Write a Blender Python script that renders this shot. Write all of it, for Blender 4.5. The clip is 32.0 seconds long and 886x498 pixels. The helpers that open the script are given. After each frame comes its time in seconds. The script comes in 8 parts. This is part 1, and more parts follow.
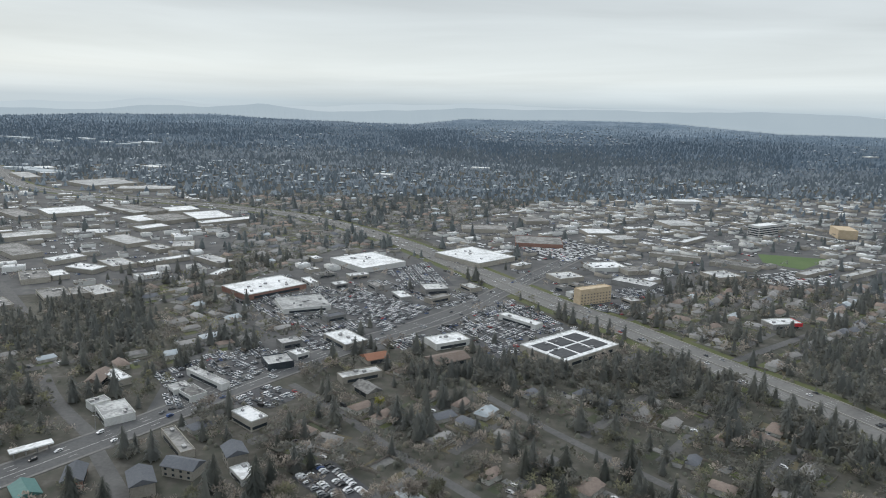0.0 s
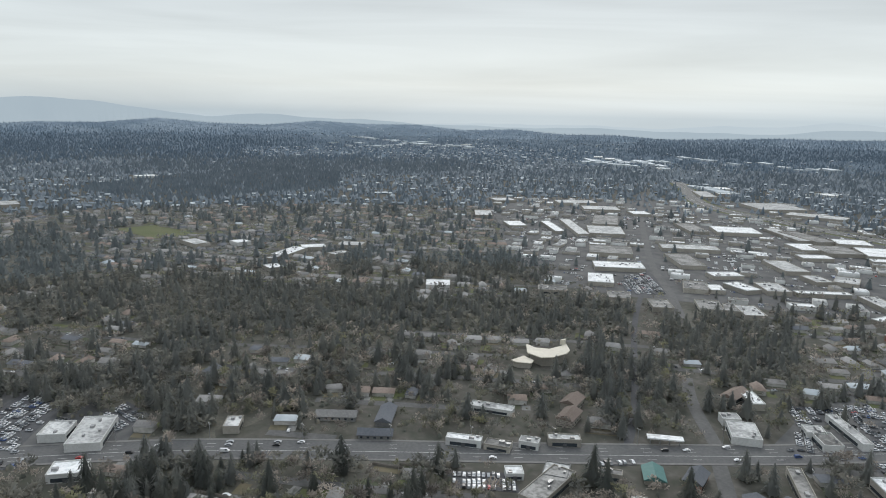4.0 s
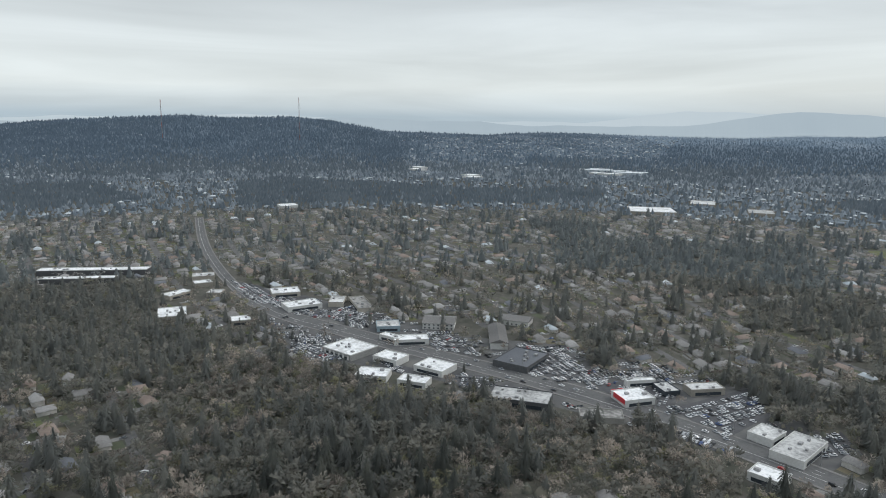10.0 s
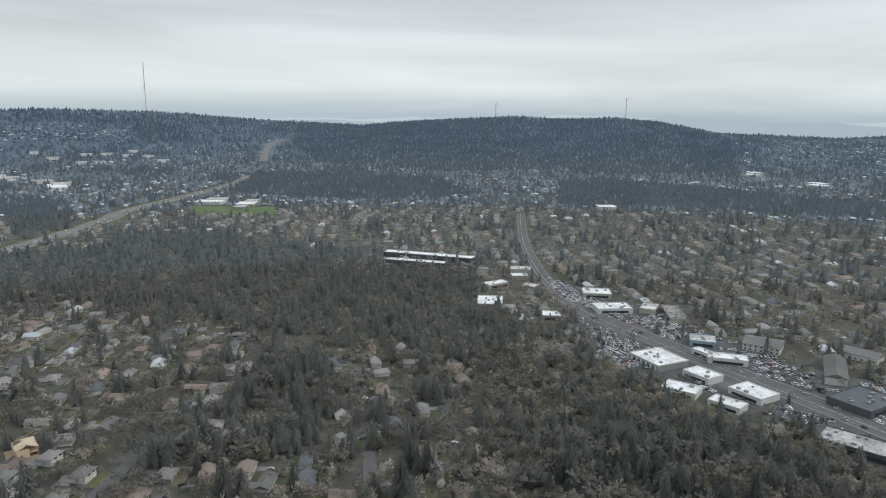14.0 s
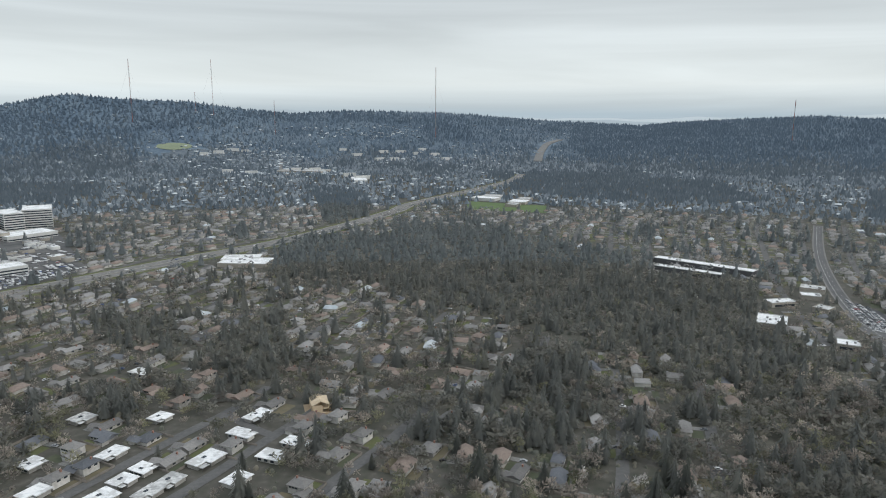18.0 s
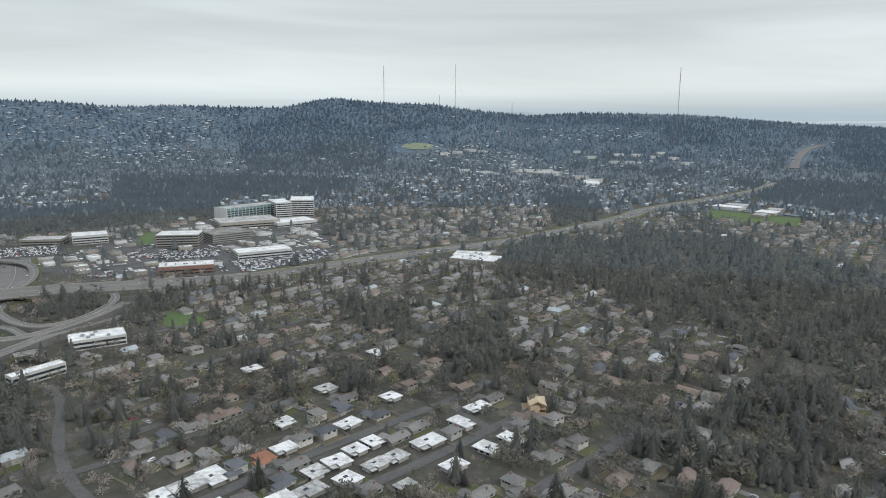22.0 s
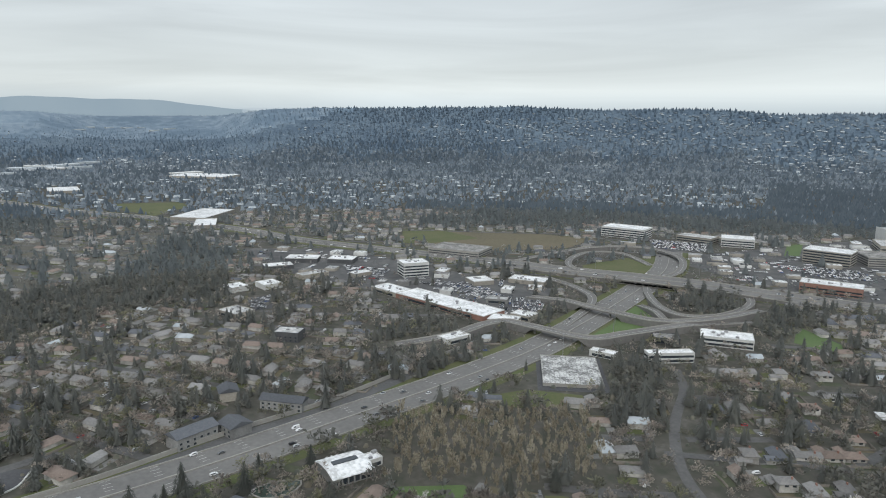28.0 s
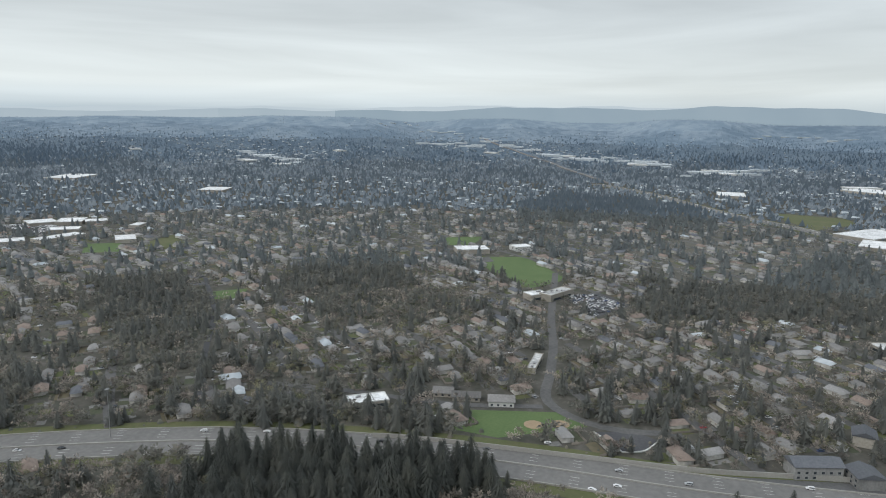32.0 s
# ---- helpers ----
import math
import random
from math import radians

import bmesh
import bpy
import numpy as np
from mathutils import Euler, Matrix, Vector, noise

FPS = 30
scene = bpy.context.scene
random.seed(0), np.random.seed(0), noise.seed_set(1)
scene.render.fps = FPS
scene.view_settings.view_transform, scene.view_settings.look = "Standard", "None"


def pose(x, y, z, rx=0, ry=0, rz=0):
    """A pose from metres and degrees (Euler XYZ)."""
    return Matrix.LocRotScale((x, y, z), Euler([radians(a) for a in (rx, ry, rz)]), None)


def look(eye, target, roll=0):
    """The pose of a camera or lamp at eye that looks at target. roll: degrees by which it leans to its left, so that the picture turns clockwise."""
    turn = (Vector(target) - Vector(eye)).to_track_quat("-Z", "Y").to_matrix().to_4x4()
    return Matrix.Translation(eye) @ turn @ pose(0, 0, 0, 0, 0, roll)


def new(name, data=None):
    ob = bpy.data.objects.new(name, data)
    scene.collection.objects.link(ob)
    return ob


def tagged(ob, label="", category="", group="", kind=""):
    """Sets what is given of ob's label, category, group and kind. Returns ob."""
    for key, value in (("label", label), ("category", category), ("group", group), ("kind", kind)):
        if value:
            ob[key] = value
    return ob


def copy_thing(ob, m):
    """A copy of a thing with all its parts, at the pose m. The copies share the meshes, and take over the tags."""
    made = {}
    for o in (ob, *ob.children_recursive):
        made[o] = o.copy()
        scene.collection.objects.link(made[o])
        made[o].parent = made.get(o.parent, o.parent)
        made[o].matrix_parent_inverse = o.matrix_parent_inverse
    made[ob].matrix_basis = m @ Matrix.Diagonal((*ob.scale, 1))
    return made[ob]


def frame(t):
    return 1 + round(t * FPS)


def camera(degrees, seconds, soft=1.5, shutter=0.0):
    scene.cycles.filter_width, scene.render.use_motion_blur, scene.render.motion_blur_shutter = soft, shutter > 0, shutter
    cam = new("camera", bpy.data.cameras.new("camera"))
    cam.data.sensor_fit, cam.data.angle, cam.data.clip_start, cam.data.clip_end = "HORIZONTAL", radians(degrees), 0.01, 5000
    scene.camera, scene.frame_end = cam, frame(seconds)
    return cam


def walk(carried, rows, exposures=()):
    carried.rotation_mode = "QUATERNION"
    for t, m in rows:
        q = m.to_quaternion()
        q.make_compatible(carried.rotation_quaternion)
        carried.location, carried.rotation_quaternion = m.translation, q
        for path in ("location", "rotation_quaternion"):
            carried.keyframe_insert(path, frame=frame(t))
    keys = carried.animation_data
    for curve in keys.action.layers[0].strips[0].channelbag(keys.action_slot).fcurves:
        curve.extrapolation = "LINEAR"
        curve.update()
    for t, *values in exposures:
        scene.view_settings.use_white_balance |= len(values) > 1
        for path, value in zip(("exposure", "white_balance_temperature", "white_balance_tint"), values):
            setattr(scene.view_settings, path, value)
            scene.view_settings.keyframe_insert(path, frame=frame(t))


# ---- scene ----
cam = camera(65.5, 32.0, soft=1.0)
EYE = 200.0  # a drone that hovers and turns where it is
ROWS = [
    (0.0, 5.76, -11.72, -1.73),
    (0.5, 13.16, -11.63, -1.60),
    (1.0, 20.04, -11.53, -1.51),
    (1.5, 26.95, -11.41, -1.49),
    (2.0, 33.99, -11.32, -1.43),
    (2.5, 40.37, -11.23, -1.34),
    (3.0, 46.29, -11.19, -1.29),
    (3.5, 52.05, -11.12, -1.24),
    (5.5, 74.80, -11.02, -1.07),
    (6.0, 80.30, -11.03, -1.04),
    (6.5, 85.58, -11.02, -0.96),
    (7.0, 90.42, -10.98, -0.97),
    (7.5, 94.85, -10.97, -0.96),
    (8.0, 99.14, -10.94, -0.87),
    (8.5, 103.52, -10.90, -0.80),
    (9.0, 107.62, -10.88, -0.77),
    (9.5, 111.43, -10.84, -0.67),
    (10.0, 115.41, -10.84, -0.67),
    (10.5, 119.61, -10.87, -0.78),
    (11.0, 123.28, -10.86, -0.74),
    (11.5, 126.29, -10.86, -0.63),
    (12.0, 129.65, -10.89, -0.66),
    (12.5, 132.51, -10.95, -0.58),
    (13.0, 135.27, -10.96, -0.52),
    (13.5, 138.27, -10.99, -0.48),
    (14.0, 141.60, -11.02, -0.50),
    (14.5, 145.10, -11.07, -0.45),
    (15.0, 148.89, -11.07, -0.42),
    (15.5, 152.16, -11.09, -0.39),
    (17.5, 161.60, -11.11, -0.26),
    (18.0, 163.91, -11.13, -0.23),
    (18.5, 165.95, -11.12, -0.23),
    (19.0, 167.71, -11.10, -0.23),
    (19.5, 168.85, -11.10, -0.23),
    (20.0, 169.73, -11.11, -0.17),
    (20.5, 172.34, -11.13, -0.08),
    (21.0, 175.82, -11.07, -0.13),
    (21.5, 179.30, -11.07, -0.17),
    (22.0, 183.01, -11.03, -0.24),
    (22.5, 186.76, -11.00, -0.25),
    (23.0, 190.70, -10.98, -0.24),
    (23.5, 195.08, -10.95, -0.27),
    (24.0, 199.67, -10.93, -0.25),
    (24.5, 204.15, -10.89, -0.31),
    (26.5, 219.98, -10.84, -0.52),
    (27.0, 224.29, -10.82, -0.49),
    (27.5, 229.07, -10.80, -0.52),
    (28.0, 234.05, -10.78, -0.61),
    (28.5, 239.10, -10.78, -0.68),
    (29.0, 244.38, -10.78, -0.74),
    (29.5, 249.97, -10.79, -0.79),
    (30.0, 255.82, -10.84, -0.86),
    (30.5, 262.09, -10.86, -0.92),
    (31.0, 269.15, -10.86, -0.91),
    (31.5, 277.23, -10.84, -0.97),
    (32.0, 285.75, -10.81, -1.03),
]
walk(cam, [(t, pose(0, 0, EYE, 90 + pitch, roll, yaw)) for t, yaw, pitch, roll in ROWS])

# ---- sky and light: a bright overcast, cloud streaks, soft sun behind it ----
SUN_UP, SUN_YAW = 38.0, 50.0
world = bpy.data.worlds.new("overcast")
scene.world = world
world.use_nodes = True
wn, wl = world.node_tree.nodes, world.node_tree.links
wn.clear()


def wnode(kind, **values):
    n = wn.new(kind)
    for key, value in values.items():
        n.inputs[key].default_value = value
    return n


coord = wnode("ShaderNodeTexCoord")
split = wnode("ShaderNodeSeparateXYZ")
wl.new(coord.outputs["Generated"], split.inputs[0])
ramp = wnode("ShaderNodeValToRGB")
ramp.color_ramp.elements[0].position, ramp.color_ramp.elements[0].color = 0.0, (0.47, 0.58, 0.66, 1)
ramp.color_ramp.elements[1].position, ramp.color_ramp.elements[1].color = 1.0, (0.94, 1.03, 1.13, 1)
for place, colour in ((0.012, (0.60, 0.69, 0.745, 1)), (0.04, (0.75, 0.81, 0.825, 1)), (0.08, (0.72, 0.775, 0.79, 1)), (0.2, (0.61, 0.66, 0.685, 1)), (0.36, (0.64, 0.695, 0.73, 1)), (0.65, (0.80, 0.875, 0.945, 1))):
    ramp.color_ramp.elements.new(place).color = colour
wl.new(split.outputs["Z"], ramp.inputs["Fac"])
# streaks: cloud bands drawn out along the horizon, a little tilted
turned = wn.new("ShaderNodeMapping")
turned.inputs["Rotation"].default_value = (radians(3), radians(-2), radians(35))
turned.inputs["Scale"].default_value = (1.0, 1.5, 15.0)
wl.new(coord.outputs["Generated"], turned.inputs["Vector"])
cloud = wnode("ShaderNodeTexNoise", Scale=1.15, Detail=7.0, Roughness=0.5, Distortion=0.6)
wl.new(turned.outputs[0], cloud.inputs["Vector"])
bright = wn.new("ShaderNodeMapRange")
bright.inputs["From Min"].default_value, bright.inputs["From Max"].default_value = 0.3, 0.7
bright.inputs["To Min"].default_value, bright.inputs["To Max"].default_value = 0.87, 1.15
wl.new(cloud.outputs["Fac"], bright.inputs["Value"])
deckcol = wn.new("ShaderNodeVectorMath")
deckcol.operation = "SCALE"
wl.new(ramp.outputs["Color"], deckcol.inputs[0])
wl.new(bright.outputs[0], deckcol.inputs["Scale"])
air = wn.new("ShaderNodeTexSky")
air.sky_type, air.sun_disc = "NISHITA", False
air.sun_elevation, air.sun_rotation = radians(SUN_UP), radians(-SUN_YAW)
back_air, back_deck, both, out = (wn.new(k) for k in ("ShaderNodeBackground", "ShaderNodeBackground", "ShaderNodeMixShader", "ShaderNodeOutputWorld"))
back_air.inputs["Strength"].default_value, back_deck.inputs["Strength"].default_value = 0.1, 1.0
both.inputs[0].default_value = 0.9
wl.new(air.outputs[0], back_air.inputs["Color"])
wl.new(deckcol.outputs[0], back_deck.inputs["Color"])
wl.new(back_air.outputs[0], both.inputs[1])
wl.new(back_deck.outputs[0], both.inputs[2])
wl.new(both.outputs[0], out.inputs[0])
lamp = bpy.data.lights.new("sun", "SUN")
lamp.energy, lamp.angle, lamp.color = 1.1, radians(25), (1.0, 0.97, 0.92)
sun = new("sun", lamp)
sun.matrix_world = look((0, 0, 0), (math.sin(radians(SUN_YAW)), -math.cos(radians(SUN_YAW)), -math.tan(radians(SUN_UP))))


# ---- materials ----
def material(name, one, two, rough=0.85, big=0.02, small=0.6, bump=0.0, metal=0.0, vary=0.0, three=None, emit=0.0, thin=0.0, span=(0.36, 0.54, 0.68)):
    """Two (or three) colours mixed by noise at two scales (per metre), with an optional bump and a shift from object to object."""
    m = bpy.data.materials.new(name)
    m.use_nodes = True
    n, l = m.node_tree.nodes, m.node_tree.links
    p = n["Principled BSDF"]
    p.inputs["Roughness"].default_value, p.inputs["Metallic"].default_value = rough, metal
    geo = n.new("ShaderNodeNewGeometry")
    a, b = n.new("ShaderNodeTexNoise"), n.new("ShaderNodeTexNoise")
    for tex, scale in ((a, big), (b, small)):
        tex.inputs["Scale"].default_value, tex.inputs["Detail"].default_value = scale, 4.0
        l.new(geo.outputs["Position"], tex.inputs["Vector"])
    mix = n.new("ShaderNodeMath")
    mix.operation = "ADD"
    l.new(a.outputs["Fac"], mix.inputs[0])
    l.new(b.outputs["Fac"], mix.inputs[1])
    ramp = n.new("ShaderNodeValToRGB")
    e = ramp.color_ramp.elements
    e[0].position, e[0].color = span[0], (*one, 1)
    e[1].position, e[1].color = 0.64, (*two, 1)
    if three:
        e[1].position = span[1]
        e.new(span[2]).color = (*three, 1)
    half = n.new("ShaderNodeMath")
    half.operation, half.inputs[1].default_value = "MULTIPLY", 0.5
    l.new(mix.outputs[0], half.inputs[0])
    l.new(half.outputs[0], ramp.inputs["Fac"])
    colour = ramp.outputs["Color"]
    if vary:
        info, hue, span = n.new("ShaderNodeObjectInfo"), n.new("ShaderNodeHueSaturation"), n.new("ShaderNodeMapRange")
        span.inputs["To Min"].default_value, span.inputs["To Max"].default_value = 1 - vary, 1 + vary
        l.new(info.outputs["Random"], span.inputs["Value"])
        l.new(span.outputs[0], hue.inputs["Value"])
        l.new(colour, hue.inputs["Color"])
        colour = hue.outputs["Color"]
    l.new(colour, p.inputs["Base Color"])
    if emit:
        l.new(colour, p.inputs["Emission Color"])
        p.inputs["Emission Strength"].default_value = emit
        p.inputs["Base Color"].default_value = (0, 0, 0, 1)
        l.remove(p.inputs["Base Color"].links[0])
    if bump:
        k = n.new("ShaderNodeBump")
        k.inputs["Strength"].default_value, k.inputs["Distance"].default_value = bump, 0.1
        l.new(b.outputs["Fac"], k.inputs["Height"])
        l.new(k.outputs[0], p.inputs["Normal"])
    if thin:
        # twigs and needles let light through
        glow, both_sides = n.new("ShaderNodeBsdfTranslucent"), n.new("ShaderNodeMixShader")
        l.new(colour, glow.inputs["Color"])
        both_sides.inputs[0].default_value = thin
        l.new(p.outputs[0], both_sides.inputs[1])
        l.new(glow.outputs[0], both_sides.inputs[2])
        l.new(both_sides.outputs[0], n["Material Output"].inputs["Surface"])
    return m


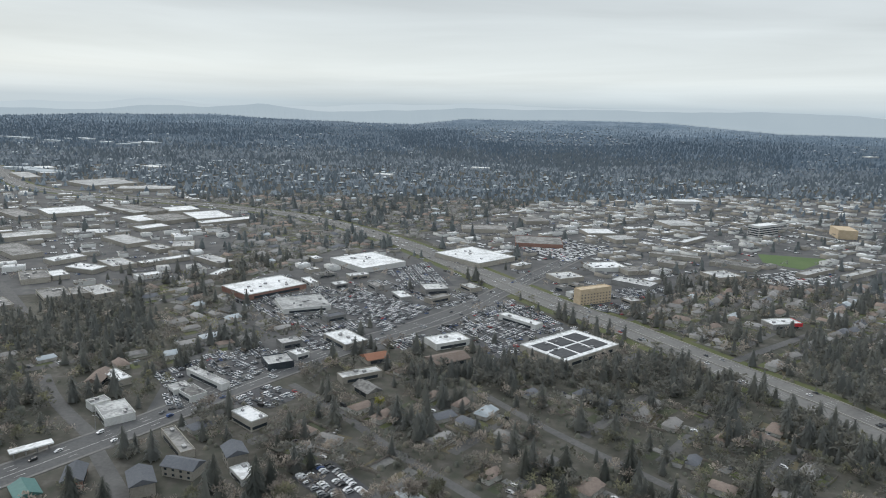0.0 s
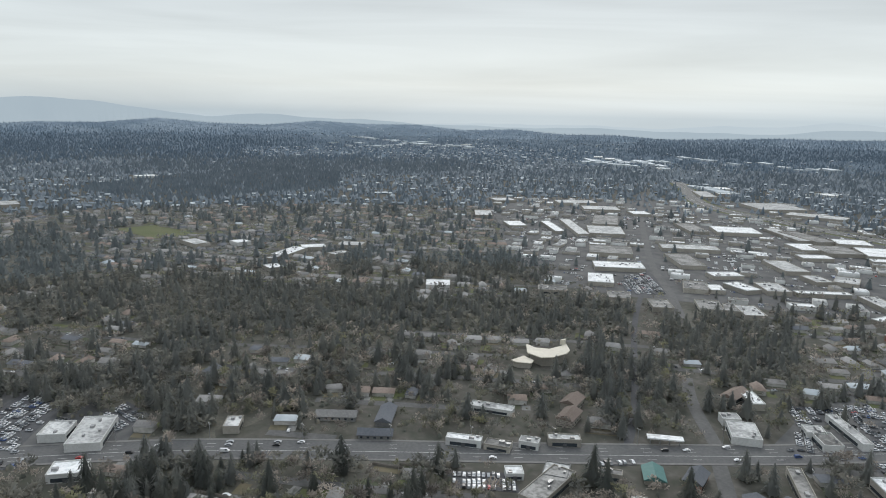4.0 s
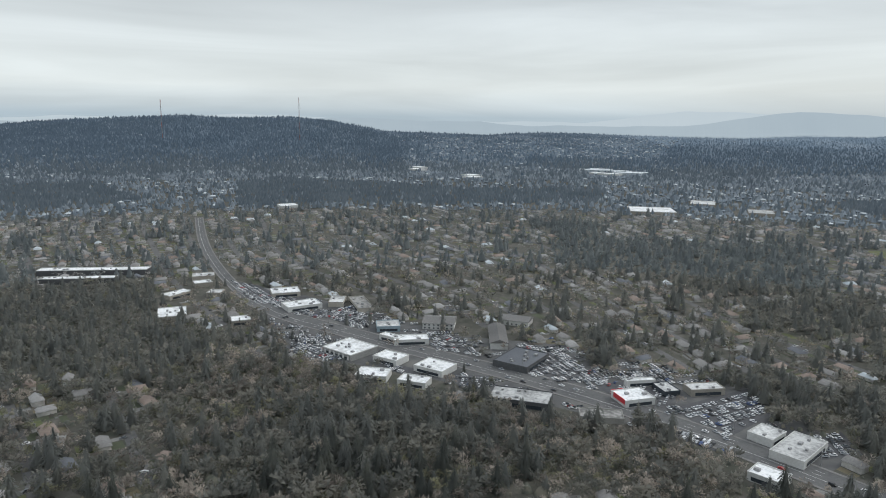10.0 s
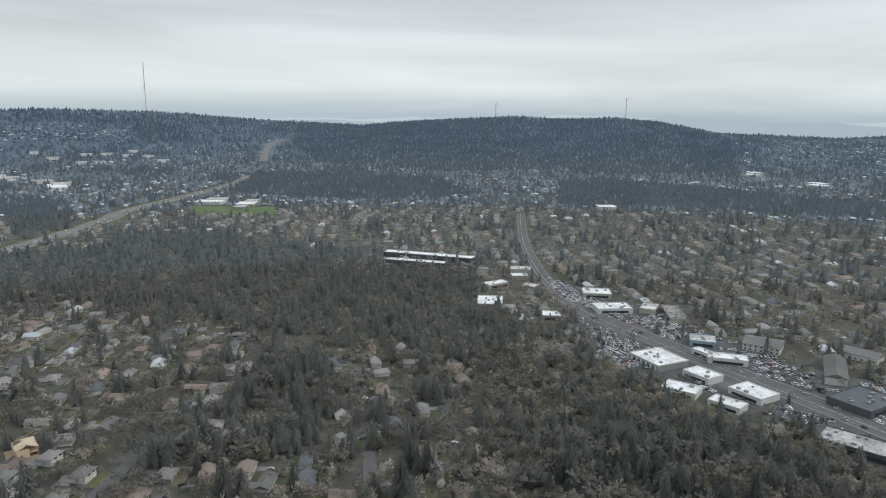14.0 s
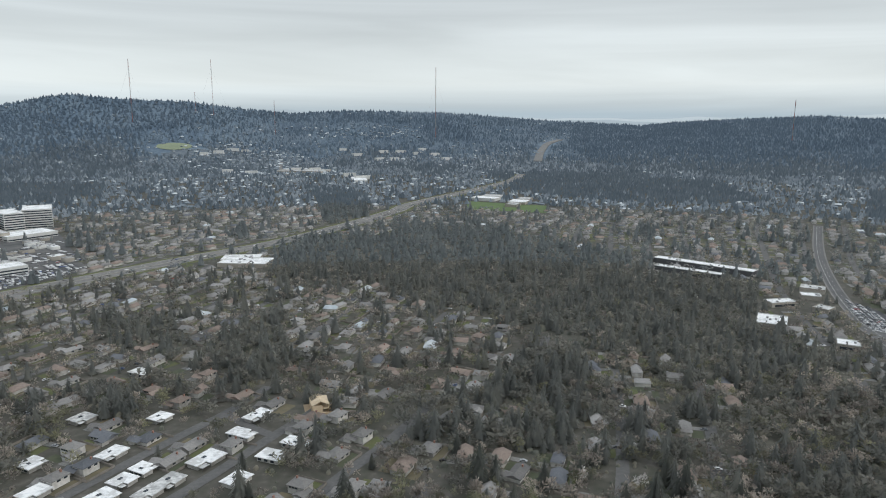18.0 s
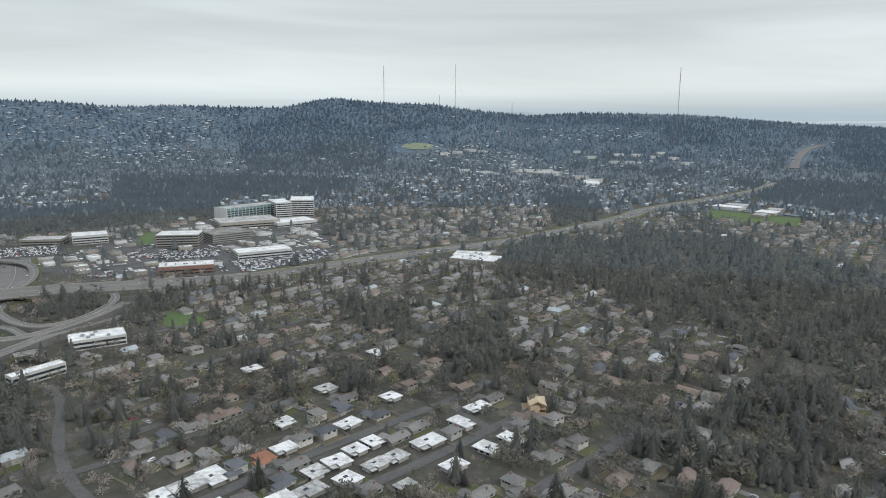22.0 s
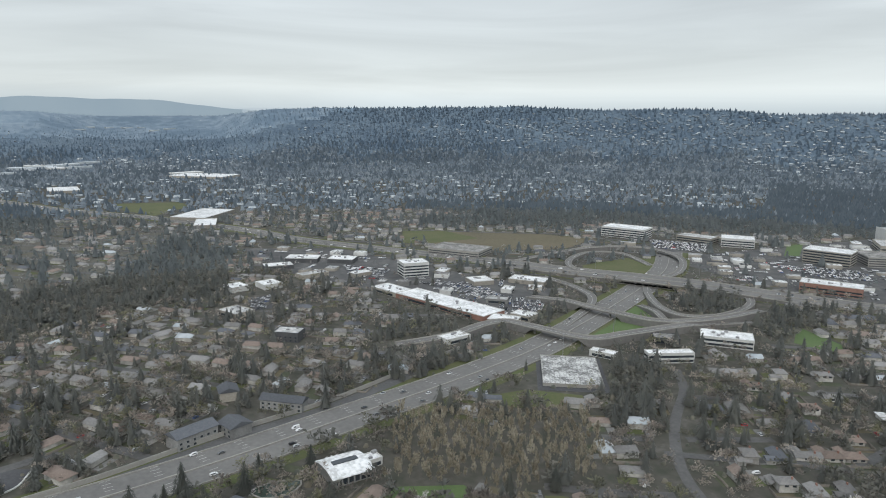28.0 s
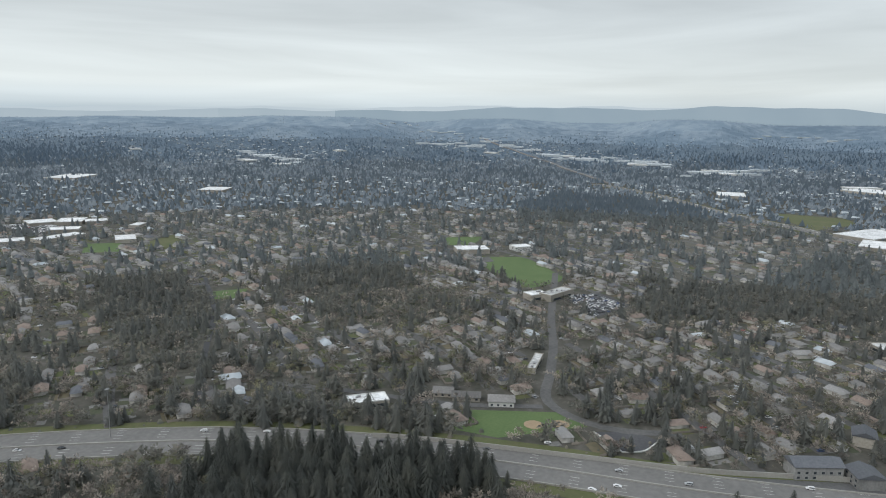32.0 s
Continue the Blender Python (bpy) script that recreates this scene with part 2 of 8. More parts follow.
M = {
    "earth": material("grass and bare earth", (0.056, 0.060, 0.044), (0.090, 0.084, 0.070), 0.95, 0.06, 0.16, bump=0.3, three=(0.140, 0.130, 0.116)),
    # distance haze is mixed into this colour as blue
    "far_earth": material("wooded land tinted by haze", (0.080, 0.120, 0.165), (0.100, 0.145, 0.190), 0.95, 0.006, 0.06, three=(0.130, 0.178, 0.222), span=(0.44, 0.5, 0.56)),
    "lawn": material("mown grass", (0.085, 0.135, 0.048), (0.115, 0.165, 0.062), 0.95, 0.03, 0.5),
    "rough_grass": material("rough verge grass", (0.085, 0.105, 0.038), (0.125, 0.125, 0.06), 0.95, 0.03, 0.3),
    "meadow": material("brown winter meadow", (0.108, 0.096, 0.062), (0.150, 0.130, 0.082), 0.95, 0.01, 0.2, three=(0.170, 0.135, 0.095)),
    "asphalt": material("worn asphalt", (0.088, 0.088, 0.090), (0.135, 0.134, 0.131), 0.9, 0.03, 0.5, bump=0.2),
    "street": material("old grey street", (0.092, 0.091, 0.090), (0.138, 0.135, 0.130), 0.9, 0.05, 0.4),
    "concrete": material("light concrete pavement", (0.148, 0.144, 0.138), (0.211, 0.205, 0.194), 0.9, 0.02, 0.3),
    "lot": material("dark parking asphalt", (0.062, 0.063, 0.068), (0.098, 0.098, 0.102), 0.9, 0.05, 0.5),
    "yard": material("worn yard asphalt", (0.066, 0.067, 0.069), (0.110, 0.109, 0.107), 0.9, 0.025, 0.07, three=(0.165, 0.162, 0.148)),
    "mast_red": material("dull red mast paint", (0.30, 0.12, 0.10), (0.34, 0.15, 0.13), 0.7),
    "garden_lawn": material("patchy garden lawn", (0.062, 0.074, 0.044), (0.092, 0.098, 0.060), 0.95, 0.05, 0.4),
    "pale_grass": material("pale green pasture", (0.20, 0.235, 0.15), (0.26, 0.29, 0.19), 0.95, 0.01, 0.1),
    "cream_roof": material("cream metal roof", (0.56, 0.51, 0.42), (0.66, 0.61, 0.51), 0.6, 0.05, 0.4),
    "wood_ground": material("dark brown wood ground", (0.081, 0.081, 0.068), (0.119, 0.113, 0.092), 0.95, 0.08, 0.5, three=(0.162, 0.151, 0.121)),
    "shrub": material("dark evergreen shrubs", (0.114, 0.121, 0.102), (0.157, 0.162, 0.128), 0.9, 0.06, 0.25, three=(0.227, 0.208, 0.162), thin=0.3, span=(0.42, 0.5, 0.58)),
    "fence": material("weathered board fence", (0.15, 0.135, 0.115), (0.25, 0.225, 0.195), 0.95, 0.05, 0.5),
    "drive": material("pale concrete drives", (0.15, 0.148, 0.142), (0.26, 0.254, 0.24), 0.9, 0.05, 0.6),
    "stained": material("stained concrete roof", (0.17, 0.17, 0.165), (0.40, 0.40, 0.39), 0.9, 0.09, 0.6, three=(0.66, 0.66, 0.64), span=(0.42, 0.5, 0.58)),
    "barrier": material("concrete barrier", (0.30, 0.29, 0.27), (0.38, 0.37, 0.34), 0.9, 0.1, 1.0),
    "paint": material("road paint", (0.55, 0.55, 0.52), (0.65, 0.65, 0.62), 0.8, 0.3, 2.0),
    "dirt": material("bare tan dirt", (0.30, 0.22, 0.14), (0.38, 0.29, 0.19), 0.95, 0.1, 0.8),
    "pond": material("green pond water", (0.05, 0.075, 0.06), (0.06, 0.085, 0.07), 0.15, 0.1, 0.5),
    "white_roof": material("white membrane roof", (0.56, 0.56, 0.55), (0.76, 0.77, 0.77), 0.7, 0.09, 0.45, three=(0.88, 0.88, 0.87), vary=0.05, span=(0.42, 0.5, 0.58)),
    "pale_roof": material("pale grey flat roof", (0.30, 0.30, 0.295), (0.45, 0.45, 0.44), 0.8, 0.08, 0.4, three=(0.60, 0.60, 0.585), vary=0.15, span=(0.42, 0.5, 0.58)),
    "grey_roof": material("grey gravel roof", (0.14, 0.137, 0.13), (0.22, 0.214, 0.202), 0.9, 0.08, 0.4, three=(0.32, 0.31, 0.295), vary=0.2, span=(0.42, 0.5, 0.58)),
    "dark_roof": material("dark membrane roof", (0.055, 0.057, 0.062), (0.085, 0.087, 0.092), 0.8, 0.05, 0.4),
    "tan_wall": material("tan stucco", (0.30, 0.278, 0.240), (0.39, 0.365, 0.318), 0.9, 0.1, 0.8, vary=0.2),
    "brick": material("red brown brick wall", (0.25, 0.135, 0.105), (0.33, 0.195, 0.155), 0.9, 0.3, 1.5),
    "white_wall": material("white painted wall", (0.52, 0.52, 0.50), (0.64, 0.64, 0.62), 0.85, 0.1, 0.8),
    "grey_wall": material("grey painted wall", (0.20, 0.20, 0.195), (0.30, 0.30, 0.29), 0.9, 0.1, 0.8, vary=0.25),
    "dark_wall": material("dark painted wall", (0.07, 0.075, 0.08), (0.11, 0.11, 0.115), 0.8, 0.1, 0.8),
    "house_wall": material("painted house siding", (0.30, 0.29, 0.268), (0.56, 0.545, 0.515), 0.9, 0.013, 0.4, vary=0.35),
    "shingle_grey": material("weathered grey shingles", (0.150, 0.146, 0.141), (0.230, 0.222, 0.212), 0.95, 0.03, 0.8, vary=0.3),
    "shingle_brown": material("brown shingles", (0.170, 0.132, 0.110), (0.250, 0.200, 0.170), 0.95, 0.03, 0.8, vary=0.3),
    "shingle_pale": material("pale grey shingles", (0.22, 0.215, 0.208), (0.31, 0.302, 0.292), 0.95, 0.03, 0.8, vary=0.2),
    "shingle_dark": material("dark blue grey shingles", (0.095, 0.102, 0.115), (0.140, 0.147, 0.160), 0.95, 0.03, 0.8, vary=0.2),
    "tile_red": material("terracotta roof", (0.26, 0.12, 0.075), (0.34, 0.17, 0.11), 0.9, 0.05, 0.8, vary=0.2),
    "teal_roof": material("teal metal roof", (0.06, 0.16, 0.15), (0.09, 0.21, 0.19), 0.5, 0.05, 0.5),
    "red_sign": material("red sign face", (0.55, 0.03, 0.04), (0.62, 0.05, 0.06), 0.5, 0.3, 1.0),
    "blue_sign": material("pale blue panel", (0.24, 0.32, 0.36), (0.32, 0.39, 0.43), 0.5, 0.3, 1.0),
    "timber": material("raw yellow timber", (0.50, 0.39, 0.26), (0.64, 0.52, 0.37), 0.8, 0.2, 1.0),
    "glass": material("dark window glass", (0.035, 0.045, 0.055), (0.055, 0.065, 0.075), 0.08, 0.2, 1.0),
    "green_glass": material("blue green curtain wall glass", (0.16, 0.25, 0.26), (0.22, 0.31, 0.32), 0.15, 0.1, 0.5),
    "metal": material("grey galvanised metal", (0.30, 0.30, 0.30), (0.40, 0.40, 0.40), 0.5, 0.5, 2.0, metal=0.6),
    "tyre": material("black rubber", (0.02, 0.02, 0.02), (0.03, 0.03, 0.03), 0.9),
    "bark": material("grey brown bark", (0.07, 0.058, 0.046), (0.11, 0.092, 0.075), 0.95, 0.5, 3.0),
    "fir": material("dark fir needles", (0.160, 0.169, 0.158), (0.185, 0.193, 0.179), 0.9, 0.03, 0.13, three=(0.215, 0.219, 0.194), thin=0.5, span=(0.42, 0.5, 0.58)),
    # nearest firs: the needles above, darker since less haze is mixed into the colour
    "unhazed_fir": material("fir needles without the haze lift", (0.098, 0.107, 0.097), (0.118, 0.126, 0.113), 0.9, 0.03, 0.13, three=(0.142, 0.147, 0.126), thin=0.5, span=(0.42, 0.5, 0.58)),
    "bare": material("bare grey brown twigs", (0.196, 0.177, 0.158), (0.335, 0.298, 0.261), 0.95, 0.025, 0.11, three=(0.485, 0.428, 0.368), thin=0.5, span=(0.42, 0.5, 0.58)),
    "bud": material("budding olive twigs", (0.140, 0.140, 0.106), (0.225, 0.222, 0.158), 0.95, 0.025, 0.11, three=(0.325, 0.312, 0.200), thin=0.5, span=(0.42, 0.5, 0.58)),
    "poplar": material("pale tan poplar stems", (0.30, 0.265, 0.205), (0.43, 0.385, 0.30), 0.95, 0.05, 0.2, three=(0.56, 0.51, 0.41), thin=0.5),
    "blossom": material("white spring blossom", (0.62, 0.59, 0.57), (0.76, 0.73, 0.70), 0.9, 0.2, 0.9, thin=0.4),
    "yellow_bush": material("yellow green spring leaves", (0.30, 0.29, 0.08), (0.40, 0.38, 0.11), 0.9, 0.2, 0.9, thin=0.4),
    # far firs and woods: distance haze is mixed into the leaf colour
    "far_fir": material("firs tinted by distance haze", (0.090, 0.133, 0.180), (0.105, 0.150, 0.197), 0.9, 0.006, 0.07, three=(0.123, 0.169, 0.218), thin=0.35, span=(0.42, 0.5, 0.58)),
    "mid_fir": material("dark firs tinted by haze", (0.119, 0.153, 0.184), (0.139, 0.176, 0.206), 0.9, 0.012, 0.07, three=(0.166, 0.204, 0.232), thin=0.4, span=(0.42, 0.5, 0.58)),
    "mid_bare": material("grey twigs tinted by haze", (0.187, 0.232, 0.273), (0.251, 0.296, 0.335), 0.95, 0.012, 0.07, three=(0.341, 0.383, 0.416), thin=0.4, span=(0.42, 0.5, 0.58)),
    "far_bare": material("leafless woods tinted by distance haze", (0.140, 0.194, 0.248), (0.174, 0.229, 0.281), 0.95, 0.006, 0.07, three=(0.222, 0.276, 0.323), thin=0.35, span=(0.42, 0.5, 0.58)),
    # far roofs and walls, with haze blue mixed into the colour
    "far_roof": material("pale roofs tinted by haze", (0.34, 0.385, 0.415), (0.58, 0.61, 0.625), 0.9, 0.02, 0.1),
    "far_shed": material("white roofs tinted by haze", (0.56, 0.60, 0.63), (0.74, 0.77, 0.79), 0.8, 0.01, 0.05),
    "dim_roof": material("dark roofs tinted by haze", (0.138, 0.172, 0.205), (0.230, 0.267, 0.293), 0.9, 0.02, 0.1),
    # these two hold still more haze in the colour
    "haze_earth": material("far plain tinted by haze", (0.130, 0.188, 0.246), (0.165, 0.225, 0.283), 0.95, 0.003, 0.02, three=(0.22, 0.28, 0.335), span=(0.42, 0.5, 0.58)),
    "haze_wood": material("far woods tinted by haze", (0.148, 0.208, 0.268), (0.175, 0.236, 0.296), 0.95, 0.003, 0.02, three=(0.22, 0.28, 0.335), thin=0.3, span=(0.42, 0.5, 0.58)),
    # first, slight step of haze blue painted into firs and twigs
    "light_haze_fir": material("dark firs tinted by slight haze", (0.175, 0.198, 0.203), (0.204, 0.227, 0.230), 0.9, 0.02, 0.1, three=(0.237, 0.259, 0.255), thin=0.5, span=(0.42, 0.5, 0.58)),
    "light_haze_bare": material("spring twigs tinted by slight haze", (0.209, 0.209, 0.206), (0.308, 0.303, 0.292), 0.95, 0.02, 0.1, three=(0.440, 0.425, 0.398), thin=0.5, span=(0.42, 0.5, 0.58)),
    # earths with the weakest and the strongest haze mixed in
    "mid_earth": material("wooded land tinted by slight haze", (0.070, 0.095, 0.119), (0.095, 0.121, 0.146), 0.95, 0.006, 0.06, three=(0.132, 0.159, 0.181), span=(0.44, 0.5, 0.56)),
    "plain_earth": material("farthest plain and woods tinted by haze", (0.180, 0.245, 0.306), (0.210, 0.276, 0.337), 0.95, 0.003, 0.02, three=(0.255, 0.32, 0.375), span=(0.42, 0.5, 0.58)),
    "dark_leaf": material("dark evergreen broadleaf crowns", (0.169, 0.171, 0.154), (0.211, 0.209, 0.185), 0.9, 0.03, 0.12, three=(0.264, 0.253, 0.216), thin=0.5, span=(0.42, 0.5, 0.58)),
    # backdrop ranges glow in their haze colour; the bluer ones imitate thinner haze
    "range": material("glowing range in haze colour", (0.385, 0.468, 0.530), (0.415, 0.497, 0.555), 1.0, 0.0006, 0.004, emit=1.0),
    "range_mid": material("glowing range in a middle haze tint", (0.362, 0.446, 0.510), (0.392, 0.475, 0.534), 1.0, 0.0006, 0.004, emit=1.0),
    "range_near": material("glowing ridge in a bluer haze tint", (0.275, 0.360, 0.430), (0.305, 0.390, 0.455), 1.0, 0.0006, 0.004, emit=1.0),
    "range_two": material("glowing farther range in the palest haze tint", (0.50, 0.585, 0.64), (0.525, 0.605, 0.655), 1.0, 0.0006, 0.004, emit=1.0),
}
for name, rgb in (("white", (0.72, 0.72, 0.72)), ("silver", (0.40, 0.41, 0.42)), ("black", (0.03, 0.03, 0.032)), ("grey", (0.14, 0.145, 0.15)), ("red", (0.36, 0.03, 0.03)), ("blue", (0.05, 0.09, 0.22))):
    M["car_" + name] = material(name + " car paint", rgb, tuple(c * 1.08 for c in rgb), 0.3, 0.5, 2.0)


# ---- mesh building ----
class Shape:
    """Collects faces for one mesh."""

    def __init__(self):
        self.v, self.f, self.m = [], [], []

    def face(self, points, mat=0):
        k = len(self.v)
        self.v += [tuple(p) for p in points]
        self.f.append(tuple(range(k, k + len(points))))
        self.m.append(mat)

    def prism(self, ring, z0, z1, mat=0, top=True, bottom=False, taper=1.0, top_mat=None):
        n, k = len(ring), len(self.v)
        cx, cy = sum(p[0] for p in ring) / n, sum(p[1] for p in ring) / n
        self.v += [(x, y, z0) for x, y in ring] + [(cx + (x - cx) * taper, cy + (y - cy) * taper, z1) for x, y in ring]
        for i in range(n):
            j = (i + 1) % n
            self.f.append((k + i, k + j, k + n + j, k + n + i))
            self.m.append(mat)
        if top:
            self.f.append(tuple(range(k + n, k + 2 * n)))
            self.m.append(mat if top_mat is None else top_mat)
        if bottom:
            self.f.append(tuple(range(k + n - 1, k - 1, -1)))
            self.m.append(mat)
        return self

    def box(self, x0, x1, y0, y1, z0, z1, mat=0, **more):
        return self.prism([(x0, y0), (x1, y0), (x1, y1), (x0, y1)], z0, z1, mat, **more)

    def mesh(self, name, *mats):
        me = bpy.data.meshes.new(name)
        me.from_pydata(self.v, [], self.f)
        for m in mats:
            me.materials.append(M[m])
        if len(mats) > 1:
            me.polygons.foreach_set("material_index", self.m)
        return me


def part(name, shape, mat, parent, label=""):
    me = shape if isinstance(shape, bpy.types.Mesh) else shape.mesh(name, *(mat if isinstance(mat, tuple) else (mat,)))
    ob = new(name, me)
    ob.parent = parent
    if label:
        ob["label"] = label
    return ob


def thing(name, label, category, m=None, group="", kind=""):
    ob = new(name)
    ob.empty_display_size = 1.0
    ob.matrix_basis = m or Matrix()
    return tagged(ob, label, category, group, kind)


def structure(name, shape, mats, label="", category=""):
    ob = new(name, shape.mesh(name, *(mats if isinstance(mats, tuple) else (mats,))))
    return tagged(ob, label, category, kind="structure")


def raw_mesh(name, verts, tris, mats, index=None):
    """A mesh straight from arrays of triangles."""
    me = bpy.data.meshes.new(name)
    nv, nt = len(verts), len(tris)
    me.vertices.add(nv)
    me.vertices.foreach_set("co", np.asarray(verts, np.float32).ravel())
    me.loops.add(nt * 3)
    me.loops.foreach_set("vertex_index", np.asarray(tris, np.int32).ravel())
    me.polygons.add(nt)
    me.polygons.foreach_set("loop_start", np.arange(0, nt * 3, 3, dtype=np.int32))
    for m in mats:
        me.materials.append(M[m])
    if index is not None:
        me.polygons.foreach_set("material_index", np.asarray(index, np.int32))
    me.update(calc_edges=True)
    return me


# ---- the land ----
# height of the near skyline above eye level, every four degrees of bearing, in degrees
SKYLINE = [-0.98, -1.0, -1.54, -1.54, -1.45, -1.38, -1.13, -1.28, -1.28, -1.48, -1.63, -1.37, -1.42, -1.1, -1.25, -0.87, -0.91, -0.71, -1.1, -1.02, -0.69, -1.08, -1.08, -1.34, -1.33,
           -1.28, -1.18, -1.17, -1.47, -1.33, -1.24, -0.5, -0.16, -0.29, -0.12, -0.34, -0.51, -0.92, -0.72, -0.57, -0.25, 0.01, 0.08, 0.11, -0.1, 0.26, 0.8, 0.88, 1.23, 0.44]
SKYLINE += [0.47, 0.57, 0.43, 0.75, 0.83, 0.72, 0.73, 0.94, 0.81, 0.76, 0.7, 0.68, 0.51, -0.01, -0.07, -0.14, 0.17, 0.17, -0.22, -0.22, 0.02, -0.06, -0.43, -0.1, -0.09,
            -0.09, -0.32, -0.32, -0.32, -0.5, -0.5, -0.5, -1.24, -1.24, -1.26, -1.32, -1.07, -0.79, -0.8, -0.84]
RANGE = [0.13, -0.09, -0.09, -0.38, -0.5, -0.52, -0.17, -0.53, -0.54, -0.85, -0.86, -0.81, -0.81, -0.81, -0.87, -0.69, -0.63, -0.47, -0.41, -0.19, -0.36, 0.01, 0.57, 0.63, 0.17,
         -0.41, -0.41, -0.44, -0.61, -0.26, -0.32, -0.01, -0.09, -0.38, -0.38, -0.2, -0.5, -0.48, -0.47, -0.43, -0.43, -0.2, -0.2, -0.28, -0.28, 0.22, 0.26, 0.26, -0.2, -0.2]
RANGE += [-0.2] * 10 + [0.6, 0.6, 0.6, 0.45, 0.76, 1.05, 1.1, 1.17, 0.95, 0.94, 0.92, 0.86, 0.59, 0.54, 0.54, 0.4, 0.4, 0.4, 0.15, 0.15, 0.15, 0.15, 0.1, 0.1, 0.11, 0.27, 0.33, 0.1, 0.14, 0.14]
BEARINGS = np.arange(len(SKYLINE) + 1) * 4.0
FLAT = 2300.0  # the valley floor is level out to here, then bent up to fit the view


def around(table, az):
    return np.interp(az % 360, BEARINGS, list(table) + [table[0]])


def ripple(az, r):
    """Small unevenness of the slopes."""
    a = np.radians(az)
    return 0.5 * np.sin(11 * a + r / 310) + 0.3 * np.sin(29 * a - r / 170 + 2) + 0.2 * np.sin(61 * a + r / 90 + 1)


def ground_z(x, y):
    x, y = np.asarray(x, float), np.asarray(y, float)
    r, az = np.hypot(x, y), np.degrees(np.arctan2(-x, y))
    top = around(SKYLINE, az)
    # land drawn in and raised so each bearing meets its skyline from the eye
    crest = 4600 - 1000 * np.clip((top + 0.5) / 0.9, 0, 1)
    s = np.clip((r - FLAT) / (crest - FLAT), 0, 1)
    first = -math.degrees(math.atan(EYE / FLAT))
    slope = math.degrees(EYE / FLAT**2) * (crest - FLAT)
    el = first + slope * s + (top - first - slope) * s * s
    z = EYE + np.minimum(r, crest) * np.tan(np.radians(el)) + 9 * s * (1 - s) * 2 * ripple(az, r)
    z = z - np.clip(r - crest, 0, None) * 0.10
    return np.where(r <= FLAT, 0.0, z)


def plain(x, y):
    """One where the far land is a low plain that runs out to the horizon, nought where it is a hillside."""
    az = np.degrees(np.arctan2(-np.asarray(x, float), np.asarray(y, float))) % 360
    return np.interp(az, (0, 98, 112, 238, 252, 360), (1, 1, 0, 0, 1, 1))


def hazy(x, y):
    """Which haze tint the far land's colour takes: 0 to 3."""
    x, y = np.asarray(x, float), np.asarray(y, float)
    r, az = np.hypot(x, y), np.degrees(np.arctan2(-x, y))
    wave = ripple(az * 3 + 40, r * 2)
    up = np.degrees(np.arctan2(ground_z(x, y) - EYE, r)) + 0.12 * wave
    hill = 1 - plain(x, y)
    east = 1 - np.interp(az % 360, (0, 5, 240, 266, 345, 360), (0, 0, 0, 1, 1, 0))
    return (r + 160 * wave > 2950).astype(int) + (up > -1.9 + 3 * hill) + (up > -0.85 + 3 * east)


def land():
    rings = list(np.linspace(150, FLAT, 8)) + list(np.arange(FLAT + 50, 4850, 50))
    count = 540
    az = np.arange(count) * 2 * math.pi / count
    verts, faces, index = [(0, 0, 0)], [], []
    for r in rings:
        x, y = -np.sin(az) * r, np.cos(az) * r
        verts += list(zip(x, y, ground_z(x, y)))
    for i in range(count):
        faces.append((0, 1 + i, 1 + (i + 1) % count))
        index.append(0)
    deep = np.array([hazy(-np.sin(az) * r, np.cos(az) * r) for r in rings])
    for k in range(len(rings) - 1):
        a, b = 1 + k * count, 1 + (k + 1) * count
        for i in range(count):
            j = (i + 1) % count
            faces.append((a + i, b + i, b + j, a + j))
            # farther cells take earth colours with more haze blue mixed in
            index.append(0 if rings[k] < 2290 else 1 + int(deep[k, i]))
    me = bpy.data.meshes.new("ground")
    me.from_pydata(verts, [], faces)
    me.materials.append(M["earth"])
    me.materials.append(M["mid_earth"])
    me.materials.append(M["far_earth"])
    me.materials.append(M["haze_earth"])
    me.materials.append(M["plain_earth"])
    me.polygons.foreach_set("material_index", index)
    me.polygons.foreach_set("use_smooth", [True] * len(faces))
    tagged(new("ground", me), "valley floor of grass and earth rising to wooded hills", "ground", kind="structure")


land()


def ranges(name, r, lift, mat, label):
    """A glowing backdrop range, its outline fitted to the skyline from the eye, all round."""
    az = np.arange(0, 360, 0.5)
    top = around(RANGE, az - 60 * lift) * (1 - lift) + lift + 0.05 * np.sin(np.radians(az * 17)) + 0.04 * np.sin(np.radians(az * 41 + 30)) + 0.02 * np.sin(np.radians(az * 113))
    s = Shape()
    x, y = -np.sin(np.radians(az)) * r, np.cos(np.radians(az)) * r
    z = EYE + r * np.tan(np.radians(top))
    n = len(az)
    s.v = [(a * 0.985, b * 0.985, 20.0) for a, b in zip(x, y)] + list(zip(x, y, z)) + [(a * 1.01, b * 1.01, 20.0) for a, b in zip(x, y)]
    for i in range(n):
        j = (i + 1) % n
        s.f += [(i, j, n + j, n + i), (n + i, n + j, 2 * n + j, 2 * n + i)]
        # tone set by bearing: bluer glow where the ridge has less haze
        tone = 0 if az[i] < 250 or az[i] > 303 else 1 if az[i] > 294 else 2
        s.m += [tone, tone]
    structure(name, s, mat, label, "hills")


ranges("backdrop_hills", 4870, -0.06, ("range", "range_mid", "range_near"), "glowing backdrop of hills in hazy blue along the horizon")
ranges("backdrop_mountains", 4935, 0.07, ("range_two",) * 3, "glowing backdrop of far mountains in pale haze colour")

# ---- the plan: what covers the ground, on a grid of ten metre cells ----
CELL, SPAN = 10.0, 2600.0
SIDE = int(2 * SPAN / CELL)
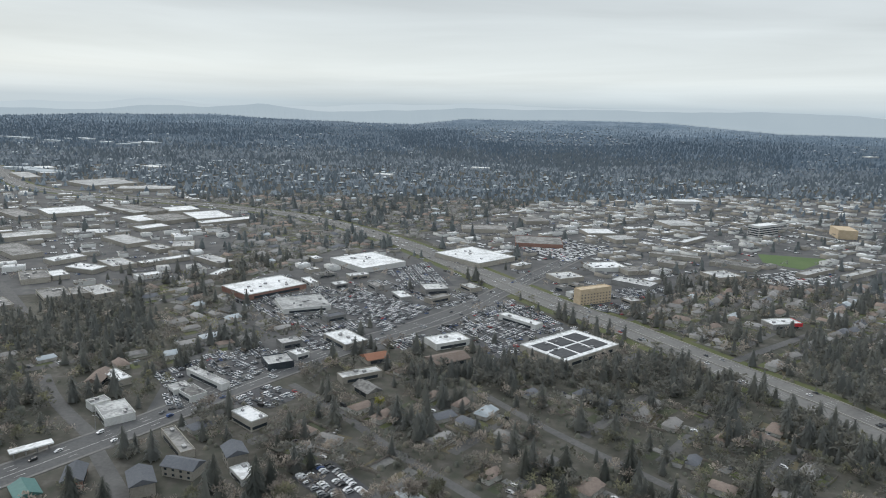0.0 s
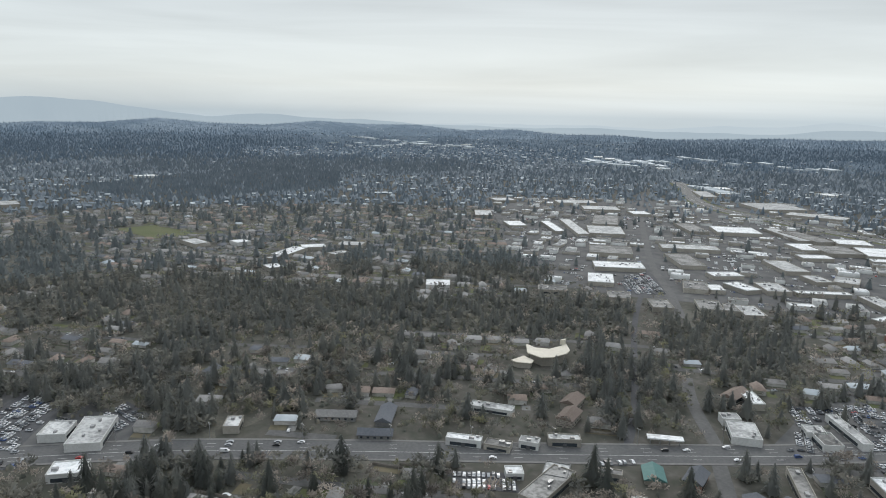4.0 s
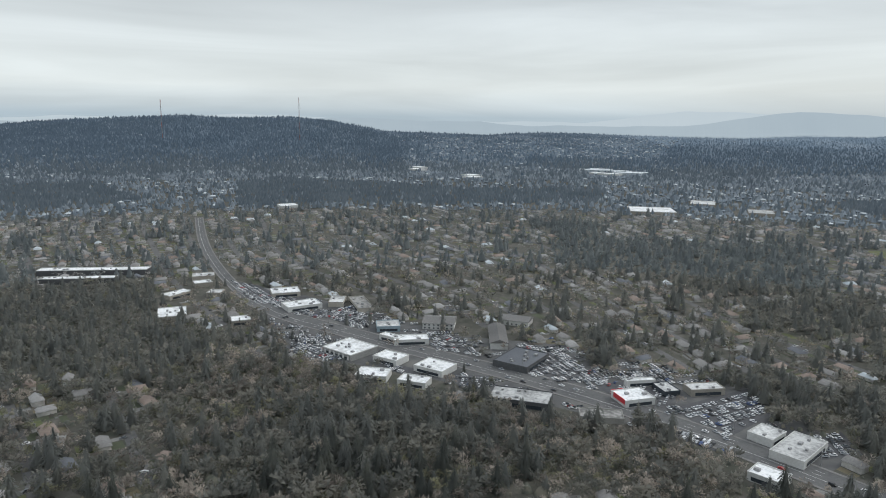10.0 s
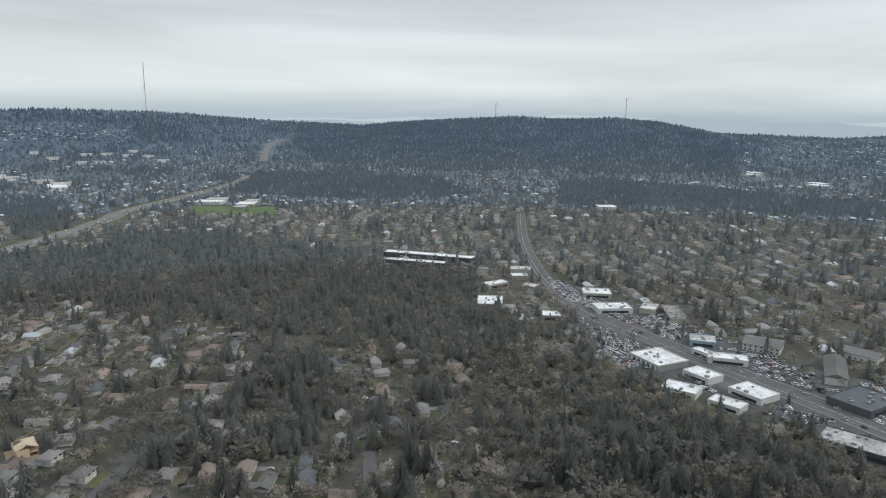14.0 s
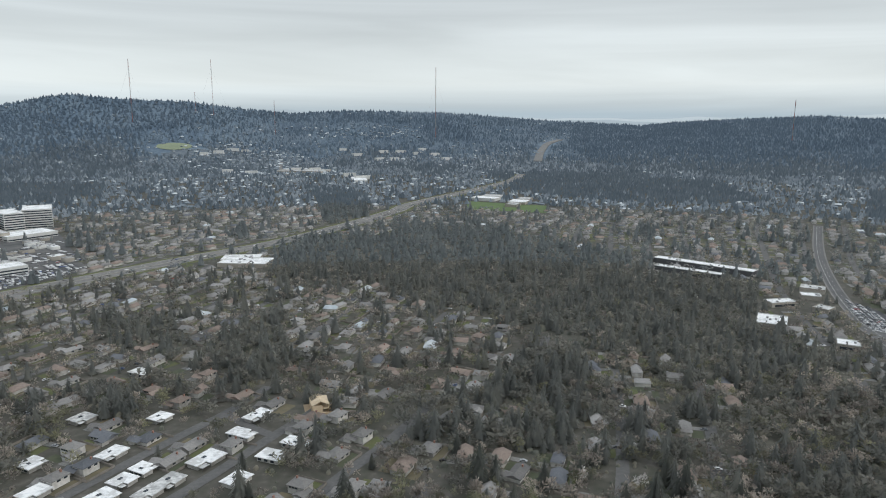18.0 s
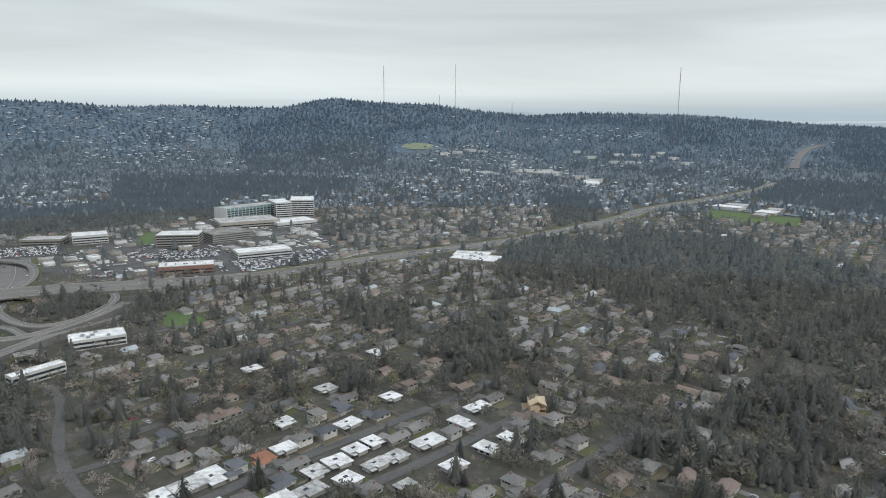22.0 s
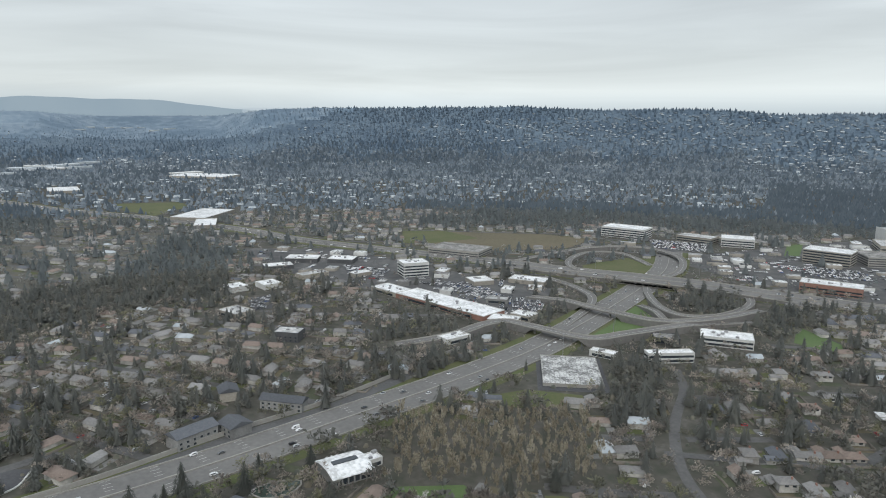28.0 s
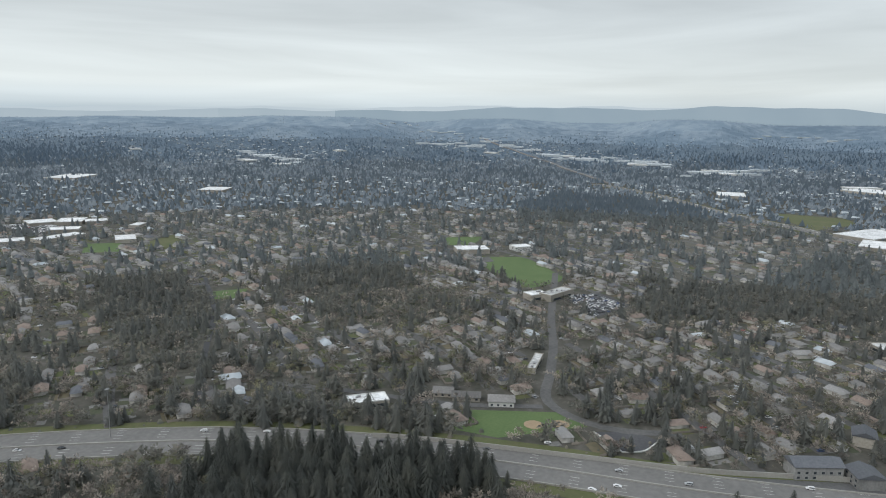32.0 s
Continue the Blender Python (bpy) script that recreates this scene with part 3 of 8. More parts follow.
cover = np.zeros((SIDE, SIDE), np.int8)  # 0 homes, 1 fir woods, 2 business, 3 open, 4 road, 5 thicket, 6 mixed woods, 7 leafy homes, 8 tall firs, 9 close rows of homes
gx, gy = np.meshgrid((np.arange(SIDE) + 0.5) * CELL - SPAN, (np.arange(SIDE) + 0.5) * CELL - SPAN, indexing="ij")


def inside(poly, x, y):
    hit = np.zeros(np.shape(x), bool)
    for (ax, ay), (bx, by) in zip(poly, poly[1:] + poly[:1]):
        hit ^= ((ay > y) != (by > y)) & (x < (bx - ax) * (y - ay) / (by - ay + 1e-9) + ax)
    return hit


WOODS = []


def zone(kind, *poly):
    if kind in (1, 6, 8):
        WOODS.append(list(poly))
    cover[inside(list(poly), gx, gy)] = kind
    return list(poly)


def near_line(points, x, y):
    best = np.full(np.shape(x), 1e9)
    for (ax, ay), (bx, by) in zip(points, points[1:]):
        ux, uy = bx - ax, by - ay
        t = np.clip(((x - ax) * ux + (y - ay) * uy) / (ux * ux + uy * uy + 1e-9), 0, 1)
        best = np.minimum(best, np.hypot(x - ax - t * ux, y - ay - t * uy))
    return best


def cover_at(x, y):
    i, j = ((np.asarray(x) + SPAN) / CELL).astype(int), ((np.asarray(y) + SPAN) / CELL).astype(int)
    ok = (i >= 0) & (i < SIDE) & (j >= 0) & (j < SIDE)
    return np.where(ok, cover[np.clip(i, 0, SIDE - 1), np.clip(j, 0, SIDE - 1)], 0)


# leafier patches of the suburb, then the business quarters
pu, pv = gx / 170 + 9, gy / 170 - 15
cover[np.sin(pu * 1.3 + 1.1 * np.sin(pv)) + np.sin(pv * 1.7 + 1.3 * np.sin(pu * 0.8)) + 0.7 * np.sin(pu * 3.1 - pv * 2.3) + 0.4 * ((gx < 0) & (gy < 500)) - 1.2 * (np.hypot(gx, gy) < 1000) > 1.1] = 7
zone(2, (-292, 722), (-235, 929), (-142, 952), (5, 714), (86, 600), (6, 570), (-116, 533), (-184, 439), (-224, 383), (-245, 460))
zone(2, (-1392, 999), (-958, 1642), (-466, 1196), (-366, 847), (-327, 759), (-536, 585), (-647, 529))
zone(2, (-138, 1041), (60, 1498), (556, 1764), (920, 1778), (477, 892), (260, 904), (183, 775), (106, 673), (42, 745))
zone(2, (-611, -562), (-625, -495), (-563, -245), (-586, -135), (-544, 17), (-454, 61), (-425, 44), (-439, -42), (-454, -190), (-456, -352))
zone(2, (772, -895), (598, -931), (513, -1323), (332, -1363), (203, -970), (324, -830), (453, -804))
zone(2, (1019, -362), (940, -486), (716, -536), (573, -583), (496, -482), (497, -444), (700, -391), (838, -350))
# leafy homes, close rows of homes, leafless woods, fir woods
zone(7, (-134, 437), (5, 497), (134, 494), (113, 397), (-75, 319))
zone(7, (-439, 567), (-291, 663), (-163, 557), (-261, 481), (-317, 428))
zone(7, (51, 532), (167, 553), (196, 435), (240, 419), (208, 356), (37, 330))
zone(7, (-1154, -1041), (-1196, -339), (-953, 98), (-778, 132), (-561, 63), (-601, -33), (-633, -227), (-613, -324), (-688, -630))
zone(7, (-592, 57), (-510, 571), (-368, 421), (-382, 264), (-447, 42))
zone(7, (-868, -302), (-798, 104), (-583, 106), (-553, -37), (-639, -183), (-631, -225))
zone(7, (-142, -728), (-286, -548), (-312, -362), (-270, -313), (-187, -280), (-68, -394))
zone(7, (-1530, -1273), (-2422, -535), (-803, -162), (-686, -330), (-733, -557), (-929, -838))
zone(7, (-98, -440), (-166, -465), (-254, -518), (-346, -433), (-257, -313), (-89, -325))
zone(7, (507, 588), (571, 404), (368, 265), (328, 390))
zone(7, (1491, 505), (1431, 83), (976, 60), (1165, 398))
zone(7, (708, -27), (738, -76), (801, -276), (660, -226), (713, -147), (680, -68))
zone(9, (-670, -1639), (-860, -1447), (-989, -1036), (-860, -857), (-690, -759), (-623, -916), (-584, -1061), (-511, -1208), (-425, -1242), (-239, -1166), (-269, -1303), (-445, -1355))
zone(9, (-423, -1418), (-723, -1401), (-1000, -1318), (-660, -858), (-537, -903), (-480, -1114))
zone(9, (-2, -834), (-138, -796), (-221, -750), (-250, -647), (-238, -547), (-169, -476), (-127, -514), (-79, -604), (4, -728))
zone(9, (273, -532), (161, -664), (72, -753), (31, -646), (128, -535), (149, -426), (223, -353), (255, -399))
zone(9, (322, -748), (72, -867), (-28, -854), (5, -738), (166, -685), (282, -655))
zone(9, (773, -12), (733, -219), (574, -267), (462, -304), (412, -178), (416, -76), (455, -28), (552, 2))
zone(9, (653, 205), (632, 99), (458, 72), (457, 149))
zone(9, (670, 59), (766, -218), (643, -216), (512, -177), (453, -52), (469, 15), (552, 56))
zone(9, (549, 249), (615, 106), (495, 71), (446, 184))
zone(9, (1725, -736), (1587, -1031), (1251, -849), (1120, -627), (1481, -624))
zone(9, (680, -68), (641, -219), (497, -234), (433, -241), (423, -182), (445, -134), (423, -66), (475, -30), (567, -25))
zone(9, (-165, -707), (-241, -612), (-183, -471), (-142, -496), (-104, -559), (-134, -691))
zone(9, (-33, -829), (-187, -752), (-236, -639), (-234, -545), (-185, -487), (-129, -505), (-79, -594), (-20, -686))
zone(9, (180, -645), (-19, -553), (-27, -439), (29, -440), (138, -475))
zone(6, (-398, -374), (-417, -279), (-417, -167), (-421, -74), (-410, -21), (-381, 1), (-354, -5), (-332, -101), (-317, -121), (-298, -156), (-277, -267))
zone(6, (-490, 88), (-558, 194), (-588, 276), (-468, 225), (-415, 117), (-424, 85))
zone(6, (-388, -427), (-437, -392), (-423, -291), (-421, -218), (-423, -167), (-386, -144), (-413, -73), (-393, -68), (-268, -188), (-202, -252), (-267, -299), (-303, -351))
zone(6, (-499, -861), (-553, -841), (-452, -690), (-428, -753))
zone(6, (691, 340), (777, 183), (650, 147), (580, 286))
zone(6, (180, -441), (147, -445), (116, -356), (149, -348))
zone(7, (736, -349), (660, -413), (505, -422), (493, -345), (569, -293), (629, -273))
zone(7, (-671, 92), (-555, 242), (-476, 176), (-488, 129), (-450, 92), (-459, 57))
zone(6, (-825, 117), (-759, 226), (-622, 333), (-503, 280), (-538, 235), (-642, 87))
zone(1, (-606, 392), (-538, 476), (-473, 514), (-434, 481), (-489, 378), (-532, 337))
zone(1, (-914, 387), (-879, 438), (-748, 379), (-779, 336))
zone(1, (-843, 489), (-770, 594), (-697, 627), (-612, 541), (-680, 472), (-734, 425))
zone(1, (-489, 603), (-350, 611), (-269, 509), (-298, 477), (-398, 485))
zone(1, (250, 552), (333, 608), (245, 431), (224, 462))
zone(1, (-422, 420), (-359, 433), (-293, 363), (-334, 335))
zone(1, (-80, 510), (11, 525), (42, 507), (96, 527), (152, 580), (134, 499), (74, 464), (41, 482), (-14, 469), (-65, 451))
zone(1, (-748, 97), (-743, 201), (-699, 228), (-708, 326), (-636, 319), (-577, 291), (-588, 204), (-623, 147), (-658, 86))
zone(1, (-626, 314), (-619, 415), (-560, 505), (-495, 554), (-465, 522), (-505, 398), (-541, 296))
zone(1, (-574, 55), (-567, 93), (-508, 102), (-491, 64))
zone(1, (-1077, -246), (-1111, -150), (-1055, 68), (-871, 70), (-859, -54), (-916, -205))
zone(1, (-536, -36), (-583, 8), (-542, 70), (-459, 60), (-465, 28), (-515, 6))
zone(1, (-614, -151), (-622, -112), (-535, -94), (-535, -125))
zone(1, (-1130, -320), (-1229, 64), (-941, 89), (-893, -113), (-917, -260))
zone(1, (-1602, -1434), (-1785, -1412), (-1801, -573), (-1516, -537), (-1320, -916), (-1171, -1055))
zone(1, (-1939, 111), (-2668, 1167), (-1716, 759), (-1580, 276))
zone(1, (-818, -7), (-893, 114), (-754, 128), (-702, -5))
zone(1, (-390, 63), (-418, 94), (-343, 86), (-333, 31), (-355, 20))
zone(1, (-351, -293), (-398, -226), (-397, -143), (-351, -141), (-320, -200), (-303, -256))
zone(1, (-261, -1264), (-392, -1147), (-456, -1021), (-488, -888), (-488, -744), (-579, -670), (-458, -513), (-472, -438), (-443, -397), (-408, -426), (-347, -389), (-323, -478), (-283, -543), (-224, -632), (-166, -711), (-146, -743))
zone(1, (-852, -2442), (-1249, -2132), (-1223, -1511), (-1006, -1287), (-930, -1562), (-709, -1837))
zone(1, (-1808, -739), (-1975, -433), (-1642, -356), (-1536, -563))
zone(1, (-1286, -430), (-1289, -275), (-1060, -222), (-1096, -293))
zone(1, (-205, -514), (-275, -508), (-223, -407), (-196, -411), (-179, -452))
zone(1, (-365, -278), (-405, -214), (-350, -179), (-287, -194), (-239, -232), (-266, -278), (-307, -283))
zone(1, (-37, -1062), (-192, -1121), (-417, -1053), (-497, -874), (-478, -726), (-579, -663), (-502, -555), (-368, -484), (-283, -511), (-253, -592), (-194, -753), (-27, -835))
zone(1, (-196, -480), (-257, -503), (-225, -411), (-165, -365), (-118, -356), (-112, -408), (-144, -437))
zone(1, (44, -614), (-21, -594), (-34, -519), (27, -526))
zone(1, (-174, -1878), (-295, -1703), (-214, -1243), (-135, -1267))
zone(1, (-795, -2065), (-1370, -1802), (-1171, -1325), (-880, -1353), (-672, -1663))
zone(1, (-38, -1030), (-247, -1110), (-396, -955), (-506, -907), (-457, -752), (-496, -717), (-538, -695), (-342, -429), (-330, -472), (-295, -552), (-259, -656), (-222, -753), (-141, -815), (-39, -870))
zone(1, (118, -521), (90, -535), (72, -445), (107, -469))
zone(1, (139, -704), (83, -723), (49, -594), (68, -579), (119, -624))
zone(1, (-100, -435), (-150, -442), (-137, -361), (-105, -363), (-88, -393))
zone(1, (1240, -2283), (798, -2262), (360, -2086), (329, -1816), (576, -1621), (851, -1555))
zone(1, (1271, -822), (884, -1037), (623, -1167), (559, -1422), (667, -1736), (778, -1458), (1137, -1277), (1266, -1068), (1393, -902))
zone(1, (-38, -1083), (-186, -1154), (-148, -885), (-52, -868))
zone(1, (30, -626), (-30, -691), (-31, -539), (13, -495))
zone(1, (362, -438), (328, -454), (260, -360), (298, -363))
zone(1, (553, -364), (526, -386), (475, -342), (502, -329))
zone(1, (495, -485), (497, -517), (450, -466), (444, -432))
zone(1, (1405, -73), (1331, -167), (1240, -313), (1023, -347), (812, -267), (751, -202), (746, -128), (740, -30))
zone(1, (1143, -770), (997, -1142), (703, -1822), (493, -1295), (649, -1280), (705, -1094), (870, -1063), (959, -850), (1049, -706))
zone(1, (376, -688), (339, -745), (281, -625), (319, -598))
zone(1, (558, -342), (535, -394), (467, -351), (498, -305))
zone(1, (342, -421), (335, -455), (260, -363), (274, -342))
zone(1, (1010, -50), (1024, -187), (889, -224), (774, -168), (696, -44), (726, -11))
zone(1, (1127, 67), (1189, -78), (1072, -105), (1002, 30))
zone(1, (1953, 212), (1705, -169), (1354, -156), (1429, 83), (1588, 255))
zone(1, (674, 617), (734, 550), (629, 437), (496, 347), (440, 329), (428, 366), (551, 521))
zone(1, (755, 418), (886, 435), (939, 334), (756, 240), (699, 302), (673, 373))
zone(1, (784, -11), (851, -120), (978, -231), (915, -296), (752, -248), (743, -134), (696, -17))
zone(7, (1127, 69), (1287, -30), (1445, -243), (1350, -349), (1180, -308), (929, -163), (860, -58), (993, 44))
zone(1, (1663, 285), (1920, 36), (1627, -155), (1450, -129), (1347, 218))
zone(1, (397, 465), (405, 441), (336, 379), (318, 378))
zone(1, (388, 278), (429, 152), (404, 106), (394, 110), (392, 160), (366, 245))
zone(8, (330, 225), (348, 130), (352, 63), (333, 63), (235, 185), (290, 212))
zone(6, (290, 212), (235, 185), (210, 270), (262, 330), (310, 262))
zone(1, (452, -330), (440, -372), (418, -300), (424, -270))
zone(1, (350, -470), (336, -430), (318, -440), (330, -480))
zone(5, (371, -232), (297, -340), (241, -298), (251, -228), (300, -180))
zone(1, (119, 537), (145, 574), (178, 501), (160, 455), (129, 483))
zone(1, (182, 429), (195, 461), (236, 412), (217, 373), (190, 394))
zone(1, (236, 558), (300, 625), (347, 634), (274, 488), (239, 512))
zone(1, (-672, 119), (-623, 155), (-542, 133), (-536, 92))
zone(1, (-386, 124), (-342, 169), (-322, 159), (-361, 115))
zone(1, (-325, 189), (-316, 204), (-286, 186), (-298, 173))
zone(1, (-505, 85), (-446, 103), (-400, 94), (-396, 63))
zone(1, (-893, 164), (-765, 244), (-671, 381), (-538, 304), (-603, 238), (-689, 123))
zone(1, (457, -654), (457, -709), (416, -724), (382, -667), (404, -620))
OPEN = {
    "school_field": ("lawn", "bright green mown school playing field", zone(3, (966, 221), (993, 150), (867, 75), (806, 113), (851, 164))),
    "ball_park": ("lawn", "green neighbourhood ball park beside the freeway", zone(3, (439, 105), (456, 37), (438, 20), (404, 74), (407, 105))),
    "ramp_field": ("rough_grass", "yellow green grass inside a loop ramp", zone(3, (645, -710), (645, -819), (591, -827), (560, -713), (592, -664))),
    "verge_field": ("lawn", "triangular green verge between freeway ramps", zone(3, (416, -464), (432, -519), (444, -546), (403, -567), (390, -528), (398, -478))),
    "ramp_lawn": ("lawn", "small green verge between two ramps", zone(3, (449, -554), (465, -602), (428, -581), (433, -562))),
    "garden_lawn": ("rough_grass", "sloping green lawn below the reservoir", zone(3, (364, -311), (358, -339), (326, -366), (310, -354), (345, -300))),
    "pitch": ("lawn", "dark green sports pitch", zone(3, (290, -174), (296, -185), (276, -217), (260, -216))),
    "play_field": ("lawn", "green play field beside the freeway trees", zone(3, (324, -672), (272, -650), (254, -616), (300, -619))),
    "town_field": ("lawn", "green town field among parking lots", zone(3, (369, 1038), (466, 1022), (395, 941), (356, 977))),
    "meadow": ("meadow", "brown winter meadow beside the freeway", zone(3, (990, -597), (987, -713), (866, -848), (772, -889), (749, -783), (808, -648), (915, -616))),
    "school_lawn": ("lawn", "green lawn round a long white school", zone(3, (-495, -1519), (-644, -1391), (-596, -1291), (-455, -1385))),
    "far_pasture": ("rough_grass", "pale green pasture beside the freeway", zone(3, (1697, -309), (1656, -445), (1565, -441), (1457, -341), (1561, -304))),
    "corner_field": ("lawn", "small green field beside warehouses", zone(3, (851, 806), (878, 763), (818, 715), (793, 758))),
    "yard_field": ("rough_grass", "rough green field beside dark trees", zone(3, (881, 729), (967, 737), (914, 672), (832, 678))),
    "hall_field": ("lawn", "green field behind a school hall", zone(3, (1108, 308), (1146, 243), (1053, 248), (1044, 285))),
    "street_green": ("lawn", "small green beside a straight lane", zone(3, (664, 460), (690, 427), (647, 411), (634, 441))),
    "hospital_lawn": ("lawn", "bright green lawn beside an office building", zone(3, (564, -1105), (561, -1152), (509, -1038), (523, -1019))),
    "meadow_edge": ("rough_grass", "olive grass slope above the brown meadow", zone(3, (1031, -661), (989, -723), (894, -727), (901, -622), (928, -593))),
    "track_field": ("rough_grass", "pale green running track infield", zone(3, (-1256, 146), (-1271, 207), (-1154, 260), (-1136, 186))),
}
for n, poly in enumerate(WOODS):
    structure("wood_floor_%d" % (n + 1), Shape().prism(poly, -0.5, 0.02 + 0.0006 * n), "wood_ground", "dark brown ground under the trees", "ground")
for n, (name, (mat, label, poly)) in enumerate(OPEN.items()):
    structure(name, Shape().prism(poly, -0.5, 0.1 + 0.0015 * n), mat, label, "field")


# ---- roads ----
def smooth(points, step=12.0):
    """A rounded line through the points (Catmull-Rom), as an array."""
    p = [points[0], *points, points[-1]]
    out = []
    for a, b, c, d in zip(p, p[1:], p[2:], p[3:]):
        a, b, c, d = (np.array(q, float) for q in (a, b, c, d))
        for t in np.linspace(0, 1, max(2, int(np.linalg.norm(c - b) / step)), endpoint=False):
            out.append(0.5 * (2 * b + (c - a) * t + (2 * a - 5 * b + 4 * c - d) * t * t + (3 * b - a - 3 * c + d) * t**3))
    return np.array(out + [np.array(points[-1], float)])


def sideways(line):
    d = np.gradient(line, axis=0)
    d /= np.linalg.norm(d, axis=1)[:, None] + 1e-9
    return np.stack([-d[:, 1], d[:, 0]], 1)


def strip(shape, line, left, right, z, mat=0, low=None):
    """A ribbon from left to right of a line; z may be a number or one for each point; with low it has sides down to that height."""
    n = sideways(line)
    a, b = line + n * np.reshape(left, (-1, 1)), line + n * np.reshape(right, (-1, 1))
    z = np.zeros(len(line)) + z
    k, m = len(shape.v), len(line)
    shape.v += [(*p, h) for p, h in zip(a, z)] + [(*p, h) for p, h in zip(b, z)]
    for i in range(m - 1):
        shape.f.append((k + i, k + m + i, k + m + i + 1, k + i + 1))
        shape.m.append(mat)
    if low is not None:
        shape.v += [(*p, h) for p, h in zip(a, np.zeros(m) + low)] + [(*p, h) for p, h in zip(b, np.zeros(m) + low)]
        for i in range(m - 1):
            shape.f += [(k + i, k + i + 1, k + 2 * m + i + 1, k + 2 * m + i), (k + m + i + 1, k + m + i, k + 3 * m + i, k + 3 * m + i + 1)]
            shape.m += [mat, mat]
        for i in (0, m - 1):
            shape.f.append((k + i, k + m + i, k + 3 * m + i, k + 2 * m + i))
            shape.m.append(mat)


def road(name, points, width, label, mat="asphalt", z=0.2, lanes=2, clear=None, kerb=True):
    line = smooth(points)
    cover[near_line([tuple(p) for p in line], gx, gy) < (clear or width / 2 + 6)] = 4
    s = Shape()
    strip(s, line, width / 2, -width / 2, z)
    ob = structure(name, s, mat, label, "road")
    if lanes:
        paint = Shape()
        for k in range(1, lanes):
            off = width * (k / lanes - 0.5)
            if k == lanes // 2:
                strip(paint, line, off + 0.15, off - 0.15, z + 0.03)
            else:
                for i in range(0, len(line) - 1, 2):
                    strip(paint, np.array([line[i], line[i] * 0.6 + line[i + 1] * 0.4]), off + 0.12, off - 0.12, z + 0.03)
        part("lane_marking", paint, "paint", ob)
    if kerb:
        for side in (1, -1):
            walk_way = Shape()
            strip(walk_way, line, side * (width / 2 + 2.2), side * (width / 2 + 0.1), z + 0.12, low=-0.2)
            part("pavement", walk_way, "concrete", ob)
    return line


AVENUE = [(-1010, -1010), (-860, -856), (-752, -738), (-650, -613), (-580, -515)]
BOULEVARD = [(-578, -511), (-541, -425), (-522, -332), (-508, -262), (-497, -195), (-480, -118), (-463, -62), (-438, 2), (-404, 75),
             (-350, 167), (-320, 215), (-267, 301), (-220, 380), (-190, 438), (-165, 480), (-120, 550), (-78, 606), (-35, 674), (-8, 735), (24, 800), (107, 974)]
FREEWAY_A = [(-2200, 2300), (-1486, 1830), (-1068, 1420), (-774, 1310), (-550, 1257), (-355, 1175), (-186, 1024), (-67, 870), (4, 772), (63, 694), (112, 638), (185, 536), (234, 471), (280, 390), (318, 312),
             (350, 225), (368, 130), (374, 50), (374, -40), (379, -120), (390, -210), (401, -300), (419, -400), (446, -487), (502, -642), (560, -780), (640, -900)]
FREEWAY_B = [(2250, 130), (2010, -40), (1653, -191), (1432, -322), (1185, -427), (1031, -471), (843, -568), (742, -617), (632, -650), (547, -685), (468, -725), (312, -805), (196, -900), (89, -990),
             (-36, -1085), (-163, -1220), (-295, -1389), (-381, -1519), (-728, -1884), (-900, -2150)]


def freeway(name, points, label, width=42.0, z=0.3):
    line = road(name, points, width, label, "concrete", z, 0, width / 2 + 5, kerb=False)
    ob = bpy.data.objects[name]
    for side in (1, -1):
        lines = Shape()
        for k in range(1, int((width / 2 - 3) / 3.7) + 1):
            off = side * (2.5 + 3.7 * k)
            for i in range(0, len(line) - 1, 2):
                strip(lines, np.array([line[i], line[i] * 0.6 + line[i + 1] * 0.4]), off + 0.12, off - 0.12, z + 0.04)
        part("lane_marking", lines, "paint", ob)
        edge = Shape()
        strip(edge, line, side * (width / 2 - 0.1), side * (width / 2 - 0.6), 1.1, low=0.0)
        part("guard_rail", edge, "barrier", ob)
        verge = Shape()
        strip(verge, line, side * (width / 2 + 10.0), side * (width / 2 + 0.2), z - 0.2)
        part("verge", verge, "rough_grass", ob)
    middle = Shape()
    strip(middle, line, 0.4, -0.4, 1.1, low=0.0)
    part("median_barrier", middle, "barrier", ob)
    return line


fw_a = freeway("freeway_1", FREEWAY_A, "wide grey concrete freeway with a median barrier", width=37.5)
fw_b = freeway("freeway_2", FREEWAY_B, "wide grey concrete freeway climbing into the hills", width=34.0, z=0.36)
road("avenue", AVENUE, 12.0, "narrow asphalt avenue running out of the town", lanes=3, z=0.19)
bl = road("boulevard", BOULEVARD, 22.0, "five lane asphalt boulevard lined with car dealers", lanes=5)
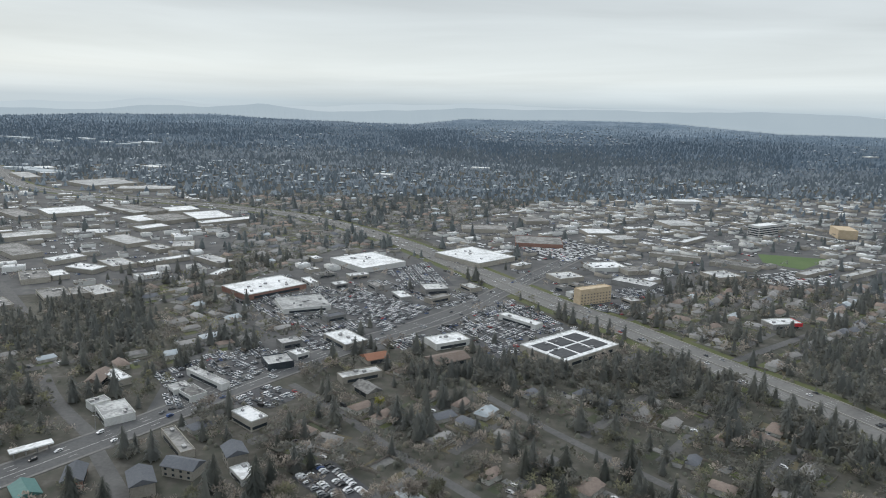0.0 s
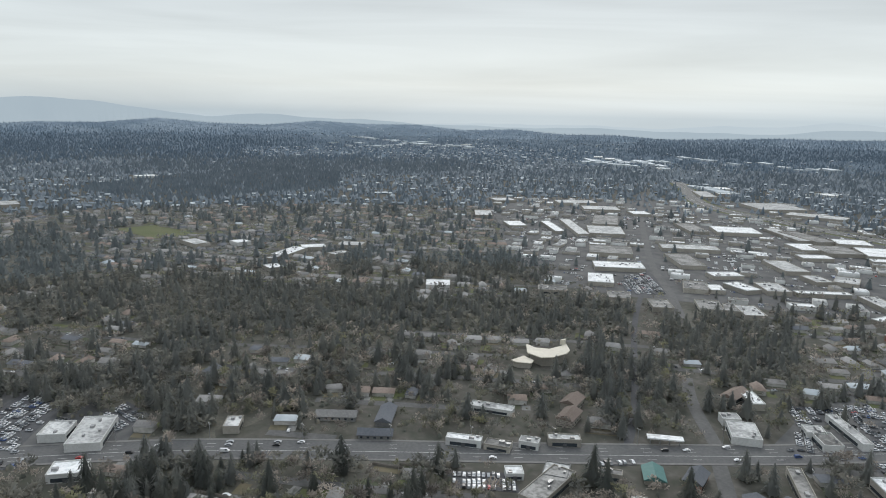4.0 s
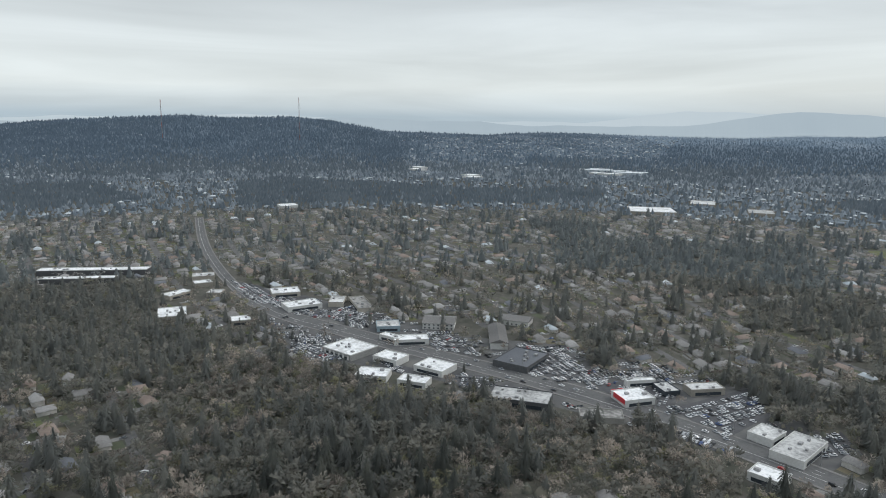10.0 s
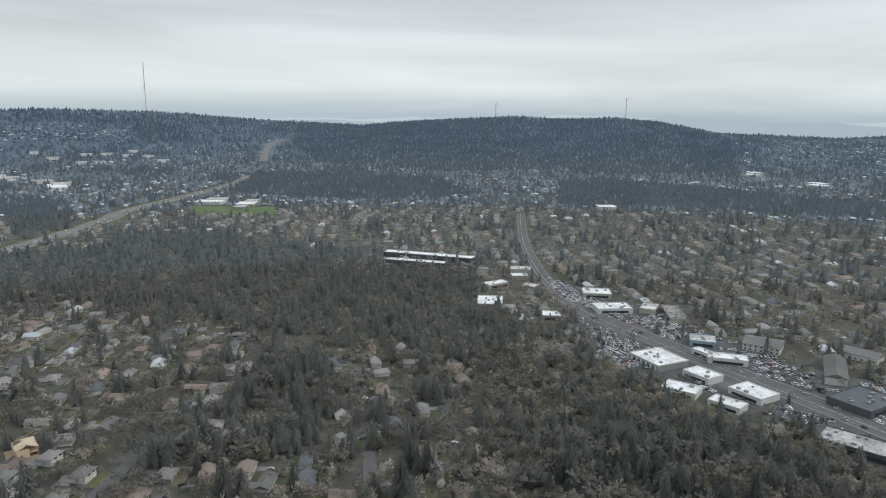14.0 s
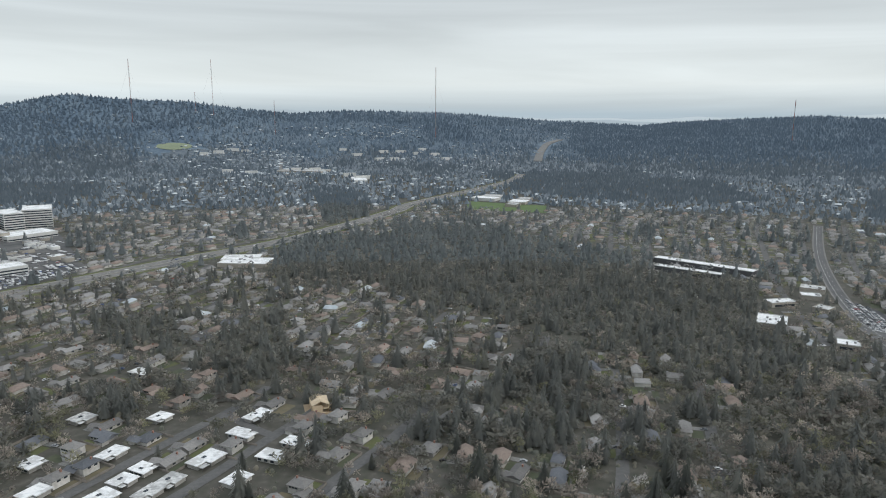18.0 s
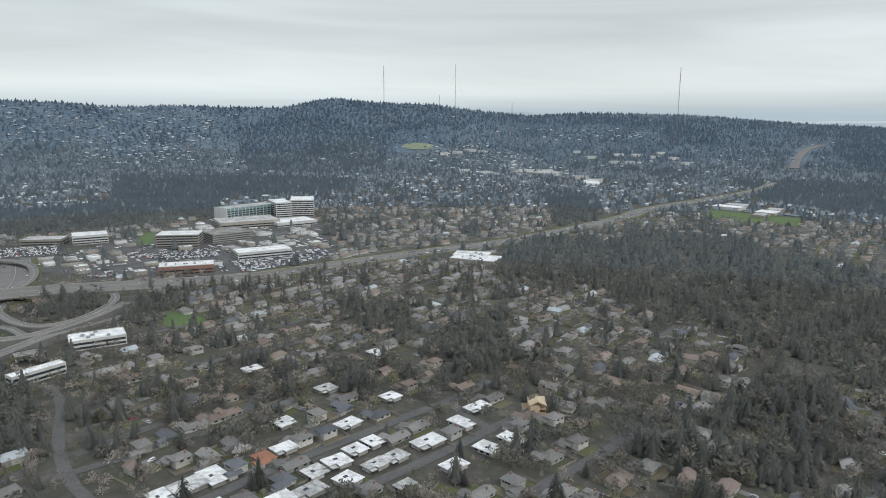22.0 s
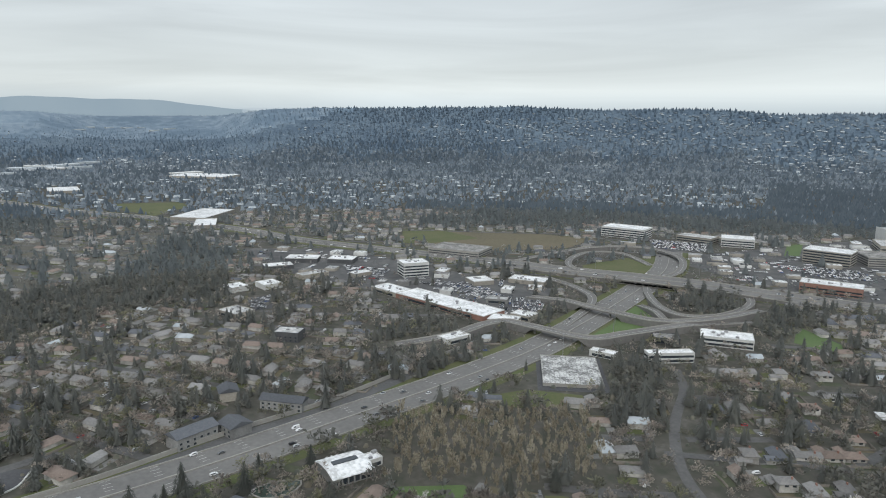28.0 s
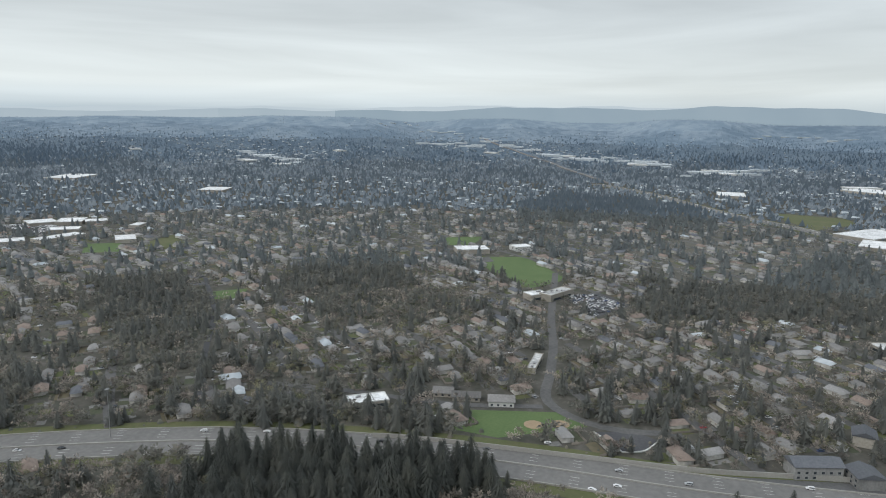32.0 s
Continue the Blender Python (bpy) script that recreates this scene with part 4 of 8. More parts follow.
for n, (pts, w) in enumerate((
    ([(-150, 455), (-105, 415), (-59, 368), (-23, 337), (20, 300)], 6.5), ([(-20, 470), (18, 427), (58, 387), (99, 349), (150, 300)], 6.5), ([(-238, 352), (-193, 305), (-160, 270)], 9),
    ([(-560, 650), (-454, 517), (-315, 365), (-267, 305)], 5.5), ([(-330, 440), (-291, 399), (-224, 345)], 9), ([(-1300, 1480), (-1054, 1191), (-676, 790), (-513, 641), (-430, 560)], 10),
    ([(720, 505), (597, 410), (489, 346), (413, 298), (395, 285)], 5), ([(900, 95), (692, 75), (600, 62), (530, 56), (470, 50), (440, 10), (445, -40)], 8), ([(440, 260), (445, 202), (446, 115), (461, 53)], 7),
    ([(320, -470), (290, -438), (262, -389), (237, -354), (205, -322), (150, -290)], 7), ([(-10, -320), (-41, -353), (-79, -391), (-120, -440)], 8), ([(190, -275), (144, -322), (118, -355), (83, -393), (45, -434), (15, -465), (-10, -500)], 8), ([(100, -300), (72, -330), (28, -374), (-9, -416), (-45, -455)], 8),
    ([(22, -462), (15, -451), (1, -430), (-9, -418)], 7), ([(235, -340), (205, -369), (186, -394), (161, -410), (157, -470)], 7), ([(225, -520), (180, -560), (120, -620)], 7), ([(193, 563), (222, 590), (284, 646)], 8),
)):
    road("street_%d" % (n + 1), pts, w, "two lane neighbourhood street of worn asphalt", "street" if w > 6 else "lot", 0.14 + 0.012 * n, 0, clear=w / 2 + (3 if w > 6 else 0.5), kerb=False)

# ---- buildings ----
ROOF = {"white": ("white_roof", "white"), "pale": ("pale_roof", "pale grey"), "grey": ("grey_roof", "grey"), "dark": ("shingle_dark", "dark"), "timber": ("timber", "raw timber"), "teal": ("teal_roof", "teal metal"),
        "red": ("tile_red", "terracotta"), "brown": ("shingle_brown", "brown"), "shingle": ("shingle_grey", "grey shingle"), "concrete": ("stained", "stained concrete")}
WALL = {"tan": ("tan_wall", "tan"), "brick": ("brick", "brick"), "white": ("white_wall", "white"), "grey": ("grey_wall", "grey"), "dark": ("dark_wall", "dark"), "red": ("red_sign", "bright red"), "glass": ("glass", "glass"),
        "greenglass": ("green_glass", "blue green glass"), "concrete": ("barrier", "concrete"), "panel": ("grey_wall", "grey and white"), "blue": ("blue_sign", "blue"), "timber": ("timber", "yellow timber")}
FLOORS = {"office_building": 3.8, "hospital": 4.0, "apartment_building": 3.0, "hotel_under_construction": 3.2, "parking_garage": 3.4}
side_rng = random.Random(11)


def taken(x, y, w, d, turn, edge=7.0):
    """Keep homes and trees off a footprint."""
    c, s = math.cos(turn), math.sin(turn)
    u, v = (gx - x) * c + (gy - y) * s, -(gx - x) * s + (gy - y) * c
    cover[(abs(u) < w / 2 + edge) & (abs(v) < d / 2 + edge)] = 4


def block(kind, x, y, w, d, h, degrees, roof, wall, gable=False, solar=False, sign=False):
    """A commercial or public building: walls, roof with its rim and plant, bands of windows, a door."""
    turn, far = radians(degrees), math.hypot(x, y)
    if kind in ("store", "car_dealership", "warehouse") and not gable:
        h = min(h, 5.0 + 0.02 * min(w, d))
    taken(x, y, w, d, turn)
    roof_mat, roof_word = ROOF[roof]
    wall_mat, wall_word = WALL[wall]
    words = "%s with %s %s roof and %s walls" % (kind.replace("_", " "), "pitched" if gable else "flat", roof_word, wall_word)
    ob = thing(kind, words, kind.split("_")[-1] if kind != "hotel_under_construction" else "hotel", pose(x, y, float(ground_z(x, y)), 0, 0, degrees))
    canopy = kind == "fuel_canopy"
    if canopy:
        for px in (-0.4, -0.13, 0.13, 0.4):
            part("column", Shape().box(px * w - 0.3, px * w + 0.3, -0.3, 0.3, 0, h - 0.8), "metal", ob)
        part("roof", Shape().box(-w / 2, w / 2, -d / 2, d / 2, h - 0.8, h), roof_mat, ob)
        return
    if kind == "aquatic_center" and w > 15:
        # a low arched roof over glass sides, with three light wells
        s = Shape()
        steps = 12
        for i in range(steps):
            a, b = (i / steps - 0.5) * (w + 2), ((i + 1) / steps - 0.5) * (w + 2)
            za, zb = (h - 9.0 * (q / w) ** 2 for q in (a, b))
            s.face(((a, -d / 2 - 1, za), (b, -d / 2 - 1, zb), (b, d / 2 + 1, zb), (a, d / 2 + 1, za)))
            s.face(((a, d / 2 + 1, za - 0.5), (b, d / 2 + 1, zb - 0.5), (b, -d / 2 - 1, zb - 0.5), (a, -d / 2 - 1, za - 0.5)))
            s.face(((a, -d / 2 - 1, za - 0.5), (b, -d / 2 - 1, zb - 0.5), (b, -d / 2 - 1, zb), (a, -d / 2 - 1, za)))
        part("roof", s, roof_mat, ob, "arched white metal roof")
        part("wall", Shape().box(-w / 2, w / 2, -d / 2, d / 2, 0, h - 2.6), "grey_wall", ob)
        for k in range(6):
            part("window", Shape().box(-w / 2 - 0.1, -w / 2 + 0.05, -d / 2 + 1 + k * d / 6.5, -d / 2 + 3.6 + k * d / 6.5, 0.8, h - 3), "glass", ob)
        part("skylight", Shape().box(-2.0, 2.0, -d * 0.32, d * 0.32, h - 0.1, h + 0.5), "glass", ob)
        for k in (-1, 0, 1):
            part("entrance_fin", Shape().box(w / 2, w / 2 + 7, k * 3.0 - 0.6, k * 3.0 + 0.6, 2.2, 2.7), "white_wall", ob)
        return
    if gable:
        part("wall", Shape().box(-w / 2, w / 2, -d / 2, d / 2, 0, h - 1.6), wall_mat, ob)
        s, e = Shape(), 0.8
        x0, x1, y0, y1, z0, z1 = -w / 2 - e, w / 2 + e, -d / 2 - e, d / 2 + e, h - 1.8, h + 1.2
        p, q = (x0, 0, z1), (x1, 0, z1)
        for f in (((x0, y0, z0), (x1, y0, z0), q, p), ((x1, y1, z0), (x0, y1, z0), p, q), ((x1, y0, z0), (x1, y1, z0), q), ((x0, y1, z0), (x0, y0, z0), p)):
            s.face(f)
        s.box(x0, x1, y0, y1, z0 - 0.25, z0)
        part("roof", s, roof_mat, ob)
    else:
        part("wall", Shape().box(-w / 2, w / 2, -d / 2, d / 2, 0, h - 0.4, top=False), wall_mat, ob)
        part("roof", Shape().box(-w / 2 + 0.3, w / 2 - 0.3, -d / 2 + 0.3, d / 2 - 0.3, h - 0.75, h - 0.4), roof_mat, ob)
        rim = Shape()
        for a, b, c, e in ((-w / 2 - 0.1, w / 2 + 0.1, -d / 2 - 0.1, -d / 2 + 0.3), (-w / 2 - 0.1, w / 2 + 0.1, d / 2 - 0.3, d / 2 + 0.1), (-w / 2 - 0.1, -w / 2 + 0.3, -d / 2 + 0.3, d / 2 - 0.3), (w / 2 - 0.3, w / 2 + 0.1, -d / 2 + 0.3, d / 2 - 0.3)):
            rim.box(a, b, c, e, h - 0.5, h + 0.25)
        part("parapet", rim, "white_wall" if roof == "white" else "tan_wall" if wall == "tan" else wall_mat, ob)
        if roof not in ("timber", "concrete") and kind != "parking_deck":
            for k in range(0 if far > 1000 else int(min(7, max(2, w * d / 170)))):
                px, py, q = side_rng.uniform(-0.4, 0.4) * w, side_rng.uniform(-0.35, 0.35) * d, side_rng.uniform(0.8, 1.7)
                part("roof_unit", Shape().box(px - q, px + q, py - q * 0.7, py + q * 0.7, h - 0.4, h + side_rng.uniform(0.7, 1.3)), "metal", ob)
    if roof == "concrete":
        for k in range(12):
            py = -d / 2 + (k + 0.5) * d / 12
            part("roof_seam", Shape().box(-w / 2 + 1, w / 2 - 1, py - 0.12, py + 0.12, h - 0.39, h - 0.3), "grey_roof", ob, "dark drainage seam")
        structure("reservoir_road", Shape().prism([(x + a * math.cos(turn) - b * math.sin(turn), y + a * math.sin(turn) + b * math.cos(turn)) for a, b in ((-w / 2 - 8, -d / 2 - 4), (w / 2 + 4, -d / 2 - 4), (w / 2 + 4, d / 2 + 4), (-w / 2 - 8, d / 2 + 4))], -0.5, 0.13), "lot", "dark service road round the reservoir", "road")
    if solar:
        for i in range(3):
            for j in range(2):
                part("solar_panel", Shape().box(-w * 0.42 + i * w * 0.29, -w * 0.42 + i * w * 0.29 + w * 0.24, -d * 0.38 + j * d * 0.4, -d * 0.38 + j * d * 0.4 + d * 0.33, h - 0.3, h + 0.1), "dark_roof", ob, "dark grey blue solar panel")
    if sign:
        part("sign", Shape().box(w * 0.1, w * 0.5, -d / 2 - 0.5, -d / 2 - 0.12, 2.5, h + 0.6), "red_sign", ob, "plain red sign face")
        part("sign", Shape().box(w / 2 + 0.12, w / 2 + 0.5, -d * 0.3, d * 0.45, 2.5, h + 0.6), "red_sign", ob, "plain red sign face")
    if wall == "greenglass":
        for side in (-1, 1):
            for k in range(15):
                px = -w / 2 + k * w / 14
                part("mullion", Shape().box(px - 0.3, px + 0.3, side * (d / 2 + 0.2) - 0.2, side * (d / 2 + 0.2) + 0.2, 0.0, h), "white_wall", ob, "white vertical mullion")
            part("end_wall", Shape().box(side * (w / 2 + 0.6) - 0.6, side * (w / 2 + 0.6) + 0.6, -d / 2 - 0.6, d / 2 + 0.6, 0, h + 0.8), "white_wall", ob, "white end wall")
            part("base_band", Shape().box(-w / 2, w / 2, side * (d / 2 + 0.6) - 0.4, side * (d / 2 + 0.6) + 0.4, 0, 5.0), "white_wall", ob, "white base storeys")
    if wall == "panel":
        for k in range(6):
            for side in (-1, 1):
                px = -w * 0.42 + k * w * 0.16
                part("wall_panel", Shape().box(px, px + w * 0.06, side * (d / 2 + 0.12) - 0.1, side * (d / 2 + 0.12) + 0.1, 1.0, h - 1.2), "white_wall", ob, "tall white wall panel")
    if (far > 800 and kind not in ("office_building", "hospital", "parking_garage")) or far > 1500 or wall in ("glass",):
        return
    step = FLOORS.get(kind)
    glass = "glass"
    if kind == "hotel_under_construction":
        step, glass = 3.2, "dark_wall"
    if kind in ("parking_garage", "parking_deck"):
        step, glass = 3.3, "dark_wall"
    if step and not (kind == "apartment_building" or kind == "hotel_under_construction"):
        for f in range(int((h - 0.8) / step)):
            z = f * step + 1.1
            for side in (-1, 1):
                part("window_band", Shape().box(-w / 2 + 0.8, w / 2 - 0.8, side * d / 2 - 0.08, side * d / 2 + 0.08, z, z + step * 0.5), glass, ob)
                part("window_band", Shape().box(side * w / 2 - 0.08, side * w / 2 + 0.08, -d / 2 + 0.8, d / 2 - 0.8, z, z + step * 0.5), glass, ob)
    elif step:
        for f in range(max(1, int((h - 1.6) / step))):
            n = max(2, int(w / 4.2))
            for side in (-1, 1):
                for k in range(n):
                    px = -w / 2 + (k + 0.5) * w / n
                    part("window", Shape().box(px - 0.8, px + 0.8, side * d / 2 - 0.07, side * d / 2 + 0.07, f * step + 0.9, f * step + 2.2), glass, ob)
    else:
        for side in (-1, 1):
            part("shop_window", Shape().box(-w * 0.38, w * 0.38, side * d / 2 - 0.1, side * d / 2 + 0.1, 0.6, min(3.2, h * 0.55)), glass, ob)
        part("door", Shape().box(-1.2, 1.2, -d / 2 - 0.16, -d / 2 + 0.05, 0, 2.4), "dark_wall", ob)


def flat_home(x, y, w, d, degrees, roof):
    """A low modern home with a flat pale roof, a carport and a courtyard notch."""
    taken(x, y, w, d, radians(degrees), 4)
    mat, word = ROOF[roof]
    ob = thing("flat_roofed_house", "low mid-century house with a flat %s roof" % word, "house", pose(x, y, 0, 0, 0, degrees), "flat-roofed homes")
    part("wall", Shape().box(-w / 2 + 1, w / 2 - 1, -d / 2 + 1, d * 0.18, 0, 2.7), "house_wall", ob)
    part("wing", Shape().box(-w / 2 + 1, w * 0.1, d * 0.18 - 0.2, d / 2 - 1, 0, 2.7), "house_wall", ob)
    part("roof", Shape().prism([(-w / 2, -d / 2), (w / 2, -d / 2), (w / 2, d * 0.22), (w * 0.16, d * 0.22), (w * 0.16, d / 2), (-w / 2, d / 2)], 2.7, 3.0 + (x * 7 + y * 3) % 11 * 0.04, bottom=True), mat, ob)
    part("carport_roof", Shape().box(w * 0.2, w / 2 - 0.5, d * 0.24, d / 2, 2.3, 2.5, bottom=True), "pale_roof", ob)
    for px in (w * 0.22, w / 2 - 0.8):
        part("post", Shape().box(px, px + 0.15, d / 2 - 0.4, d / 2 - 0.25, 0, 2.3), "dark_wall", ob)
    part("skylight", Shape().box(-1.2, 1.4, -d * 0.2, -d * 0.05, 3.1, 3.35), "glass", ob)
    for k in range(3):
        part("window", Shape().box(-w * 0.4 + k * w * 0.26, -w * 0.4 + k * w * 0.26 + 2.4, -d / 2 + 0.93, -d / 2 + 1.02, 0.6, 2.3), "glass", ob)


def swept_church():
    """A large church under a crescent roof that sweeps up to a point, with a lower wing."""
    ob = thing("church", "large church with a cream crescent roof swept up to a point", "church")
    roof = [(-437, 364), (-425, 365), (-417, 373), (-418, 386), (-421, 395), (-406, 386), (-401, 378), (-400, 362), (-404, 353), (-419, 351)]
    wing = [(-419, 334), (-422, 350), (-409, 350), (-405, 344), (-413, 335)]
    for name, line, low, high in (("roof", roof, 8.0, 8.7), ("wing_roof", wing, 4.6, 5.2)):
        cx, cy = sum(p[0] for p in line) / len(line), sum(p[1] for p in line) / len(line)
        part(name, Shape().prism(line, low, high, bottom=True), "cream_roof", ob)
        part("wall", Shape().prism([(cx + (x - cx) * 0.82, cy + (y - cy) * 0.82) for x, y in line], 0, low), "tan_wall", ob)
        taken(cx, cy, 38, 44, 0.0, 2)
    part("spire_fin", Shape().prism([(-421, 395), (-418.5, 391), (-421, 388)], 8.7, 13.0), "cream_roof", ob)


def boat(x, y, degrees):
    """A motor boat on its trailer."""
    taken(x, y, 8, 4, radians(degrees), 1)
    ob = thing("boat", "white motor boat parked on a trailer in a yard", "boat", pose(x, y, 0, 0, 0, degrees), "boats in the yard")
    plan = [(-4.2, -1.2), (1.2, -1.3), (3.2, -0.8), (4.8, 0.0), (3.2, 0.8), (1.2, 1.3), (-4.2, 1.2)]
    hull = Shape().prism(plan, 0.7, 1.9, bottom=True)
    part("hull", hull, "white_roof", ob)
    part("cabin", Shape().prism([(-1.6, -0.8), (1.6, -0.6), (1.6, 0.6), (-1.6, 0.8)], 1.9, 2.7), "white_wall", ob)
    part("windscreen", Shape().box(1.0, 1.7, -0.65, 0.65, 2.0, 2.6), "glass", ob)
    part("trailer", Shape().box(-3.0, 3.6, -0.5, 0.5, 0.35, 0.7), "metal", ob)
    for side in (-1.15, 1.15):
        part("wheel", Shape().prism([(0.35 * math.cos(k * 0.785) - 1.0, 0.35 * math.sin(k * 0.785)) for k in range(8)], 0, 0.2), "tyre", ob).matrix_basis = pose(0, side, 0.35, 90, 0, 0)


def timber_house(x, y, w, d, degrees):
    """A house under construction: raw timber floors, studs, rafters and a few roof sheets."""
    taken(x, y, w, d, radians(degrees), 6)
    ob = thing("house_under_construction", "two-storey house under construction in raw yellow timber", "house", pose(x, y, 0, 0, 0, degrees))
    for z in (0.3, 3.2):
        part("floor_deck", Shape().box(-w / 2, w / 2, -d / 2, d / 2, z - 0.3, z, bottom=True), "timber", ob)
    for k in range(11):
        px = -w / 2 + 0.1 + k * (w - 0.3) / 10
        for py in (-d / 2, d / 2 - 0.2):
            part("stud", Shape().box(px, px + 0.2, py, py + 0.2, 0.3, 6.0), "timber", ob)
    for py in (-d / 2, d / 2 - 0.2):
        part("top_plate", Shape().box(-w / 2, w / 2, py, py + 0.25, 5.9, 6.1, bottom=True), "timber", ob)
    part("wall_sheet", Shape().box(-w / 2 - 0.05, w * 0.1, -d / 2 - 0.12, -d / 2 - 0.02, 0.3, 2.9), "timber", ob)
    part("wall_sheet", Shape().box(-w * 0.1, w / 2, d / 2 + 0.02, d / 2 + 0.12, 0.3, 5.9), "timber", ob)
    part("wall_sheet", Shape().box(-w / 2 - 0.12, -w / 2 - 0.02, -d * 0.1, d / 2, 0.3, 5.9), "timber", ob)
    part("inner_wall", Shape().box(-w * 0.3, w * 0.35, -0.2, 0.2, 0.3, 5.8), "timber", ob)
    s = Shape()
    for a in (-d / 2 - 0.5, d / 2 + 0.5):
        s.face(((-w / 2 - 0.5, a, 5.9), (w * 0.05, a, 5.9), (w * 0.05, 0, 8.6), (-w / 2 - 0.5, 0, 8.6)))
    part("roof_sheet", s, "timber", ob)
    s = Shape()
    for a in (-w * 0.2, w / 2 + 0.4):
        s.face(((a, -d / 2 - 0.4, 6.0), (a, d * 0.1, 6.0), (w * 0.28, d * 0.1, 8.0), (w * 0.28, -d / 2 - 0.4, 8.0)))
    part("roof_sheet", s, "timber", ob)
    for k in range(5):
        px = w * 0.1 + k * w * 0.1
        for side in (-1, 1):
            r = Shape()
            r.face(((px, side * d / 2, 6.0), (px + 0.3, side * d / 2, 6.0), (px + 0.3, 0, 8.4), (px, 0, 8.4)))
            part("rafter", r, "timber", ob)
    tagged(structure("building_plot", Shape().box(x - 10, x + 10, y - 10, y + 10, -0.3, 0.08), "dirt", "bare brown building plot round the timber frame", "ground"))


LOTS = []


def lot(*quad):
    """An asphalt parking lot, to be filled with rows of cars."""
    LOTS.append(list(quad))
    cover[inside(list(quad), gx, gy)] = 4
    cx, cy = sum(p[0] for p in quad) / 4, sum(p[1] for p in quad) / 4
    wide = [(cx + (x - cx) * 1.06, cy + (y - cy) * 1.06) for x, y in quad]
    structure("parking_lot", Shape().prism(wide, -0.5, 0.10 + 0.0015 * len(LOTS)), "lot", "dark asphalt parking lot full of cars", "parking lot")


for name, poly in (("lot_ground_1", [(-292, 722), (-235, 929), (-142, 952), (5, 714), (86, 600), (6, 570), (-116, 533), (-184, 439), (-224, 383), (-245, 460)]),
                   ("lot_ground_2", [(-1392, 999), (-958, 1642), (-466, 1196), (-366, 847), (-327, 759), (-536, 585), (-647, 529)]),
                   ("lot_ground_3", [(-138, 1041), (60, 1498), (556, 1764), (920, 1778), (477, 892), (260, 904), (183, 775), (106, 673), (42, 745)]),
                   ("lot_ground_4", [(-611, -562), (-625, -495), (-563, -245), (-586, -135), (-544, 17), (-454, 61), (-425, 44), (-439, -42), (-454, -190), (-456, -352)]),
                   ("lot_ground_5", [(772, -895), (598, -931), (513, -1323), (332, -1363), (203, -970), (324, -830), (453, -804)]),
                   ("lot_ground_6", [(1019, -362), (940, -486), (716, -536), (573, -583), (496, -482), (497, -444), (700, -391), (838, -350)])):
    structure(name, Shape().prism(poly, -0.5, 0.06), "yard", "worn asphalt yards and verges of a business quarter", "ground")


SETTLED = []


def settle(x, y, degrees, roof):
    """Keeps a plot for a home with the given roof; it is built with the other homes."""
    SETTLED.append((x, y, radians(degrees), roof))
    taken(x, y, 16, 12, radians(degrees), 3)


block("store", -257, 234, 40, 14, 6.0, -69, "grey", "tan")
block("store", -135, 328, 16, 10, 4.0, -45, "white", "white")
block("apartment_building", -183, 309, 17, 12, 9.0, -55, "dark", "tan", gable=True)
block("store", -279, 228, 10, 9, 4.0, 60, "white", "white")
block("aquatic_center", 325, -169, 24, 24, 8.0, -3, "white", "glass")
block("apartment_building", -169, 327, 19, 11, 8.0, -9, "dark", "tan", gable=True)
block("store", -249, 273, 13, 6, 5.0, 43, "grey", "tan")
block("apartment_building", -147, 344, 14, 11, 9.0, -54, "dark", "tan", gable=True)
block("aquatic_center", 326, -187, 10, 9, 5.0, -88, "white", "white")
block("store", -237, 295, 16, 11, 5.0, -42, "teal", "tan", gable=True)
block("store", -221, 311, 17, 10, 6.5, -66, "dark", "brick", gable=True)
block("apartment_building", -361, 182, 21, 8, 5.0, 57, "dark", "grey", gable=True)
block("store", -325, 225, 22, 7, 5.0, 46, "white", "white")
block("store", -186, 355, 36, 8, 6.0, -46, "grey", "tan")
block("car_dealership", -403, 15, 19, 15, 6.0, 70, "white", "white")
block("store", -294, 279, 20, 8, 6.0, 55, "pale", "tan")
block("apartment_building", -381, 200, 25, 10, 5.5, -38, "dark", "grey", gable=True)
block("office_building", -156, 390, 22, 12, 7.0, -36, "white", "tan")
block("fuel_canopy", -262, 334, 22, 6, 5.0, 48, "white", "white")
block("apartment_building", 414, -110, 28, 13, 10.0, -74, "dark", "grey", gable=True)
block("store", -417, 109, 16, 10, 5.0, -27, "pale", "tan")
block("apartment_building", 411, -136, 15, 15, 9.0, 12, "dark", "grey", gable=True)
block("apartment_building", -317, 304, 19, 11, 7.0, -62, "brown", "tan", gable=True)
block("car_dealership", -447, 31, 38, 20, 7.0, -22, "pale", "white")
block("parking_deck", -443, -89, 29, 15, 4.0, -72, "grey", "concrete")
block("car_dealership", -243, 386, 25, 18, 6.0, -45, "pale", "white")
block("store", -93, 449, 19, 12, 6.0, -45, "grey", "tan", gable=True)
block("car_dealership", -460, 13, 19, 16, 6.0, -25, "pale", "white")
block("school_building", 427, 172, 28, 15, 5.0, -56, "white", "tan")
block("apartment_building", 429, -177, 31, 11, 9.0, 42, "dark", "grey", gable=True)
block("apartment_building", 457, 82, 18, 12, 6.0, -78, "shingle", "white", gable=True)
block("apartment_building", -334, 323, 18, 11, 7.0, -63, "brown", "tan", gable=True)
block("car_dealership", -445, -147, 43, 23, 6.0, -81, "pale", "dark")
block("apartment_building", 458, 108, 20, 9, 5.0, -78, "shingle", "tan", gable=True)
block("car_dealership", -209, 422, 19, 12, 5.0, -37, "grey", "white")
block("car_dealership", -261, 397, 12, 10, 6.0, 54, "pale", "white")
